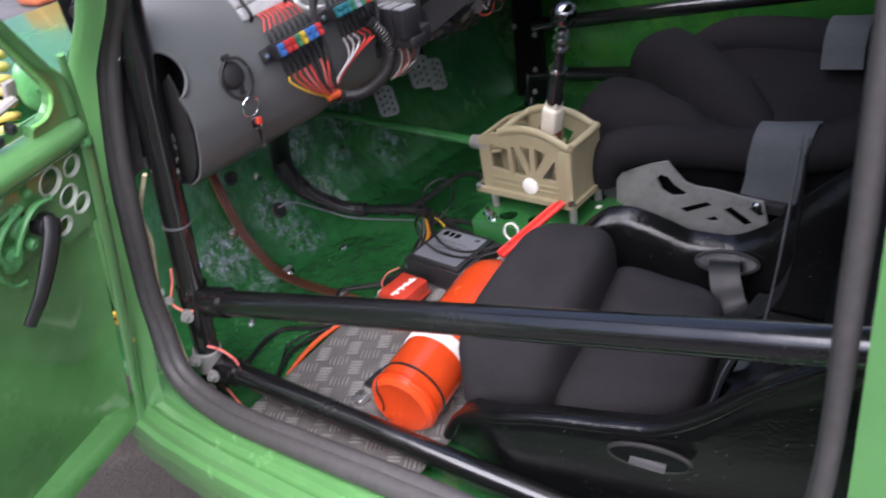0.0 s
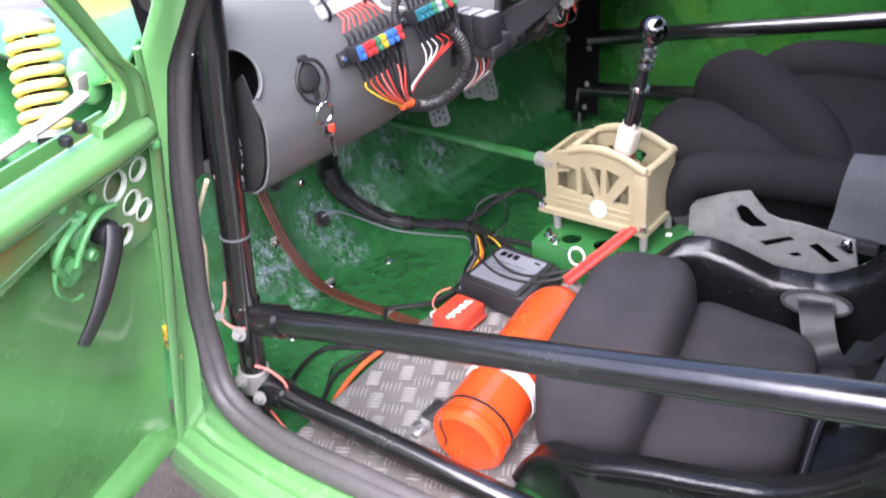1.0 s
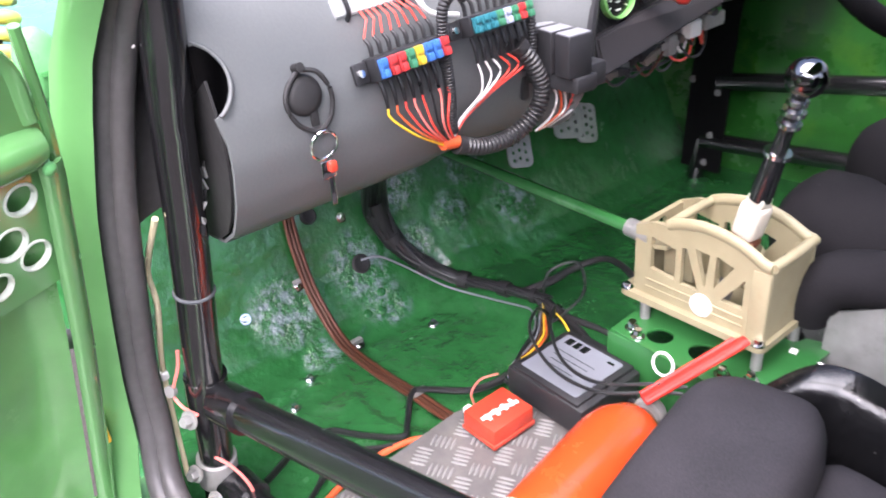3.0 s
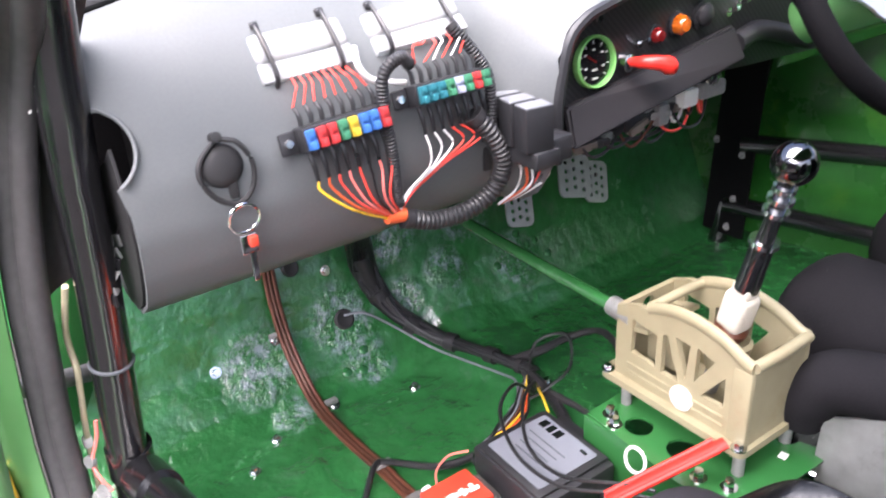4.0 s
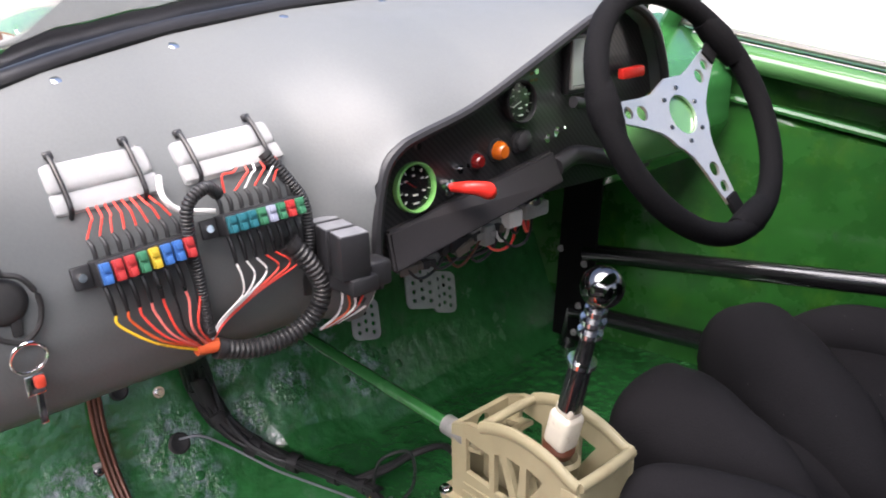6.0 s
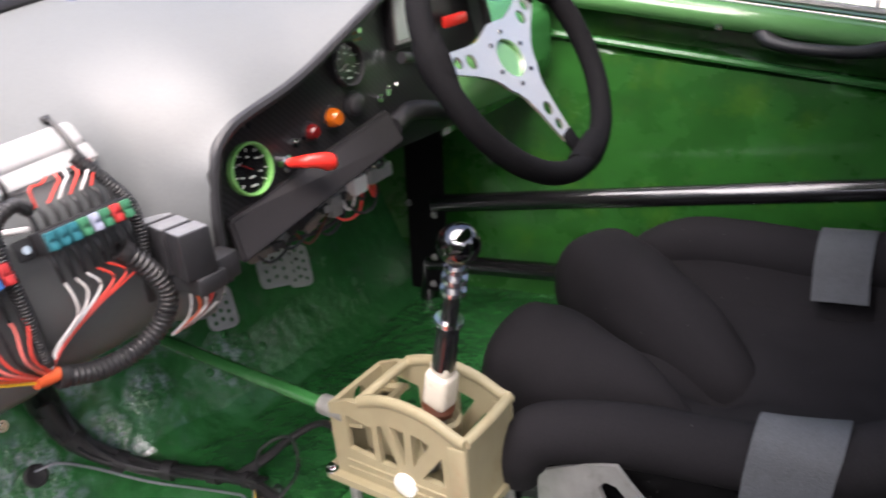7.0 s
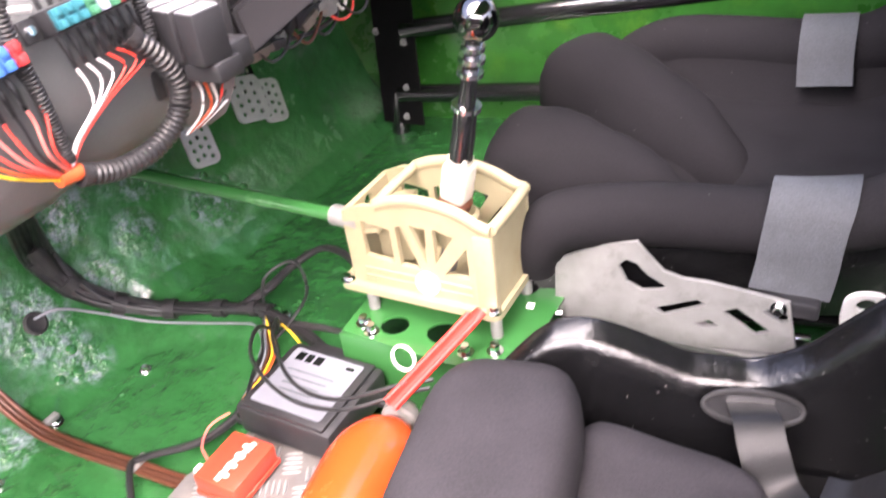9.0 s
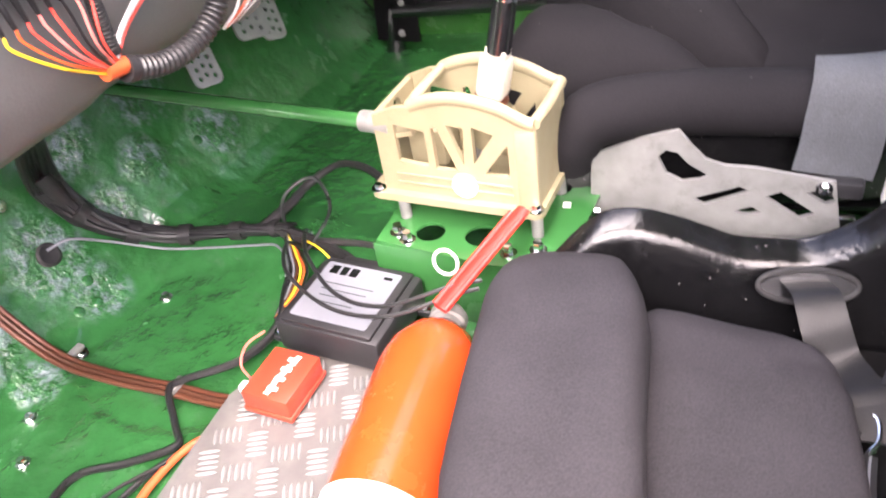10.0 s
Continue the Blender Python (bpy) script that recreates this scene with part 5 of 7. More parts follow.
part("ball", moved(bm, Matrix.Translation(LT + Vector((0.001, 0, 0.004)))), "black_chrome", lever, "polished black ball knob")

br = thing("mounting_bracket", (0.49, 0.41, 0.0), "green folded steel bracket with round holes under the gear housing", "bracket")
hl = [circle(0.448, 0.364, 0.02, 18), circle(0.518, 0.372, 0.022, 18), circle(0.585, 0.5, 0.018, 18), circle(0.45, 0.45, 0.025, 18)]
part("top", plate([(0.382, 0.33), (0.55, 0.318), (0.64, 0.33), (0.645, 0.53), (0.372, 0.53)], 0.004, Matrix.Translation((0, 0, 0.118)), hl), "green", br, smooth=False)
part("front", box((0.27, 0.004, 0.112), (0.513, 0.328, 0.062), 0.001), "green", br)
part("back", box((0.27, 0.004, 0.112), (0.51, 0.53, 0.062), 0.001), "green", br)
for x, y in ((0.405, 0.352), (0.425, 0.34), (0.565, 0.345), (0.6, 0.36)):
    part("bolt", bolt((x, y, 0.122), (0, 0, 1), 0.007, 0.014), "chrome", br)
for x, y in ((0.4, 0.39), (0.59, 0.39), (0.4, 0.49), (0.59, 0.49)):
    part("spacer", lathe([(0.008, 0), (0.008, 0.04), (0, 0.04)], 12, Matrix.Translation((x, y, 0.121))), "alu_dull", br)
rod = thing("shift_rod", (0.0, 0.42, 0.26), "green painted shift rod running forward from the gear housing", "rod")
part("tube", tube([(-0.34, 0.43, 0.26), (0.37, 0.399, 0.262)], 0.0105, 14), "green", rod)
part("end_sleeve", tube([(0.355, 0.4, 0.262), (0.4, 0.398, 0.262)], 0.0145, 14), "alu_dull", rod, "bare metal end sleeve")

# ---- passenger footwell: plate, boxes, extinguisher ----
fp = thing("foot_plate", (0.42, -0.02, 0.02), "worn aluminium checker plate foot rest on the floor", "foot plate")
fsheet = part("sheet", plate([(0.29, -0.27), (0.66, -0.27), (0.66, 0.2), (0.3, 0.2), (0.268, 0.1)], 0.003, Matrix.Translation((0, 0, 0.024))), "plate_alu", fp, smooth=False)
part("front_lip", plate([(0.29, -0.27), (0.268, 0.1), (0.3, 0.2), (0.304, 0.199), (0.272, 0.1), (0.294, -0.27)], 0.026, Matrix.Translation((0, 0, 0.0))), "alu_dull", fp, smooth=False)
bars = []
for i in range(9):
    for j in range(11):
        x, y = 0.306 + 0.042 * i, -0.25 + 0.042 * j
        turn = radians(28 + (90 if (i + j) % 2 else 0))
        for k in range(5):
            m = Matrix.Translation((x, y, 0.0275)) @ Matrix.Rotation(turn, 4, "Z")
            bars.append(moved(lathe([(0.003, -0.001), (0.0024, 0.0012), (0.0011, 0.002), (0, 0.0021)], 8, Matrix.Diagonal((4.6, 0.85, 1, 1))), m @ Matrix.Translation((0, (k - 2) * 0.0078, 0))))
part("tread", join(*bars), "tread", fsheet, "raised five-bar tread pattern")

ecu = thing("engine_computer", (0.372, 0.255, 0.03), "black engine computer box with a silver label", "control unit")
em = axes((0.373, 0.252, 0.058), (1, -0.01, -0.02), (0.05, 1, 0))
part("case", moved(box((0.152, 0.135, 0.05), (0, 0, 0), 0.006), em), "plastic", ecu)
part("lid_step", moved(box((0.13, 0.128, 0.006), (0.0, 0, 0.0275), 0.002), em), "plastic", ecu)
elabel = part("label", moved(plate(rounded(0.112, 0.108, 0.004), 0.0008, Matrix.Translation((-0.002, 0, 0.031))), em), "label", ecu, "silver printed label", smooth=False)
part("logo", moved(join(box((0.012, 0.016, 0.0006), (-0.042, 0.04, 0.0321)), box((0.01, 0.016, 0.0006), (-0.027, 0.04, 0.0321)), box((0.012, 0.016, 0.0006), (-0.012, 0.04, 0.0321))), em), "black", elabel, "black printed logo shapes")
part("print_bar", moved(box((0.012, 0.005, 0.0006), (0.038, 0.042, 0.0321)), em), "black", elabel)
for k in range(4):
    part("print_bar", moved(box((0.075 - 0.008 * k, 0.0018, 0.0006), (-0.008, 0.014 - 0.012 * k, 0.0321)), em), "strap", elabel)
for x, y in ((-0.085, -0.05), (0.085, -0.05), (0.085, 0.05)):
    part("ear", moved(box((0.022, 0.022, 0.01), (x * 0.96, y, -0.018), 0.003), em), "plastic", ecu)
    part("bolt", moved(bolt((x, y, -0.013), (0, 0, 1), 0.0055, 0.008), em), "chrome", ecu)
part("connector", moved(box((0.11, 0.03, 0.03), (-0.005, 0.08, -0.004), 0.004), em), "plastic", ecu)

rm = thing("ignition_module", (0.345, 0.122, 0.03), "red anodised module with worn white lettering shapes", "module")
mm = axes((0.344, 0.121, 0.05), (1, 0.0, -0.02), (0.0, 1, 0))
part("case", moved(box((0.066, 0.08, 0.034), (0, 0, 0), 0.003), mm), "red_anodised", rm)
part("flange", moved(box((0.07, 0.084, 0.008), (0, 0, -0.013), 0.002), mm), "red_anodised", rm)
part("logo", moved(join(*[box((0.007, 0.016, 0.0008), (0.004 + 0.0015 * math.sin(5 * k), -0.026 + 0.0 * k + 0.017 * k, 0.0172), 0, Matrix.Rotation(radians(-6), 4, "Z")) for k in range(4)], *[box((0.014, 0.006, 0.0008), (0.004, -0.024 + 0.016 * k, 0.0174)) for k in range(4)]), mm), "white", rm, "white printed logo shapes")
part("connector", moved(box((0.022, 0.014, 0.012), (-0.042, -0.018, -0.004), 0.003), mm), "white", rm, "white plug")

EA, EB = Vector((0.578, -0.158, 0.075)), Vector((0.527, 0.2, 0.088))
xm = along(EA, EB)
ex = thing("fire_extinguisher", EA, "orange-red fire extinguisher lying strapped on the floor", "extinguisher")
EL = (EB - EA).length
cylinder = part("cylinder", lathe([(0, 0.006), (0.03, 0.004), (0.05, 0.0), (0.058, 0.006), (0.0605, 0.02), (0.0605, EL - 0.05), (0.056, EL - 0.022), (0.042, EL + 0.006), (0.024, EL + 0.022), (0.018, EL + 0.03), (0, EL + 0.03)], 40, xm), "orange", ex)
part("base_ring", lathe([(0.0608, 0.012), (0.0615, 0.014), (0.0615, 0.019), (0.0608, 0.021)], 40, xm), "orange_dark", cylinder)
part("strap", lathe([(0.061, 0.112), (0.0622, 0.113), (0.0622, 0.135), (0.061, 0.136)], 40, xm), "white", cylinder, "white band round the cylinder")
part("strap_wire", lathe([(0.0605, 0.038), (0.0622, 0.039), (0.0622, 0.042), (0.0605, 0.043)], 40, xm), "black_wire", cylinder, "thin black securing cord")
part("cord", tube([xm @ Vector(p) for p in ((0.03, 0.052, 0.04), (0.04, 0.045, 0.02), (0.036, 0.036, -0.002), (0.03, 0.0, -0.003), (0.045, -0.03, 0.004))], 0.0015, 6), "black_wire", ex)
part("neck", lathe([(0.02, EL + 0.02), (0.02, EL + 0.036), (0.024, EL + 0.038), (0.024, EL + 0.05), (0.016, EL + 0.06), (0, EL + 0.06)], 20, xm), "alu_dull", ex, "bare metal valve neck")
part("neck_wire", lathe([(0.0205, EL + 0.022), (0.0225, EL + 0.024), (0.0205, EL + 0.028)], 16, xm), "black_wire", ex)
HA, HB = Vector((0.53, 0.245, 0.13)), Vector((0.582, 0.368, 0.178))
hm = axes(HA, HB - HA, Vector((1, -0.4, 0)))
hl_ = (HB - HA).length
for dz, label in ((0.0, "red squeeze lever"),):
    part("lever", tube([HA - (HB - HA) * 0.15, HA.lerp(HB, 0.5), HB], [0.011, 0.0115, 0.0105], 14, 6, flat=0.55, up=(-0.3, -0.2, 1)), "red_bright", ex, label)
part("lever_edge", join(moved(tube([(-0.02, -0.009, -0.003), (hl_ - 0.012, -0.009, -0.003)], 0.004, 8), hm), moved(tube([(-0.02, 0.009, -0.003), (hl_ - 0.012, 0.009, -0.003)], 0.004, 8), hm)), "red_bright", ex)
ring = thing("pull_ring", (0.5, 0.3, 0.125), "white wire pull ring of the extinguisher pin", "ring")
rc = Vector((0.497, 0.303, 0.128))
part("ring", tube([rc + Vector((0.0165 * math.cos(a), 0.004 * math.sin(a), 0.0165 * math.sin(a))) for a in [2 * math.pi * k / 20 for k in range(21)]], 0.0022, 8, 3, closed=True), "white", ring)
clip = thing("bracket_clip", (0.5, -0.1, 0.03), "small black plastic clip and metal buckle beside the extinguisher", "clip")
part("clip", box((0.03, 0.045, 0.01), (0.475, -0.105, 0.05), 0.003, None), "plastic_grey", clip)
part("buckle", box((0.025, 0.03, 0.012), (0.465, -0.145, 0.036), 0.003), "alu", clip)
part("foot", box((0.02, 0.02, 0.02), (0.47, -0.12, 0.037), 0.003), "alu_dull", clip)
sk = thing("sill_strip", (0.5, -0.29, 0.03), "loose scuffed plastic strip along the sill", "strip")
part("strip", tube([(0.28, -0.285, 0.035), (0.4, -0.285, 0.04), (0.55, -0.287, 0.05)], 0.016, 10, 5, flat=0.6), "scuffed", sk)

# ---- pipes, looms and loose wires ----
pipes = thing("brake_pipes", (0.05, 0.09, 0.0), "three parallel copper-brown brake pipes along the floor", "pipes")
for k in range(3):
    o = 0.0075 * (k - 1)
    pts = [(-0.16, 0.09 + o, 0.32), (-0.152, 0.09 + o, 0.226), (-0.125, 0.083 + o, 0.163), (-0.09, 0.083 + o, 0.09), (-0.025, 0.088 + o, 0.02), (0.07, 0.09 + o, 0.008), (0.17, 0.097 + o, 0.007), (0.25, 0.1 + o, 0.007), (0.4, 0.11 + o, 0.012)]
    part("pipe", tube(pts, 0.0042, 8, 6), ("brown", "brown_dark", "brown")[k], pipes)
for x, y, z in ((-0.118, 0.075, 0.115), (-0.02, 0.11, 0.01), (0.175, 0.1, 0.012)):
    part("clip", box((0.012, 0.03, 0.008), (x, y, z + 0.002), 0.002), "alu_dull", pipes)
loom = thing("wiring_loom", (0.0, 0.35, 0.03), "thick black taped wiring loom lying across the floor", "wiring loom")
TRUNK = [(0.22, 0.13, 0.48), (0.03, 0.18, 0.36), (-0.112, 0.25, 0.21), (-0.1, 0.267, 0.14), (-0.065, 0.298, 0.085), (-0.01, 0.345, 0.048), (0.06, 0.375, 0.045), (0.135, 0.392, 0.05), (0.18, 0.4, 0.055)]
part("trunk", tube(TRUNK[2:], [0.015, 0.014, 0.012, 0.0115, 0.0105, 0.0095, 0.008], 12, 8), "black_tape", loom)
P = spline(TRUNK, 8)
for k in range(14):
    ring_r = 0.021 if k < 9 else 0.012
    pts = []
    for i, q in enumerate(P):
        a = 2 * math.pi * k / (9 if k < 9 else 5) + 0.05 * i + 0.35 * math.sin(0.21 * i + 2.1 * k)
        pts.append(q + ring_r * (1 - 0.5 * i / len(P)) * (1 + 0.14 * math.sin(0.4 * i + 1.7 * k)) * (math.cos(a) * Vector((0.3, 0.95, 0)) + math.sin(a) * Vector((0.7, -0.2, 0.68))))
    part("strand", tube(pts, [0.006 if k % 3 else 0.0045, 0.005, 0.0038, 0.003], 7, smooth=False), "black_wire" if k % 4 else "plastic_grey", loom)
for i in (18, 24, 33, 41, 50, 58):
    part("tape_wrap", tube([P[i], P[i + 2]], 0.026 - 0.00022 * i, 12, smooth=False), "black_tape", loom)
part("branch", tube([(0.13, 0.395, 0.05), (0.15, 0.45, 0.06), (0.155, 0.5, 0.065), (0.2, 0.53, 0.09), (0.27, 0.5, 0.115), (0.34, 0.45, 0.13), (0.4, 0.4, 0.15)], [0.009, 0.008, 0.007, 0.006, 0.006, 0.006, 0.005], 8, 6), "black_tape", loom)
part("loop", tube([(0.17, 0.4, 0.055), (0.17, 0.42, 0.1), (0.21, 0.45, 0.12), (0.25, 0.42, 0.09), (0.24, 0.37, 0.06), (0.23, 0.34, 0.05)], 0.003, 6, 6), "black_wire", loom)
part("branch", tube([(0.17, 0.395, 0.05), (0.24, 0.385, 0.045), (0.3, 0.36, 0.05), (0.34, 0.335, 0.06)], [0.011, 0.01, 0.01, 0.008], 8, 6), "black_tape", loom)
part("branch", tube([(0.24, 0.385, 0.05), (0.31, 0.385, 0.06), (0.4, 0.375, 0.07)], [0.007, 0.005, 0.004], 8, 6), "black_tape", loom)
part("branch", tube([(0.18, 0.39, 0.045), (0.215, 0.35, 0.035), (0.235, 0.29, 0.03), (0.255, 0.23, 0.02), (0.235, 0.165, 0.014), (0.185, 0.108, 0.02), (0.178, 0.085, 0.022), (0.215, 0.045, 0.008), (0.235, 0.02, 0.008), (0.19, -0.02, 0.007), (0.14, -0.055, 0.007), (0.14, -0.11, 0.007), (0.17, -0.18, 0.01)], [0.008, 0.008, 0.008, 0.007, 0.006, 0.005, 0.005, 0.005, 0.005, 0.005, 0.005, 0.005, 0.005], 8, 6), "black_wire", loom)
part("white_lead", tube([(-0.112, 0.203, 0.108), (-0.095, 0.235, 0.108), (-0.068, 0.278, 0.075), (-0.015, 0.326, 0.034), (0.06, 0.358, 0.026), (0.13, 0.376, 0.03), (0.165, 0.375, 0.036), (0.2, 0.35, 0.034), (0.215, 0.32, 0.03)], 0.0021, 6, 6), "label", loom, "thin pale lead beside the loom")
for k, c in enumerate(["black_wire", "label", "brown", "wire_yellow", "wire_orange", "black_wire"]):
    part("wire", tube([(0.19, 0.38, 0.06), (0.21 + 0.005 * k, 0.345, 0.055 + 0.004 * math.sin(3 * k)), (0.232 + 0.006 * k, 0.315, 0.05), (0.24 + 0.004 * k, 0.28, 0.035), (0.245, 0.24, 0.025)], 0.0018, 6, 5), c, loom)
part("wire", tube([(0.24, 0.36, 0.07), (0.27, 0.345, 0.075), (0.3, 0.33, 0.07)], 0.0018, 6, 5), "wire_yellow", loom)
part("wire", tube([(0.25, 0.21, 0.03), (0.24, 0.18, 0.03), (0.25, 0.15, 0.025), (0.28, 0.13, 0.03)], 0.0018, 6, 5), "wire_pink", loom)
ecable = thing("computer_cables", (0.3, 0.3, 0.1), "two thin black cables arching over the engine computer", "cables")
part("cable", tube([(0.23, 0.36, 0.06), (0.265, 0.33, 0.11), (0.31, 0.27, 0.128), (0.38, 0.22, 0.12), (0.45, 0.215, 0.12), (0.52, 0.25, 0.135), (0.56, 0.27, 0.14)], 0.0028, 8, 6), "black_wire", ecable)
part("cable", tube([(0.235, 0.355, 0.06), (0.255, 0.3, 0.115), (0.3, 0.235, 0.125), (0.38, 0.2, 0.115), (0.46, 0.205, 0.115), (0.53, 0.245, 0.13), (0.56, 0.26, 0.135)], 0.0028, 8, 6), "black_wire", ecable)
orange_cable = thing("battery_cable", (0.26, -0.05, 0.01), "orange-red battery cable curling beside the foot plate", "cable")
part("cable", tube([(0.3, 0.06, 0.01), (0.262, 0.03, 0.014), (0.248, -0.03, 0.014), (0.252, -0.09, 0.012), (0.27, -0.15, 0.012)], 0.0052, 10, 6), "wire_orange", orange_cable)
part("cable", tube([(0.25, 0.02, 0.008), (0.23, -0.03, 0.01), (0.22, -0.1, 0.01), (0.25, -0.16, 0.012)], 0.004, 8, 6), "black_wire", orange_cable)
part("cable", tube([(0.25, -0.01, 0.02), (0.215, -0.06, 0.02), (0.2, -0.09, 0.01), (0.23, -0.13, 0.012)], 0.0025, 8, 6), "black_wire", orange_cable)
pw = thing("pillar_cable", (0.22, -0.3, 0.3), "cream cable running down inside the door pillar", "cable")
part("sheath", tube([(0.262, -0.262, 0.5), (0.225, -0.268, 0.445), (0.21, -0.27, 0.415), (0.212, -0.27, 0.38), (0.204, -0.273, 0.345), (0.192, -0.277, 0.3), (0.188, -0.28, 0.265), (0.19, -0.284, 0.2), (0.2, -0.29, 0.12)], 0.0036, 8, 6), "cream_wire", pw)
part("joint", box((0.013, 0.011, 0.013), (0.188, -0.28, 0.27), 0.003), "white", pw)
legwire = thing("earth_wire", (0.22, -0.28, 0.25), "thin pinkish earth wire tied to the cage leg", "wire")
part("wire", tube([(0.237, -0.27, 0.325), (0.233, -0.274, 0.3), (0.225, -0.285, 0.265), (0.24, -0.282, 0.25), (0.27, -0.278, 0.255)], 0.0022, 6, 6), "wire_pink", legwire)
part("lug", lathe([(0.0075, 0), (0.0075, 0.006), (0, 0.006)], 12, along((0.222, -0.284, 0.267), (0.26, -0.35, 0.29))), "alu_dull", legwire)
part("wire", tube([(0.23, -0.262, 0.155), (0.255, -0.25, 0.145), (0.272, -0.24, 0.12), (0.268, -0.235, 0.085)], 0.0022, 6, 6), "wire_pink", legwire)
part("lug", box((0.008, 0.005, 0.012), (0.297, -0.252, 0.685), 0.002), "white", pw, "small white clip")
edge = thing("earth_strap", (0.29, -0.215, 0.5), "crumpled bare metal earth strap between cage leg and dashboard", "earth strap")
rnd = random.Random(12)
for k in range(9):
    m = Matrix.Translation((0.288 - 0.0022 * k, -0.226 + 0.004 * k, 0.482 + 0.011 * k)) @ Matrix.Rotation(rnd.uniform(-0.7, 0.7), 4, "X") @ Matrix.Rotation(rnd.uniform(-0.9, 0.9), 4, "Z")
    part("fold", box((0.009 - 0.0004 * k, 0.003, 0.013), (0, 0, 0), 0.001, m), "alu_dull" if k % 3 else "black_wire", edge)
swire = thing("sill_wire", (0.5, -0.26, 0.03), "thin pink wire lying along the sill", "wire")
part("wire", tube([(0.22, -0.25, 0.04), (0.3, -0.265, 0.03), (0.42, -0.27, 0.05), (0.5, -0.262, 0.04), (0.53, -0.25, 0.045), (0.62, -0.262, 0.075), (0.72, -0.27, 0.08)], 0.002, 6, 6), "wire_pink", swire)
tag = thing("yellow_tag", (0.2, -0.37, 0.24), "yellow plastic tag beside the door seal", "tag")
tm = Matrix.Translation((0.202, -0.367, 0.262)) @ Matrix.Rotation(radians(-14), 4, "Y")
part("tag", moved(box((0.022, 0.008, 0.058), (0, 0, 0), 0.003), tm), "yellow_tag", tag)
for z in (0.018, 0.003, -0.012):
    part("print_bar", moved(box((0.011, 0.0012, 0.006), (0.0, -0.0042, z), 0.0005), tm), "black", tag, "faded dark print")

# floor bolts, holes and grommets
for x, y in ((0.0, 0.0), (-0.024, 0.12), (-0.118, 0.068), (-0.148, 0.194), (-0.112, -0.045), (0.05, -0.06), (0.195, 0.418), (0.02, 0.26)):
    z = floor_height(x, y)
    n = Vector((floor_height(x - 0.005, y) - floor_height(x + 0.005, y), 0, 0.01)).normalized()
    b = thing("floor_bolt", (x, y, z), "rust-streaked bright bolt in the green floor", "bolt", "floor bolts")
    part("head", bolt((x, y, z), n, 0.0062, 0.009), "chrome", b)
for x, y, r in ((-0.113, 0.202, 0.019), (-0.157, 0.132, 0.016)):
    z = floor_height(x, y)
    n = Vector((floor_height(x - 0.005, y) - floor_height(x + 0.005, y), 0, 0.01)).normalized()
    g = thing("grommet", (x, y, z), "black rubber grommet in the toe board", "grommet", "grommets")
    part("ring", lathe([(r, -0.002), (r, 0.003), (r * 0.8, 0.006), (r * 0.35, 0.004), (0, 0.004)], 20, along((x, y, z), Vector((x, y, z)) + n)), "rubber", g)
for x, y in ((-0.1, 0.55), (-0.167, 0.492), (-0.156, 0.517), (-0.122, 0.616), (-0.113, 0.659), (-0.093, 0.68), (-0.1, 0.59), (-0.06, 0.17), (-0.055, 0.2), (-0.075, 0.215)):
    z = floor_height(x, y)
    n = Vector((floor_height(x - 0.005, y) - floor_height(x + 0.005, y), 0, 0.01)).normalized()
    b = thing("floor_rivet", (x, y, z), "painted-over green rivet in the toe board", "rivet", "floor rivets")
    part("head", lathe([(0.009, -0.001), (0.0085, 0.002), (0.005, 0.004), (0, 0.0045)], 14, along((x, y, z), Vector((x, y, z)) + n)), "green_floor", b)

# ---- seats ----
RX, LX = Vector((0.98, 0.2, 0)).normalized(), Vector((-0.2, 0.98, 0)).normalized()


def pillow(half, at, m, e=0.55, e2=None, nu=40, nv=24, shape=None):
    """A stuffed cushion: a rounded block. shape(p) may bend it."""
    e2 = e2 or e
    f = lambda c, k: math.copysign(abs(c) ** k, c)
    bm = bmesh.new()
    rows = []
    for j in range(nv + 1):
        v = -math.pi / 2 + math.pi * j / nv
        row = []
        for i in range(nu):
            u = 2 * math.pi * i / nu
            p = Vector((half[0] * f(math.cos(v), e2) * f(math.cos(u), e), half[1] * f(math.cos(v), e2) * f(math.sin(u), e), half[2] * f(math.sin(v), e2)))
            if shape:
                p = shape(p)
            row.append(bm.verts.new(m @ (p + Vector(at))))
        rows.append(row)
    for A, B in zip(rows, rows[1:]):
        for i in range(nu):
            bm.faces.new((A[i], A[(i + 1) % nu], B[(i + 1) % nu], B[i]))
    bmesh.ops.remove_doubles(bm, verts=bm.verts, dist=1e-5)
    return bm


def ribbon(pts, width, side, thick=0.0022, n=8):
    """A flat strap along a line; side: the way across it."""
    P = spline(pts, n)
    s = Vector(side).normalized() * width / 2
    bm = bmesh.new()
    rows = []
    for i, p in enumerate(P):
        t = (P[min(i + 1, len(P) - 1)] - P[max(i - 1, 0)]).normalized()
        w = (s - t * s.dot(t)).normalized() * width / 2
        u = t.cross(w).normalized() * thick / 2
        rows.append([bm.verts.new(p + a) for a in (w + u, -w + u, -w - u, w - u)])
    for A, B in zip(rows, rows[1:]):
        for k in range(4):
            bm.faces.new((A[k], A[(k + 1) % 4], B[(k + 1) % 4], B[k]))
    bm.faces.new(rows[0])
    bm.faces.new(rows[-1])
    return bm


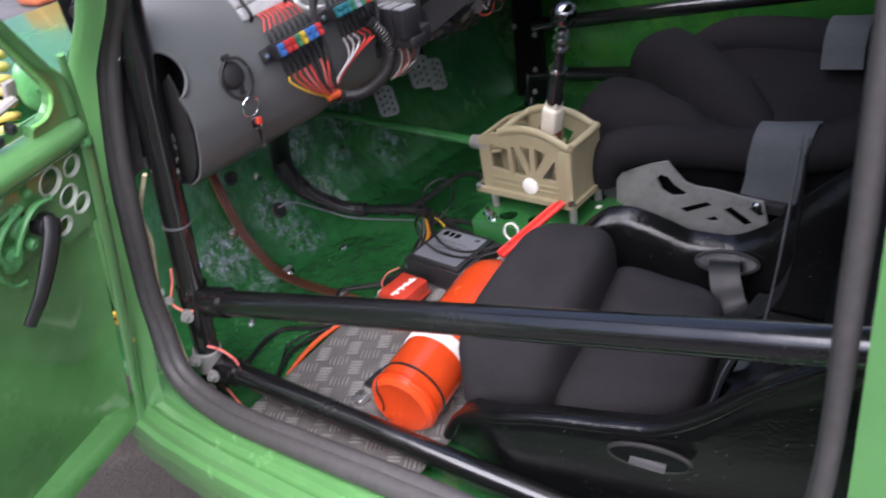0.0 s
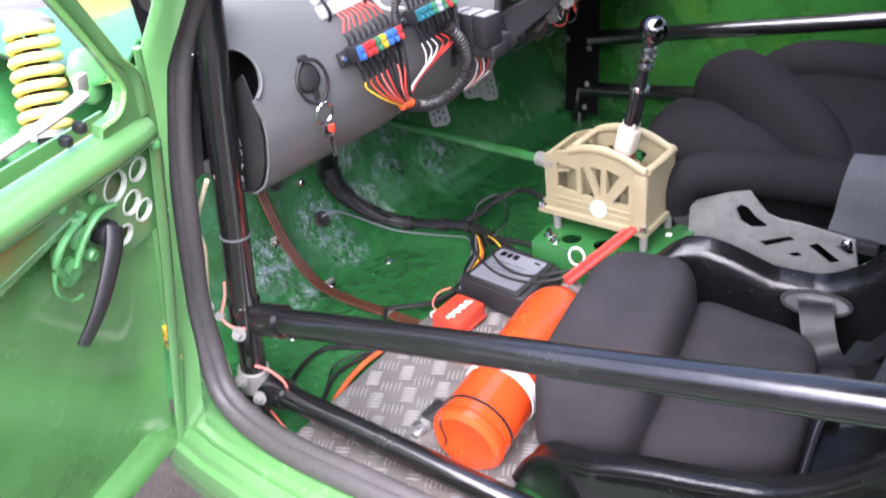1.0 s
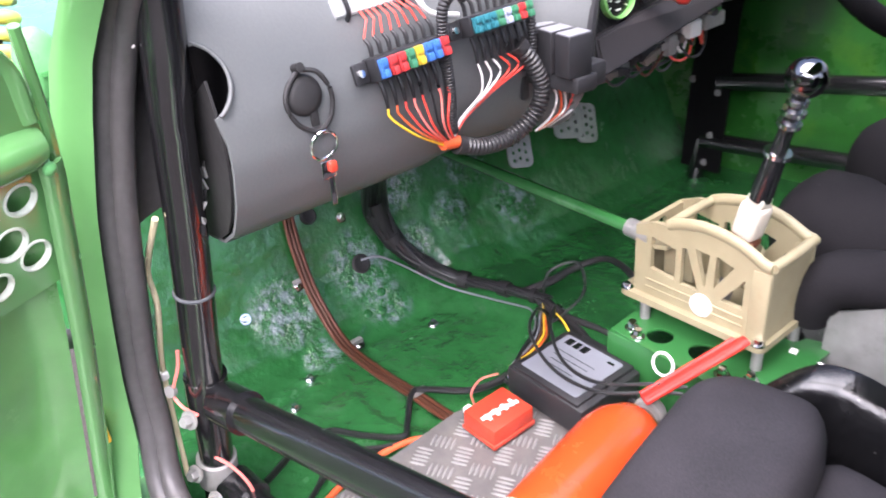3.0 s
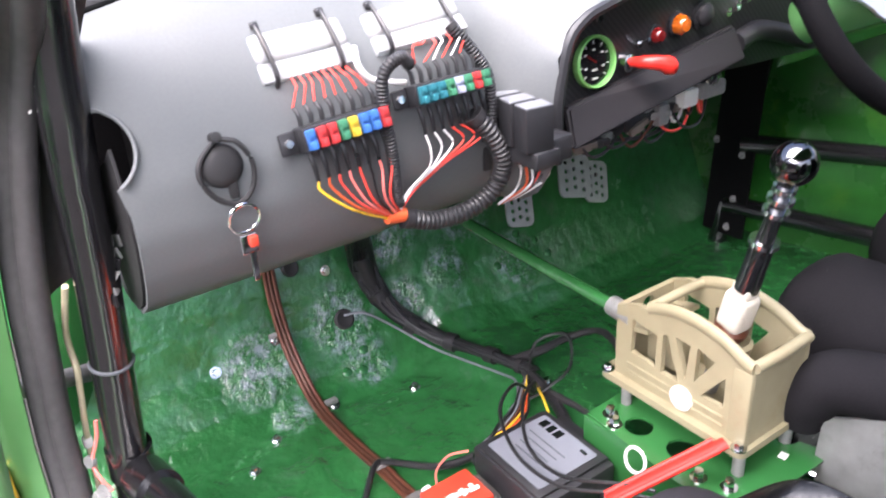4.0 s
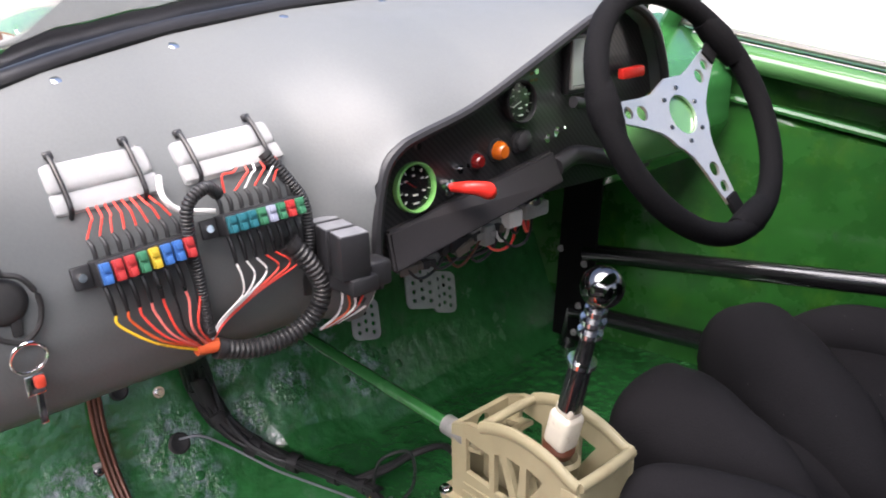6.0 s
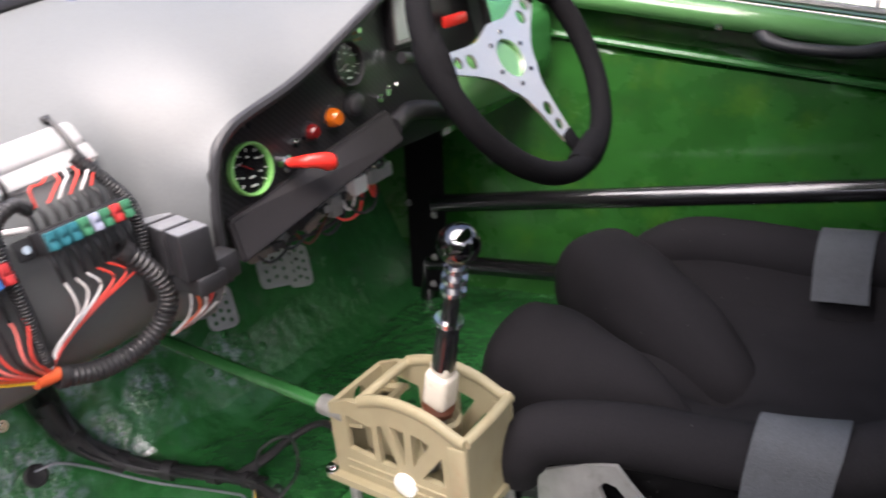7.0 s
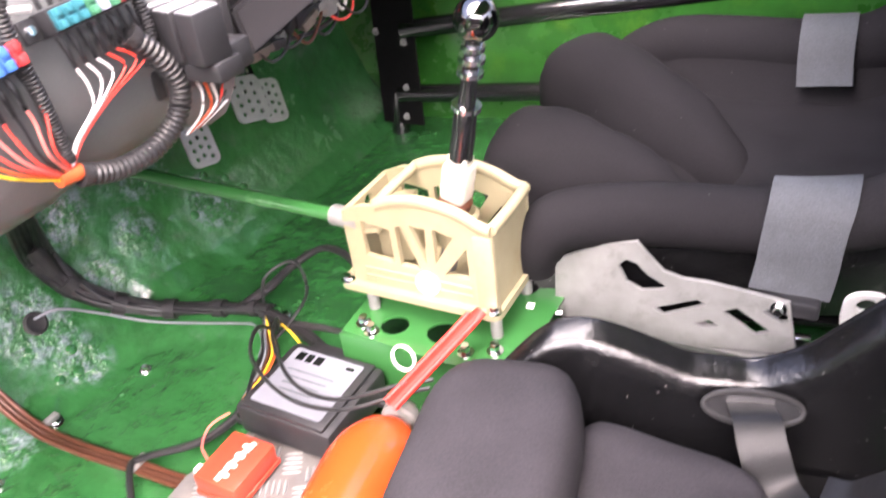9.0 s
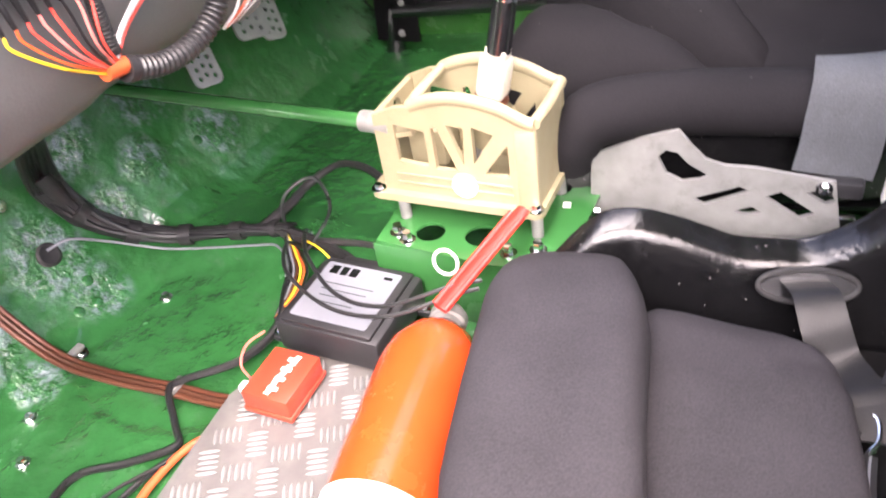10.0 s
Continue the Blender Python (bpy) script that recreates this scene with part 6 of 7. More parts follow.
PS = axes((0.62, 0.08, 0), RX, LX)
ps = thing("passenger_seat", (0.85, 0.12, 0.0), "black glossy bucket seat shell with charcoal cloth cushions", "seat")
crumple = lambda p, k, f: k * noise.noise(p * f) + 0.4 * k * noise.noise(p * f * 2.7 + Vector((3, 1, 5)))
sag = lambda p: p * (1 + crumple(p, 0.035, 16)) + Vector((0, 0, 0.006 * math.sin(9 * p.y + 2) * (p.z > 0)))
part("front_cushion", pillow((0.088, 0.208, 0.096), (0.086, -0.005, 0.13), PS, 0.5, shape=sag), "lit_cloth", ps, "plump charcoal cloth thigh cushion")
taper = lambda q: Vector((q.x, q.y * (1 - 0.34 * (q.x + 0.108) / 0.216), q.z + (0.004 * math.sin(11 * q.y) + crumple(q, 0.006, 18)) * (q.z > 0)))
part("base_cushion", pillow((0.108, 0.205, 0.062), (0.258, -0.005, 0.078), PS, 0.4, shape=taper), "lit_cloth", ps, "flat charcoal cloth seat cushion")
RIM_A = [0.0, 0.03, 0.06, 0.11, 0.158, 0.204, 0.27, 0.346, 0.40, 0.46, 0.56, 0.72]
RIM_FAR = [0.05, 0.10, 0.138, 0.182, 0.188, 0.175, 0.147, 0.144, 0.172, 0.238, 0.335, 0.5]
RIM_NEAR = [0.05, 0.105, 0.135, 0.164, 0.18, 0.19, 0.198, 0.211, 0.245, 0.305, 0.38, 0.56]


def shell_side(sign, rim):
    """A side of the tub: up the outside, over the rolled rim and down the inside."""
    def fn(u, v):
        a = 0.72 * u
        z = lerp(RIM_A, rim, a)
        out = 0.275 - 0.05 * (1 - step(0, 0.14, a))
        if v < 0.5:
            w = v * 2
            return PS @ Vector((a, sign * (out + 0.012 - 0.02 * (1 - w)), 0.01 + (z - 0.01) * w))
        w = (v - 0.5) * 2
        return PS @ Vector((a, sign * (out - 0.026 * (1 - math.exp(-14 * w)) - 0.034 * w), z + 0.004 * math.exp(-9 * w) - (z - 0.03) * w ** 1.5))
    return fn


for sign, rim in ((1, RIM_FAR), (-1, RIM_NEAR)):
    wing = part("shell_side", sheet(shell_side(sign, rim), 48, 24), "black_gloss", ps, "glossy black fibreglass side wing")
    part("rim", tube([PS @ Vector((0.72 * k / 30, sign * (0.281 - 0.05 * (1 - step(0, 0.14, 0.72 * k / 30))), lerp(RIM_A, rim, 0.72 * k / 30) - 0.004)) for k in range(31)], 0.0055 if sign > 0 else 0.0095, 10, 2), "black_gloss", ps)
part("shell_back", sheet(lambda u, v: PS @ Vector((0.52 + 0.05 * v + 0.3 * v * v, (u - 0.5) * 0.42, 0.04 + 0.75 * v)), 12, 16, 0.008), "black_gloss", ps)
part("back_cushion", pillow((0.035, 0.17, 0.3), (0.0, 0, 0.0), PS @ Matrix.Translation((0.62, 0, 0.42)) @ Matrix.Rotation(radians(18), 4, "Y"), 0.5), "fabric", ps)
part("shell_floor", sheet(lambda u, v: PS @ Vector((0.0 + 0.5 * u, (v - 0.5) * 0.42, 0.03 + 0.02 * math.sin(3 * u))), 6, 6, 0.006), "black_gloss", ps)
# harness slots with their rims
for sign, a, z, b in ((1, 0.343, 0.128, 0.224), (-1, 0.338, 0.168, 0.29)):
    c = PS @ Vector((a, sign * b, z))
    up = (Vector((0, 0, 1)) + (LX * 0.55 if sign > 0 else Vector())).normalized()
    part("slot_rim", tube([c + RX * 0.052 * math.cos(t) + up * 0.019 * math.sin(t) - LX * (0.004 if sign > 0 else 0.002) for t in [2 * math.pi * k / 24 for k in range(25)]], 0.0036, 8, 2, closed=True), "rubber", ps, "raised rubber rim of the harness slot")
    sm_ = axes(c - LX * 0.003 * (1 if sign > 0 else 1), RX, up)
    # black sheet in place of the opening, standing for the shade inside it
    part("slot_shade", moved(plate(circle(0, 0, 0.05, 24, 0.017), 0.002), sm_), "black", ps)

belt = thing("lap_belt", (0.98, 0.28, 0.08), "black webbing lap belt with a metal adjuster", "harness")
p = lambda a, b, z: PS @ Vector((a, b, z))
part("webbing", ribbon([p(0.338, 0.25, 0.115), p(0.341, 0.212, 0.137), p(0.345, 0.182, 0.147), p(0.352, 0.158, 0.128), p(0.364, 0.14, 0.098), p(0.378, 0.122, 0.09), p(0.389, 0.1, 0.094), p(0.392, 0.08, 0.086)], 0.05, RX + LX * 0.1), "black_strap", belt)
part("loop_end", ribbon([p(0.39, 0.094, 0.09), p(0.388, 0.07, 0.082), p(0.386, 0.052, 0.074)], 0.046, RX, 0.005), "black_strap", belt, "folded and stitched webbing end")
part("adjuster", box((0.056, 0.016, 0.014), (0, 0, 0), 0.004, Matrix.Translation(p(0.352, 0.05, 0.076)) @ Matrix.Rotation(radians(42), 4, "Z")), "plastic_grey", belt)
part("adjuster_bar", tube([p(0.38, 0.085, 0.084), p(0.394, 0.073, 0.084), p(0.392, 0.05, 0.08), p(0.38, 0.035, 0.076)], 0.003, 8, 4), "chrome", belt)
part("pull_tab", box((0.04, 0.008, 0.006), (0, 0, 0), 0.002, Matrix.Translation(p(0.347, 0.028, 0.074)) @ Matrix.Rotation(radians(38), 4, "Z")), "red_bright", belt, "red release tab")
part("tail", ribbon([p(0.374, 0.04, 0.07), p(0.366, 0.0, 0.066), p(0.36, -0.06, 0.062), p(0.354, -0.14, 0.06)], 0.034, RX, 0.003), "black_strap", belt)
for d in (0.0, 0.022):
    part("stitching", tube([p(0.362 + d, 0.038, 0.073), p(0.354 + d, 0.0, 0.069), p(0.349 + d, -0.06, 0.065), p(0.344 + d, -0.13, 0.063)], 0.0014, 5, 4), "label", belt, "pale stitched edge")
belt2 = thing("lap_belt", (0.95, -0.22, 0.1), "black webbing lap belt passing through the near slot of the seat", "harness")
part("webbing", ribbon([p(0.37, -0.16, 0.075), p(0.35, -0.23, 0.12), p(0.34, -0.28, 0.165), p(0.338, -0.294, 0.166), p(0.337, -0.302, 0.158)], 0.046, RX), "black_strap", belt2)
belt3 = thing("shoulder_belt", (1.0, 0.15, 0.15), "black webbing shoulder belts lying in the seat", "harness")
part("webbing", ribbon([p(0.4, 0.1, 0.135), p(0.43, 0.08, 0.16), p(0.46, 0.05, 0.25), p(0.47, 0.04, 0.45)], 0.05, LX), "black_strap", belt3)
part("webbing", ribbon([p(0.41, -0.05, 0.15), p(0.43, -0.07, 0.19), p(0.45, -0.06, 0.3), p(0.47, -0.05, 0.5)], 0.05, LX), "strap", belt3, "grey webbing strap")

# driver's seat
DS = axes((0.486, 0.782, 0), RX, LX)
ds = thing("driver_seat", (0.85, 0.86, 0.0), "charcoal cloth rally bucket seat with padded side bolsters", "seat")


def tilt(half, k, narrow, lean=0.0):
    """Lean a lobe down to the rear and let its tail sink, narrow and shift sideways."""
    def bend(q):
        f = min(max((q.x + half) / (2 * half), 0.0), 1.0)
        g = f ** 1.4
        soft = crumple(q, 0.004, 13)
        return Vector((q.x, q.y * (1 - narrow * g) + lean * g + soft, q.z * (1 - 0.4 * g) + k * q.x + soft))
    return bend


lobe = lambda x, y, z, turn: Matrix.Translation((x, y, z)) @ Matrix.Rotation(radians(turn), 4, "Z")
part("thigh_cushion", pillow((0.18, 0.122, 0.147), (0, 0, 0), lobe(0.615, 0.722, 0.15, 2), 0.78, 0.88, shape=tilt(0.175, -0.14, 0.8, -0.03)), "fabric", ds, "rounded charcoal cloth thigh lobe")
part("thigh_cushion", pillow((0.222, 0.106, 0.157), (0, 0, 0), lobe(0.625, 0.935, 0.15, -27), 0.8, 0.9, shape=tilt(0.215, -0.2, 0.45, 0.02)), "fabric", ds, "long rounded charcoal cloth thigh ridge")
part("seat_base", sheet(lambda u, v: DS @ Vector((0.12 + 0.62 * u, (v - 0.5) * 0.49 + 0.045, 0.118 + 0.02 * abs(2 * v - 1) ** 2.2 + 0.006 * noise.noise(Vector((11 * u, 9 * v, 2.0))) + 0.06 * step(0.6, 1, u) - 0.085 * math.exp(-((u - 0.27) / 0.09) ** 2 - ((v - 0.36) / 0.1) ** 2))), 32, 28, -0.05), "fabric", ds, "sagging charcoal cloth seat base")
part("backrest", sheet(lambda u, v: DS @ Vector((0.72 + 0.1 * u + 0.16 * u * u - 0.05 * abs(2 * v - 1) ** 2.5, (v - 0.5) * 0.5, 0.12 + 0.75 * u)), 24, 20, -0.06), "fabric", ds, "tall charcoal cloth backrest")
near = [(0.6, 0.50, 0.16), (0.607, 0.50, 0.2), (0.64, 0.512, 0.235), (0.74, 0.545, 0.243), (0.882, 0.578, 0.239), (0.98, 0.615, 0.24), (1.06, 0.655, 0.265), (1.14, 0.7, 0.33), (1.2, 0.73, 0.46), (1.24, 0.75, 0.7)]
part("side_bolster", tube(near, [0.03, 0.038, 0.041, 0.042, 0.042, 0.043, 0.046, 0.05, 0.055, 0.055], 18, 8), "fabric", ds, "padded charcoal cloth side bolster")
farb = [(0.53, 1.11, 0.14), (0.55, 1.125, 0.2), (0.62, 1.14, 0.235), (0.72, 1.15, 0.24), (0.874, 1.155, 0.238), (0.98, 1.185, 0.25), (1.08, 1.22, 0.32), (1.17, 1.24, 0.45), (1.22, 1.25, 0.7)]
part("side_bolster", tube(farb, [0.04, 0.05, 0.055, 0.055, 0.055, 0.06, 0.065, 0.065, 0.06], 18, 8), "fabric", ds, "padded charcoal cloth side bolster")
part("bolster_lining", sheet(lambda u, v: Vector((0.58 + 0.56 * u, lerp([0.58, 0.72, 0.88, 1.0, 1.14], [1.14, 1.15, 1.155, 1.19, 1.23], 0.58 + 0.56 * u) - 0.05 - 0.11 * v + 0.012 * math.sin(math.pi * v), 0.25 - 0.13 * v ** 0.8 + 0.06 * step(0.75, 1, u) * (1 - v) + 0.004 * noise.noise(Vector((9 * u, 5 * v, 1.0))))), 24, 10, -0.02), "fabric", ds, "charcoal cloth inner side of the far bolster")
part("shell_side", sheet(lambda u, v: Vector((0.58 + 0.62 * u, 0.505 + 0.2 * u - 0.012 * math.sin(math.pi * v), 0.07 + (0.16 + 0.35 * step(0.65, 1, u)) * v)), 16, 8, 0.006), "black_gloss", ds, "black fibreglass seat shell side")
part("shell_front", sheet(lambda u, v: DS @ Vector((0.02 + 0.02 * v, (u - 0.5) * 0.44, 0.03 + 0.12 * v)), 8, 4, 0.006), "black_gloss", ds)
part("shell_base", sheet(lambda u, v: DS @ Vector((0.0 + 0.6 * u, (v - 0.5) * 0.5, 0.06)), 4, 4, 0.006), "black_gloss", ds)

mount = thing("seat_mount", (0.78, 0.5, 0.05), "dull aluminium seat mount plate with cut-outs", "seat mount")
shape = [(0.63, 0.087), (0.806, 0.083), (0.941, 0.107), (0.926, 0.182), (0.88, 0.186), (0.833, 0.19), (0.80, 0.189), (0.777, 0.195), (0.76, 0.212), (0.743, 0.233), (0.70, 0.22), (0.633, 0.184)]
cuts = [[(0.719, 0.192), (0.729, 0.203), (0.743, 0.201), (0.757, 0.186), (0.783, 0.172), (0.772, 0.165), (0.75, 0.159), (0.73, 0.168)], [(0.764, 0.134), (0.82, 0.161), (0.833, 0.156), (0.779, 0.127)],
        [(0.815, 0.122), (0.837, 0.133), (0.849, 0.126), (0.83, 0.119)], [(0.85, 0.15), (0.868, 0.16), (0.91, 0.134), (0.892, 0.124)], [(0.896, 0.163), (0.921, 0.172), (0.929, 0.155), (0.918, 0.15)]]
mplate = part("plate", plate(shape, 0.006, Matrix(((1, 0, 0, 0), (0, 0, -1, 0.5), (0, 1, 0, 0), (0, 0, 0, 1))), cuts), "alu_dull", mount, smooth=False)
part("foot", box((0.3, 0.05, 0.006), (0.785, 0.52, 0.085), 0.002), "alu_dull", mount)
part("rail", box((0.36, 0.035, 0.05), (0.8, 0.53, 0.055), 0.004), "alu_dull", mount)
part("bolt", bolt((0.915, 0.494, 0.172), (0, -1, 0.1), 0.006, 0.012), "chrome", mplate)
part("stud", tube([(0.604, 0.462, 0.113), (0.65, 0.47, 0.113)], 0.007, 12), "chrome", mount, "bright threaded stud")
part("stud_nut", tube([(0.602, 0.461, 0.113), (0.612, 0.463, 0.113)], 0.0115, 6), "white", mount)

strap = thing("crotch_strap", (0.93, 0.59, 0.2), "grey webbing strap wrapped over the seat bolster", "harness", "bolster straps")
part("webbing", ribbon([(0.93, 0.65, 0.235), (0.93, 0.628, 0.277), (0.93, 0.598, 0.288), (0.93, 0.565, 0.275), (0.927, 0.548, 0.24), (0.925, 0.54, 0.2), (0.921, 0.53, 0.168)], 0.096, (0.95, 0.31, 0.0), 0.003), "strap", strap)
part("buckle", box((0.075, 0.02, 0.022), (0.921, 0.522, 0.158), 0.004, None), "plastic", strap, "black plastic buckle")
part("buckle_tongue", box((0.02, 0.014, 0.02), (0.945, 0.503, 0.12), 0.003), "chrome", strap)
strap2 = thing("crotch_strap", (0.87, 1.12, 0.2), "grey webbing strap wrapped over the far seat bolster", "harness", "bolster straps")
part("webbing", ribbon([(0.885, 1.215, 0.26), (0.885, 1.19, 0.288), (0.885, 1.157, 0.3), (0.887, 1.115, 0.289), (0.889, 1.09, 0.262), (0.892, 1.074, 0.235), (0.895, 1.06, 0.213)], 0.086, (0.97, 0.2, 0.0), 0.003), "strap", strap2)
part("tab", lathe([(0, 0.003), (0.009, 0.003), (0.009, 0)], 14, along((0.945, 1.09, 0.17), (0.95, 0.9, 0.3))), "white", strap2, "small white tab")
latch = thing("harness_buckle", (1.0, 0.56, 0.12), "chrome and white harness end fitting beside the seat", "buckle")
part("plate", moved(plate(rounded(0.05, 0.07, 0.02), 0.006, None, [circle(0, 0.015, 0.012)]), axes((1.005, 0.548, 0.15), (1, 0.2, 0), (0, -0.2, 1))), "white", latch, smooth=False)
part("bolt", bolt((0.995, 0.536, 0.125), (0, -1, 0.3), 0.009, 0.014), "chrome", latch)

# ---- the open passenger door ----
P0, P1 = Vector((0.188, -0.368, 0.072)), Vector((0.371, -0.381, 0.631))
DM = axes(P0, (0.342, -0.94, 0), P1 - P0) @ Matrix.Diagonal((1, 1, -1, 1))
door = thing("passenger_door", P0, "bright green passenger door standing open with its inner skin bare", "car door")
D = lambda u, v, w=0.0: DM @ Vector((u, v, w))
edge_u = lambda v: lerp([0, 0.08, 0.35, 0.54, 0.6, 0.68], [0.01, 0.012, 0.018, 0.027, 0.034, 0.05], v)
W0 = -0.024
at_face = DM @ Matrix.Translation((0, 0, W0 - 0.004))
part("inner_skin", sheet(lambda a, b: D(edge_u(0.56 * b) + 0.018 + (0.93 - edge_u(0.56 * b)) * a, 0.03 + 0.53 * b, -0.05 + 0.018 * (1 - step(0, 0.04, a)) + 0.006 * math.sin(7 * a) * math.sin(5 * b)), 40, 20, 0.004), "green_worn", door, "scuffed green inner door skin")
part("hinge_flange", sheet(lambda a, b: D(edge_u(0.56 * b) + 0.02 * a, 0.56 * b, W0 + 0.003 + 0.004 * math.sin(math.pi * a)), 8, 30, 0.004), "green_bright", door)
part("flange_edge", tube([D(edge_u(0.68 * k / 20), 0.68 * k / 20, W0) for k in range(21)], 0.005, 8, 2), "green_bright", door)
part("bottom_flange", sheet(lambda a, b: D(0.012 + 0.93 * a, -0.008 + 0.05 * b, W0 - 0.028 * b ** 2), 20, 6, 0.004), "green_worn", door)
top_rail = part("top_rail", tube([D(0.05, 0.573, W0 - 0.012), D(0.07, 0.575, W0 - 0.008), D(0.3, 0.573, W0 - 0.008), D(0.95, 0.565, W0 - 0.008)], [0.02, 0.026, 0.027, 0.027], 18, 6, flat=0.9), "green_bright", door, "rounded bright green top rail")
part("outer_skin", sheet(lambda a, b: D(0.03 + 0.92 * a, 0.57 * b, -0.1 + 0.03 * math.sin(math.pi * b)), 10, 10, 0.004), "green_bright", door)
corner = [(0.12, 0.6), (0.119, 0.613), (0.1, 0.614), (0.09, 0.618), (0.083, 0.626), (0.08, 0.637), (0.082, 0.65), (0.116, 0.7), (0.174, 0.777), (0.38, 1.05), (0.36, 1.06), (0.157, 0.789), (0.134, 0.758), (0.084, 0.69), (0.062, 0.662), (0.048, 0.62), (0.036, 0.575)]
part("window_frame", plate(corner, 0.014, DM @ Matrix.Translation((0, 0, W0 - 0.012))), "green_bright", door, "bright green window frame", smooth=False)
part("frame_ridge", tube([D(0.05, 0.6, W0 + 0.001), D(0.064, 0.655, W0 + 0.002), D(0.1, 0.693, W0 + 0.002), D(0.146, 0.757, W0 + 0.002), D(0.37, 1.05, W0 + 0.002)], 0.008, 10, 6, flat=0.6), "green_bright", door)
part("corner_lip", tube([D(u, v, W0 + 0.002) for u, v in corner[1:10]], 0.003, 8, 3), "green_lime", door, "pale worn edge of the window corner")
part("crease", tube([D(0.168, 0.53, W0 - 0.002), D(0.285, 0.509, W0 - 0.004), D(0.9, 0.4, W0 - 0.006)], 0.005, 8, 4), "green_bright", door)
HOLES = ((0.107, 0.53, 0.019), (0.066, 0.532, 0.0145), (0.081, 0.493, 0.0155), (0.06, 0.47, 0.0145), (0.098, 0.456, 0.013))
panel = part("upper_panel", plate([(0.03, 0.43), (0.1, 0.425), (0.165, 0.522), (0.285, 0.5), (0.9, 0.39), (0.9, 0.555), (0.03, 0.555)], 0.004, at_face, [circle(u, v, r, 20) for u, v, r in HOLES]), "green_bright", door, smooth=False)
for u, v, r in HOLES:
    part("hole_lip", join(*[tube([D(u + r * math.cos(t), v + r * math.sin(t), W0 + w) for t in [2 * math.pi * k / 24 for k in range(25)]], 0.0016, 6, 1, closed=True) for w in (0.0, -0.002, -0.004)]), "pale_lip", panel, "pale bare edge of a round hole")
for u, v in ((0.045, 0.559), (0.203, 0.561), (0.39, 0.555), (0.025, 0.45), (0.15, 0.54), (0.02, 0.33)):
    part("screw", lathe([(0.0065, 0), (0.006, 0.003), (0.003, 0.005), (0, 0.005)], 12, DM @ Matrix.Translation((u, v, W0 + (0.012 if v > 0.55 else 0.003)))), "pale_green", top_rail if v > 0.55 else panel, "painted screw head")
channel = part("perspex_edge", tube([D(0.116, 0.644, -0.045), D(0.16, 0.637, -0.045), D(0.26, 0.629, -0.045), D(0.9, 0.58, -0.045)], 0.0095, 10, 5, flat=0.6), "scuffed", door, "pale window channel")
part("channel_bracket", box((0.018, 0.022, 0.008), (0.112, 0.654, -0.05), 0.003, DM), "scuffed", channel)
for u, v in ((0.16, 0.612), (0.138, 0.618)):
    part("channel_clip", box((0.012, 0.013, 0.014), (u, v, -0.035), 0.004, DM), "plastic", channel, "small black clip")
for u in (0.2, 0.32, 0.45):
    part("rivet", lathe([(0.004, 0), (0.003, 0.003), (0, 0.004)], 8, DM @ Matrix.Translation((u, 0.634 - 0.076 * (u - 0.2), -0.037))), "white", channel)
wp_ = part("window_pane", sheet(lambda a, b: D(0.1 + 0.8 * a, 0.625 + (0.03 + 0.39 * step(0, 0.42, a)) * b, -0.052), 12, 6), "screen_glass", door, "clear polycarbonate pane")
wp_.visible_shadow = False
hd = thing("door_lever", D(0.135, 0.49, -0.02), "black door release lever pointing down", "door lever")
part("boss", lathe([(0.016, -0.03), (0.016, 0.006), (0.012, 0.01), (0, 0.01)], 18, DM @ Matrix.Translation((0.135, 0.484, -0.02))), "plastic", hd)
part("arm", tube([D(0.13, 0.492, -0.012), D(0.148, 0.47, -0.002), D(0.185, 0.42, 0.004), D(0.214, 0.382, 0.0)], [0.015, 0.014, 0.012, 0.010], 12, 6, flat=0.6, up=tuple(DM.to_3x3() @ Vector((0, 0, 1)))), "plastic", hd)
lk = thing("door_latch", D(0.19, 0.5, -0.035), "green overpainted latch mechanism inside the door", "latch")
part("back_plate", plate(rounded(0.062, 0.07, 0.022, 5, 0.176, 0.478), 0.004, DM @ Matrix.Translation((0, 0, -0.034))), "green_worn", lk, smooth=False)
for u, v, r, h in ((0.172, 0.5, 0.016, 0.012), (0.19, 0.462, 0.018, 0.01), (0.16, 0.468, 0.009, 0.014), (0.176, 0.525, 0.008, 0.012)):
    part("pivot", lathe([(r, 0), (r, h * 0.6), (r * 0.7, h), (r * 0.3, h), (0, h * 0.8)], 16, DM @ Matrix.Translation((u, v, -0.03))), "pale_green", lk, "painted-over pivot")
part("link_arm", tube([D(0.12, 0.515, -0.018), D(0.15, 0.52, -0.016), D(0.172, 0.5, -0.018), D(0.188, 0.47, -0.02)], 0.006, 8, 4, flat=0.7), "pale_green", lk)
part("link_arm", tube([D(0.165, 0.528, -0.02), D(0.2, 0.515, -0.018), D(0.215, 0.49, -0.02), D(0.2, 0.46, -0.022)], 0.0045, 8, 4), "pale_green", lk)
part("rod", tube([D(0.215, 0.48, -0.024), D(0.218, 0.455, -0.022), D(0.2, 0.428, -0.022), D(0.18, 0.42, -0.024)], 0.0026, 8), "pale_green", lk)
paper = thing("white_sheet", D(0.4, 0.25, -0.03), "plain white sheet stuck to the inner door", "sheet")
part("sheet", plate([(0.318, 0.377), (0.335, 0.44), (0.68, 0.4), (0.68, 0.15), (0.42, 0.22), (0.36, 0.335)], 0.002, DM @ Matrix.Translation((0, 0, -0.038))), "white", paper, smooth=False)

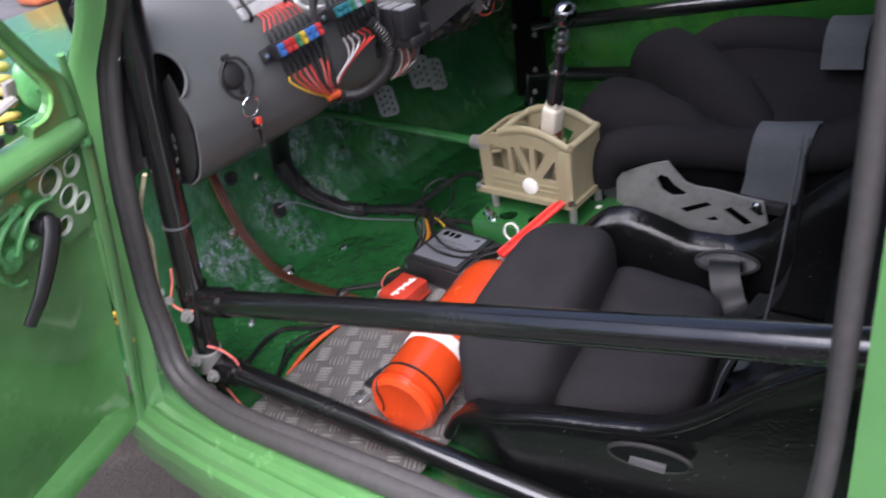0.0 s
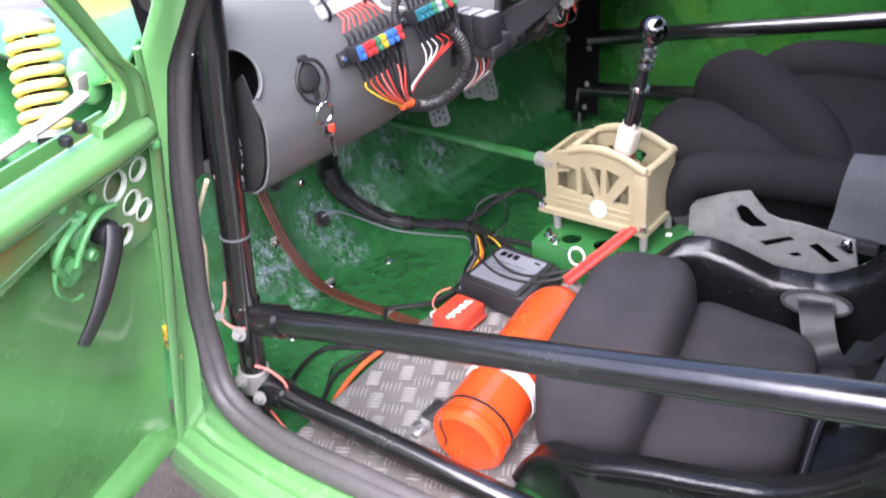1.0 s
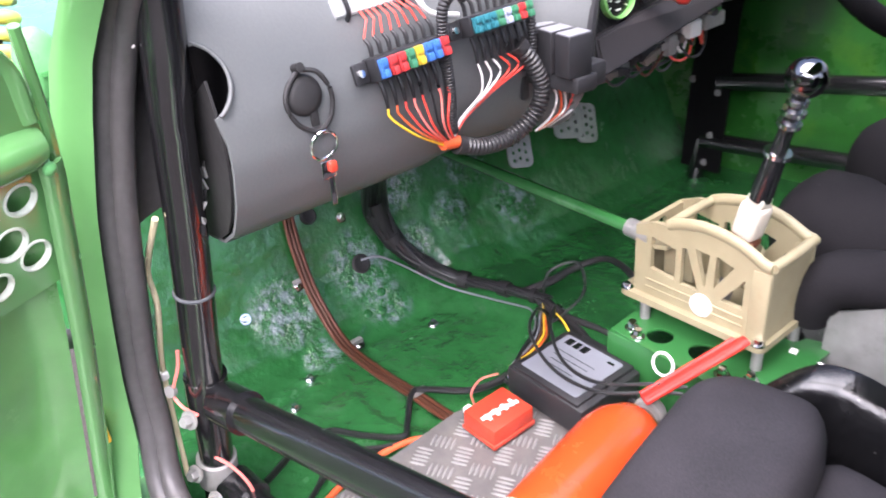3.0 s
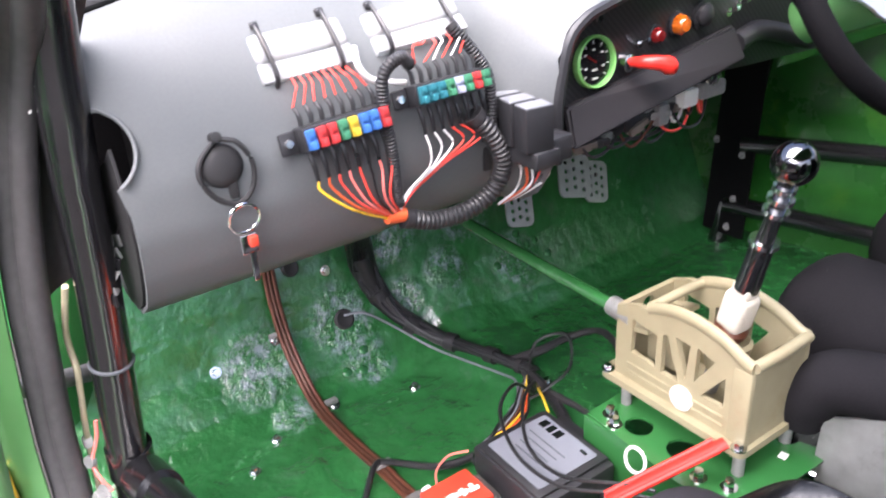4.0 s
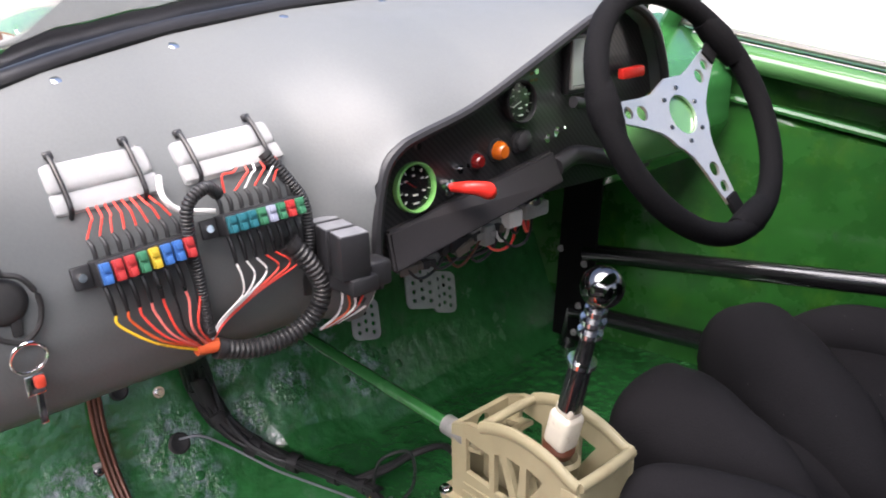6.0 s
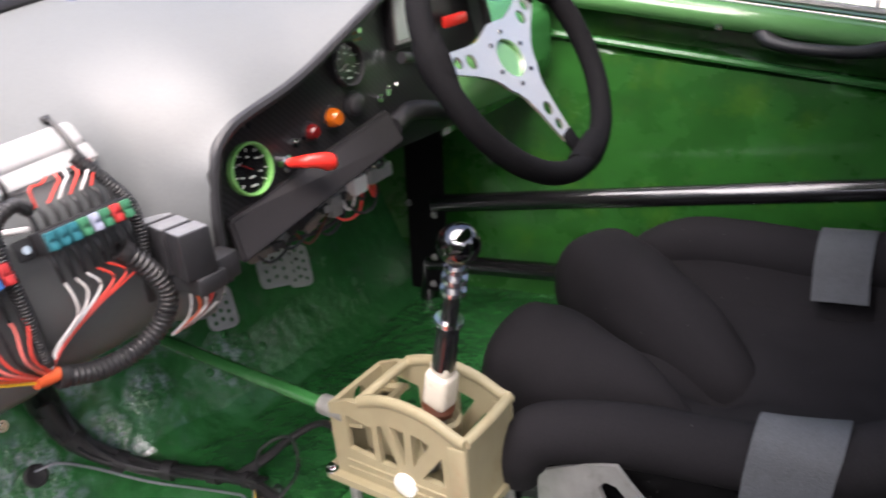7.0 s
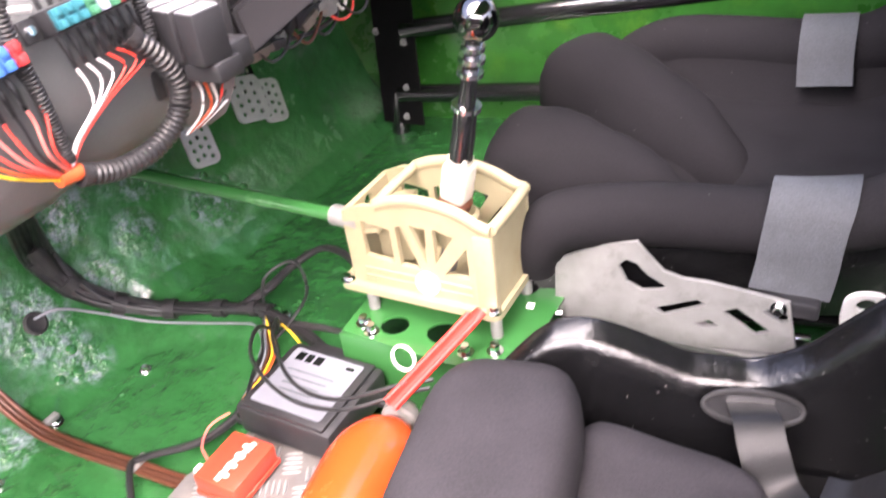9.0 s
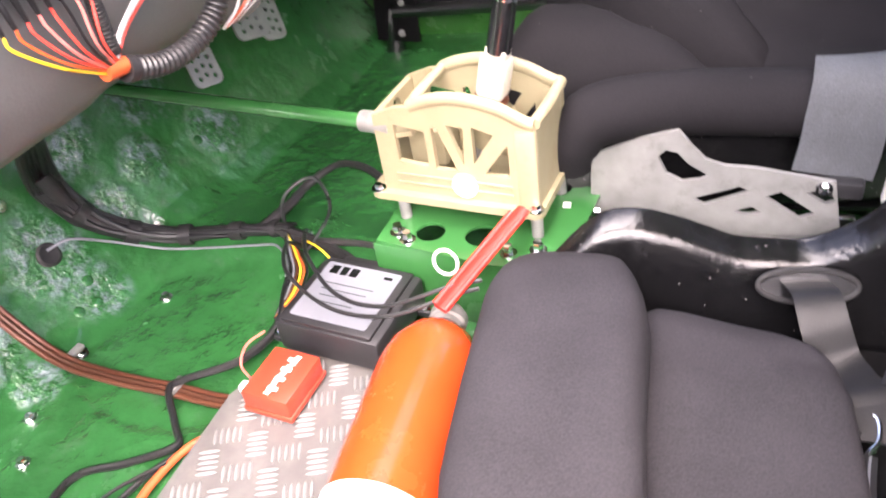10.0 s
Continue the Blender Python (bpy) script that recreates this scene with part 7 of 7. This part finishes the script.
# ---- outside: front suspension leg, yard wall ----
SC, ST = Vector((-0.01, -0.336, 0.555)), Vector((-0.05, -0.289, 0.69))
strut = thing("coil_spring", SC, "pale yellow coil spring on a damper leg", "coil spring")
turns = 7.5
ax = along(SC, ST)
LS = (ST - SC).length
part("coil", moved(tube([(0.031 * math.cos(a), 0.031 * math.sin(a), LS * k / 136) for k, a in [(k, 2 * math.pi * turns * k / 136) for k in range(137)]], 0.0074, 10, smooth=False), ax), "yellow", strut)
part("damper", moved(lathe([(0, -0.28), (0.017, -0.28), (0.017, LS * 0.8), (0.009, LS * 0.8), (0.009, LS), (0, LS)], 18), ax), "rubber", strut)
part("cap", moved(lathe([(0, LS), (0.034, LS), (0.034, LS + 0.014), (0.022, LS + 0.024), (0, LS + 0.024)], 20), ax), "alu_dull", strut)
part("spring_seat", moved(lathe([(0, -0.01), (0.034, -0.01), (0.036, 0.0), (0, 0.0)], 20), ax), "alu_dull", strut)
part("lower_arm", tube([ax @ Vector((0, 0, -0.27)), (-0.06, -0.3, 0.22), (-0.14, -0.2, 0.16)], 0.014, 10, 5), "engine_grey", strut, "dirty grey suspension arm")
part("knuckle", moved(box((0.05, 0.05, 0.09), (0, 0, -0.2), 0.012), ax), "engine_grey", strut)
arch = solid("inner_wing", sheet(lambda u, v: (-0.95 - 0.35 * v, -0.25 + 0.6 * u, -0.1 + 0.8 * v + 0.1 * u), 6, 6, 0.004), "engine_grey", "dirty grey inner wing behind the suspension", "car body", "structure")
disc = thing("mirror_shell", (-0.1, -0.28, 0.56), "pale green wing mirror shell outside the door window", "wing mirror")
part("shell", pillow((0.014, 0.026, 0.042), (0, 0, 0), Matrix.Translation((0.05, -0.276, 0.628)), 0.9), "pale_green", disc)
wall = thing("yard_wall", (0.0, 4.6, -0.34), "pale rendered yard building behind the car", "building")
part("wall", box((16, 0.3, 2.1), (0, 4.6, 0.71)), "wall", wall)
part("window", box((1.6, 0.05, 1.0), (-3.2, 4.44, 1.4), 0.02), "engine_grey", wall, "dark window")
part("window", box((1.6, 0.05, 1.0), (2.4, 4.44, 1.4), 0.02), "engine_grey", wall, "dark window")
wall2 = thing("yard_wall", (-8, 0.0, -0.34), "pale rendered wall in front of the car", "wall")
part("wall", box((0.3, 14, 2.2), (-8, 0, 0.7)), "wall", wall2)
# unseen wall, added to keep low skylight out of the open door
sky_blocker = thing("yard_wall", (0.0, -6.0, -0.34), "unseen dark wall added to block low sky light on the passenger side", "building")
part("wall", box((14, 0.3, 3.1), (0, -6.0, 1.21)), "blocker_dark", sky_blocker)
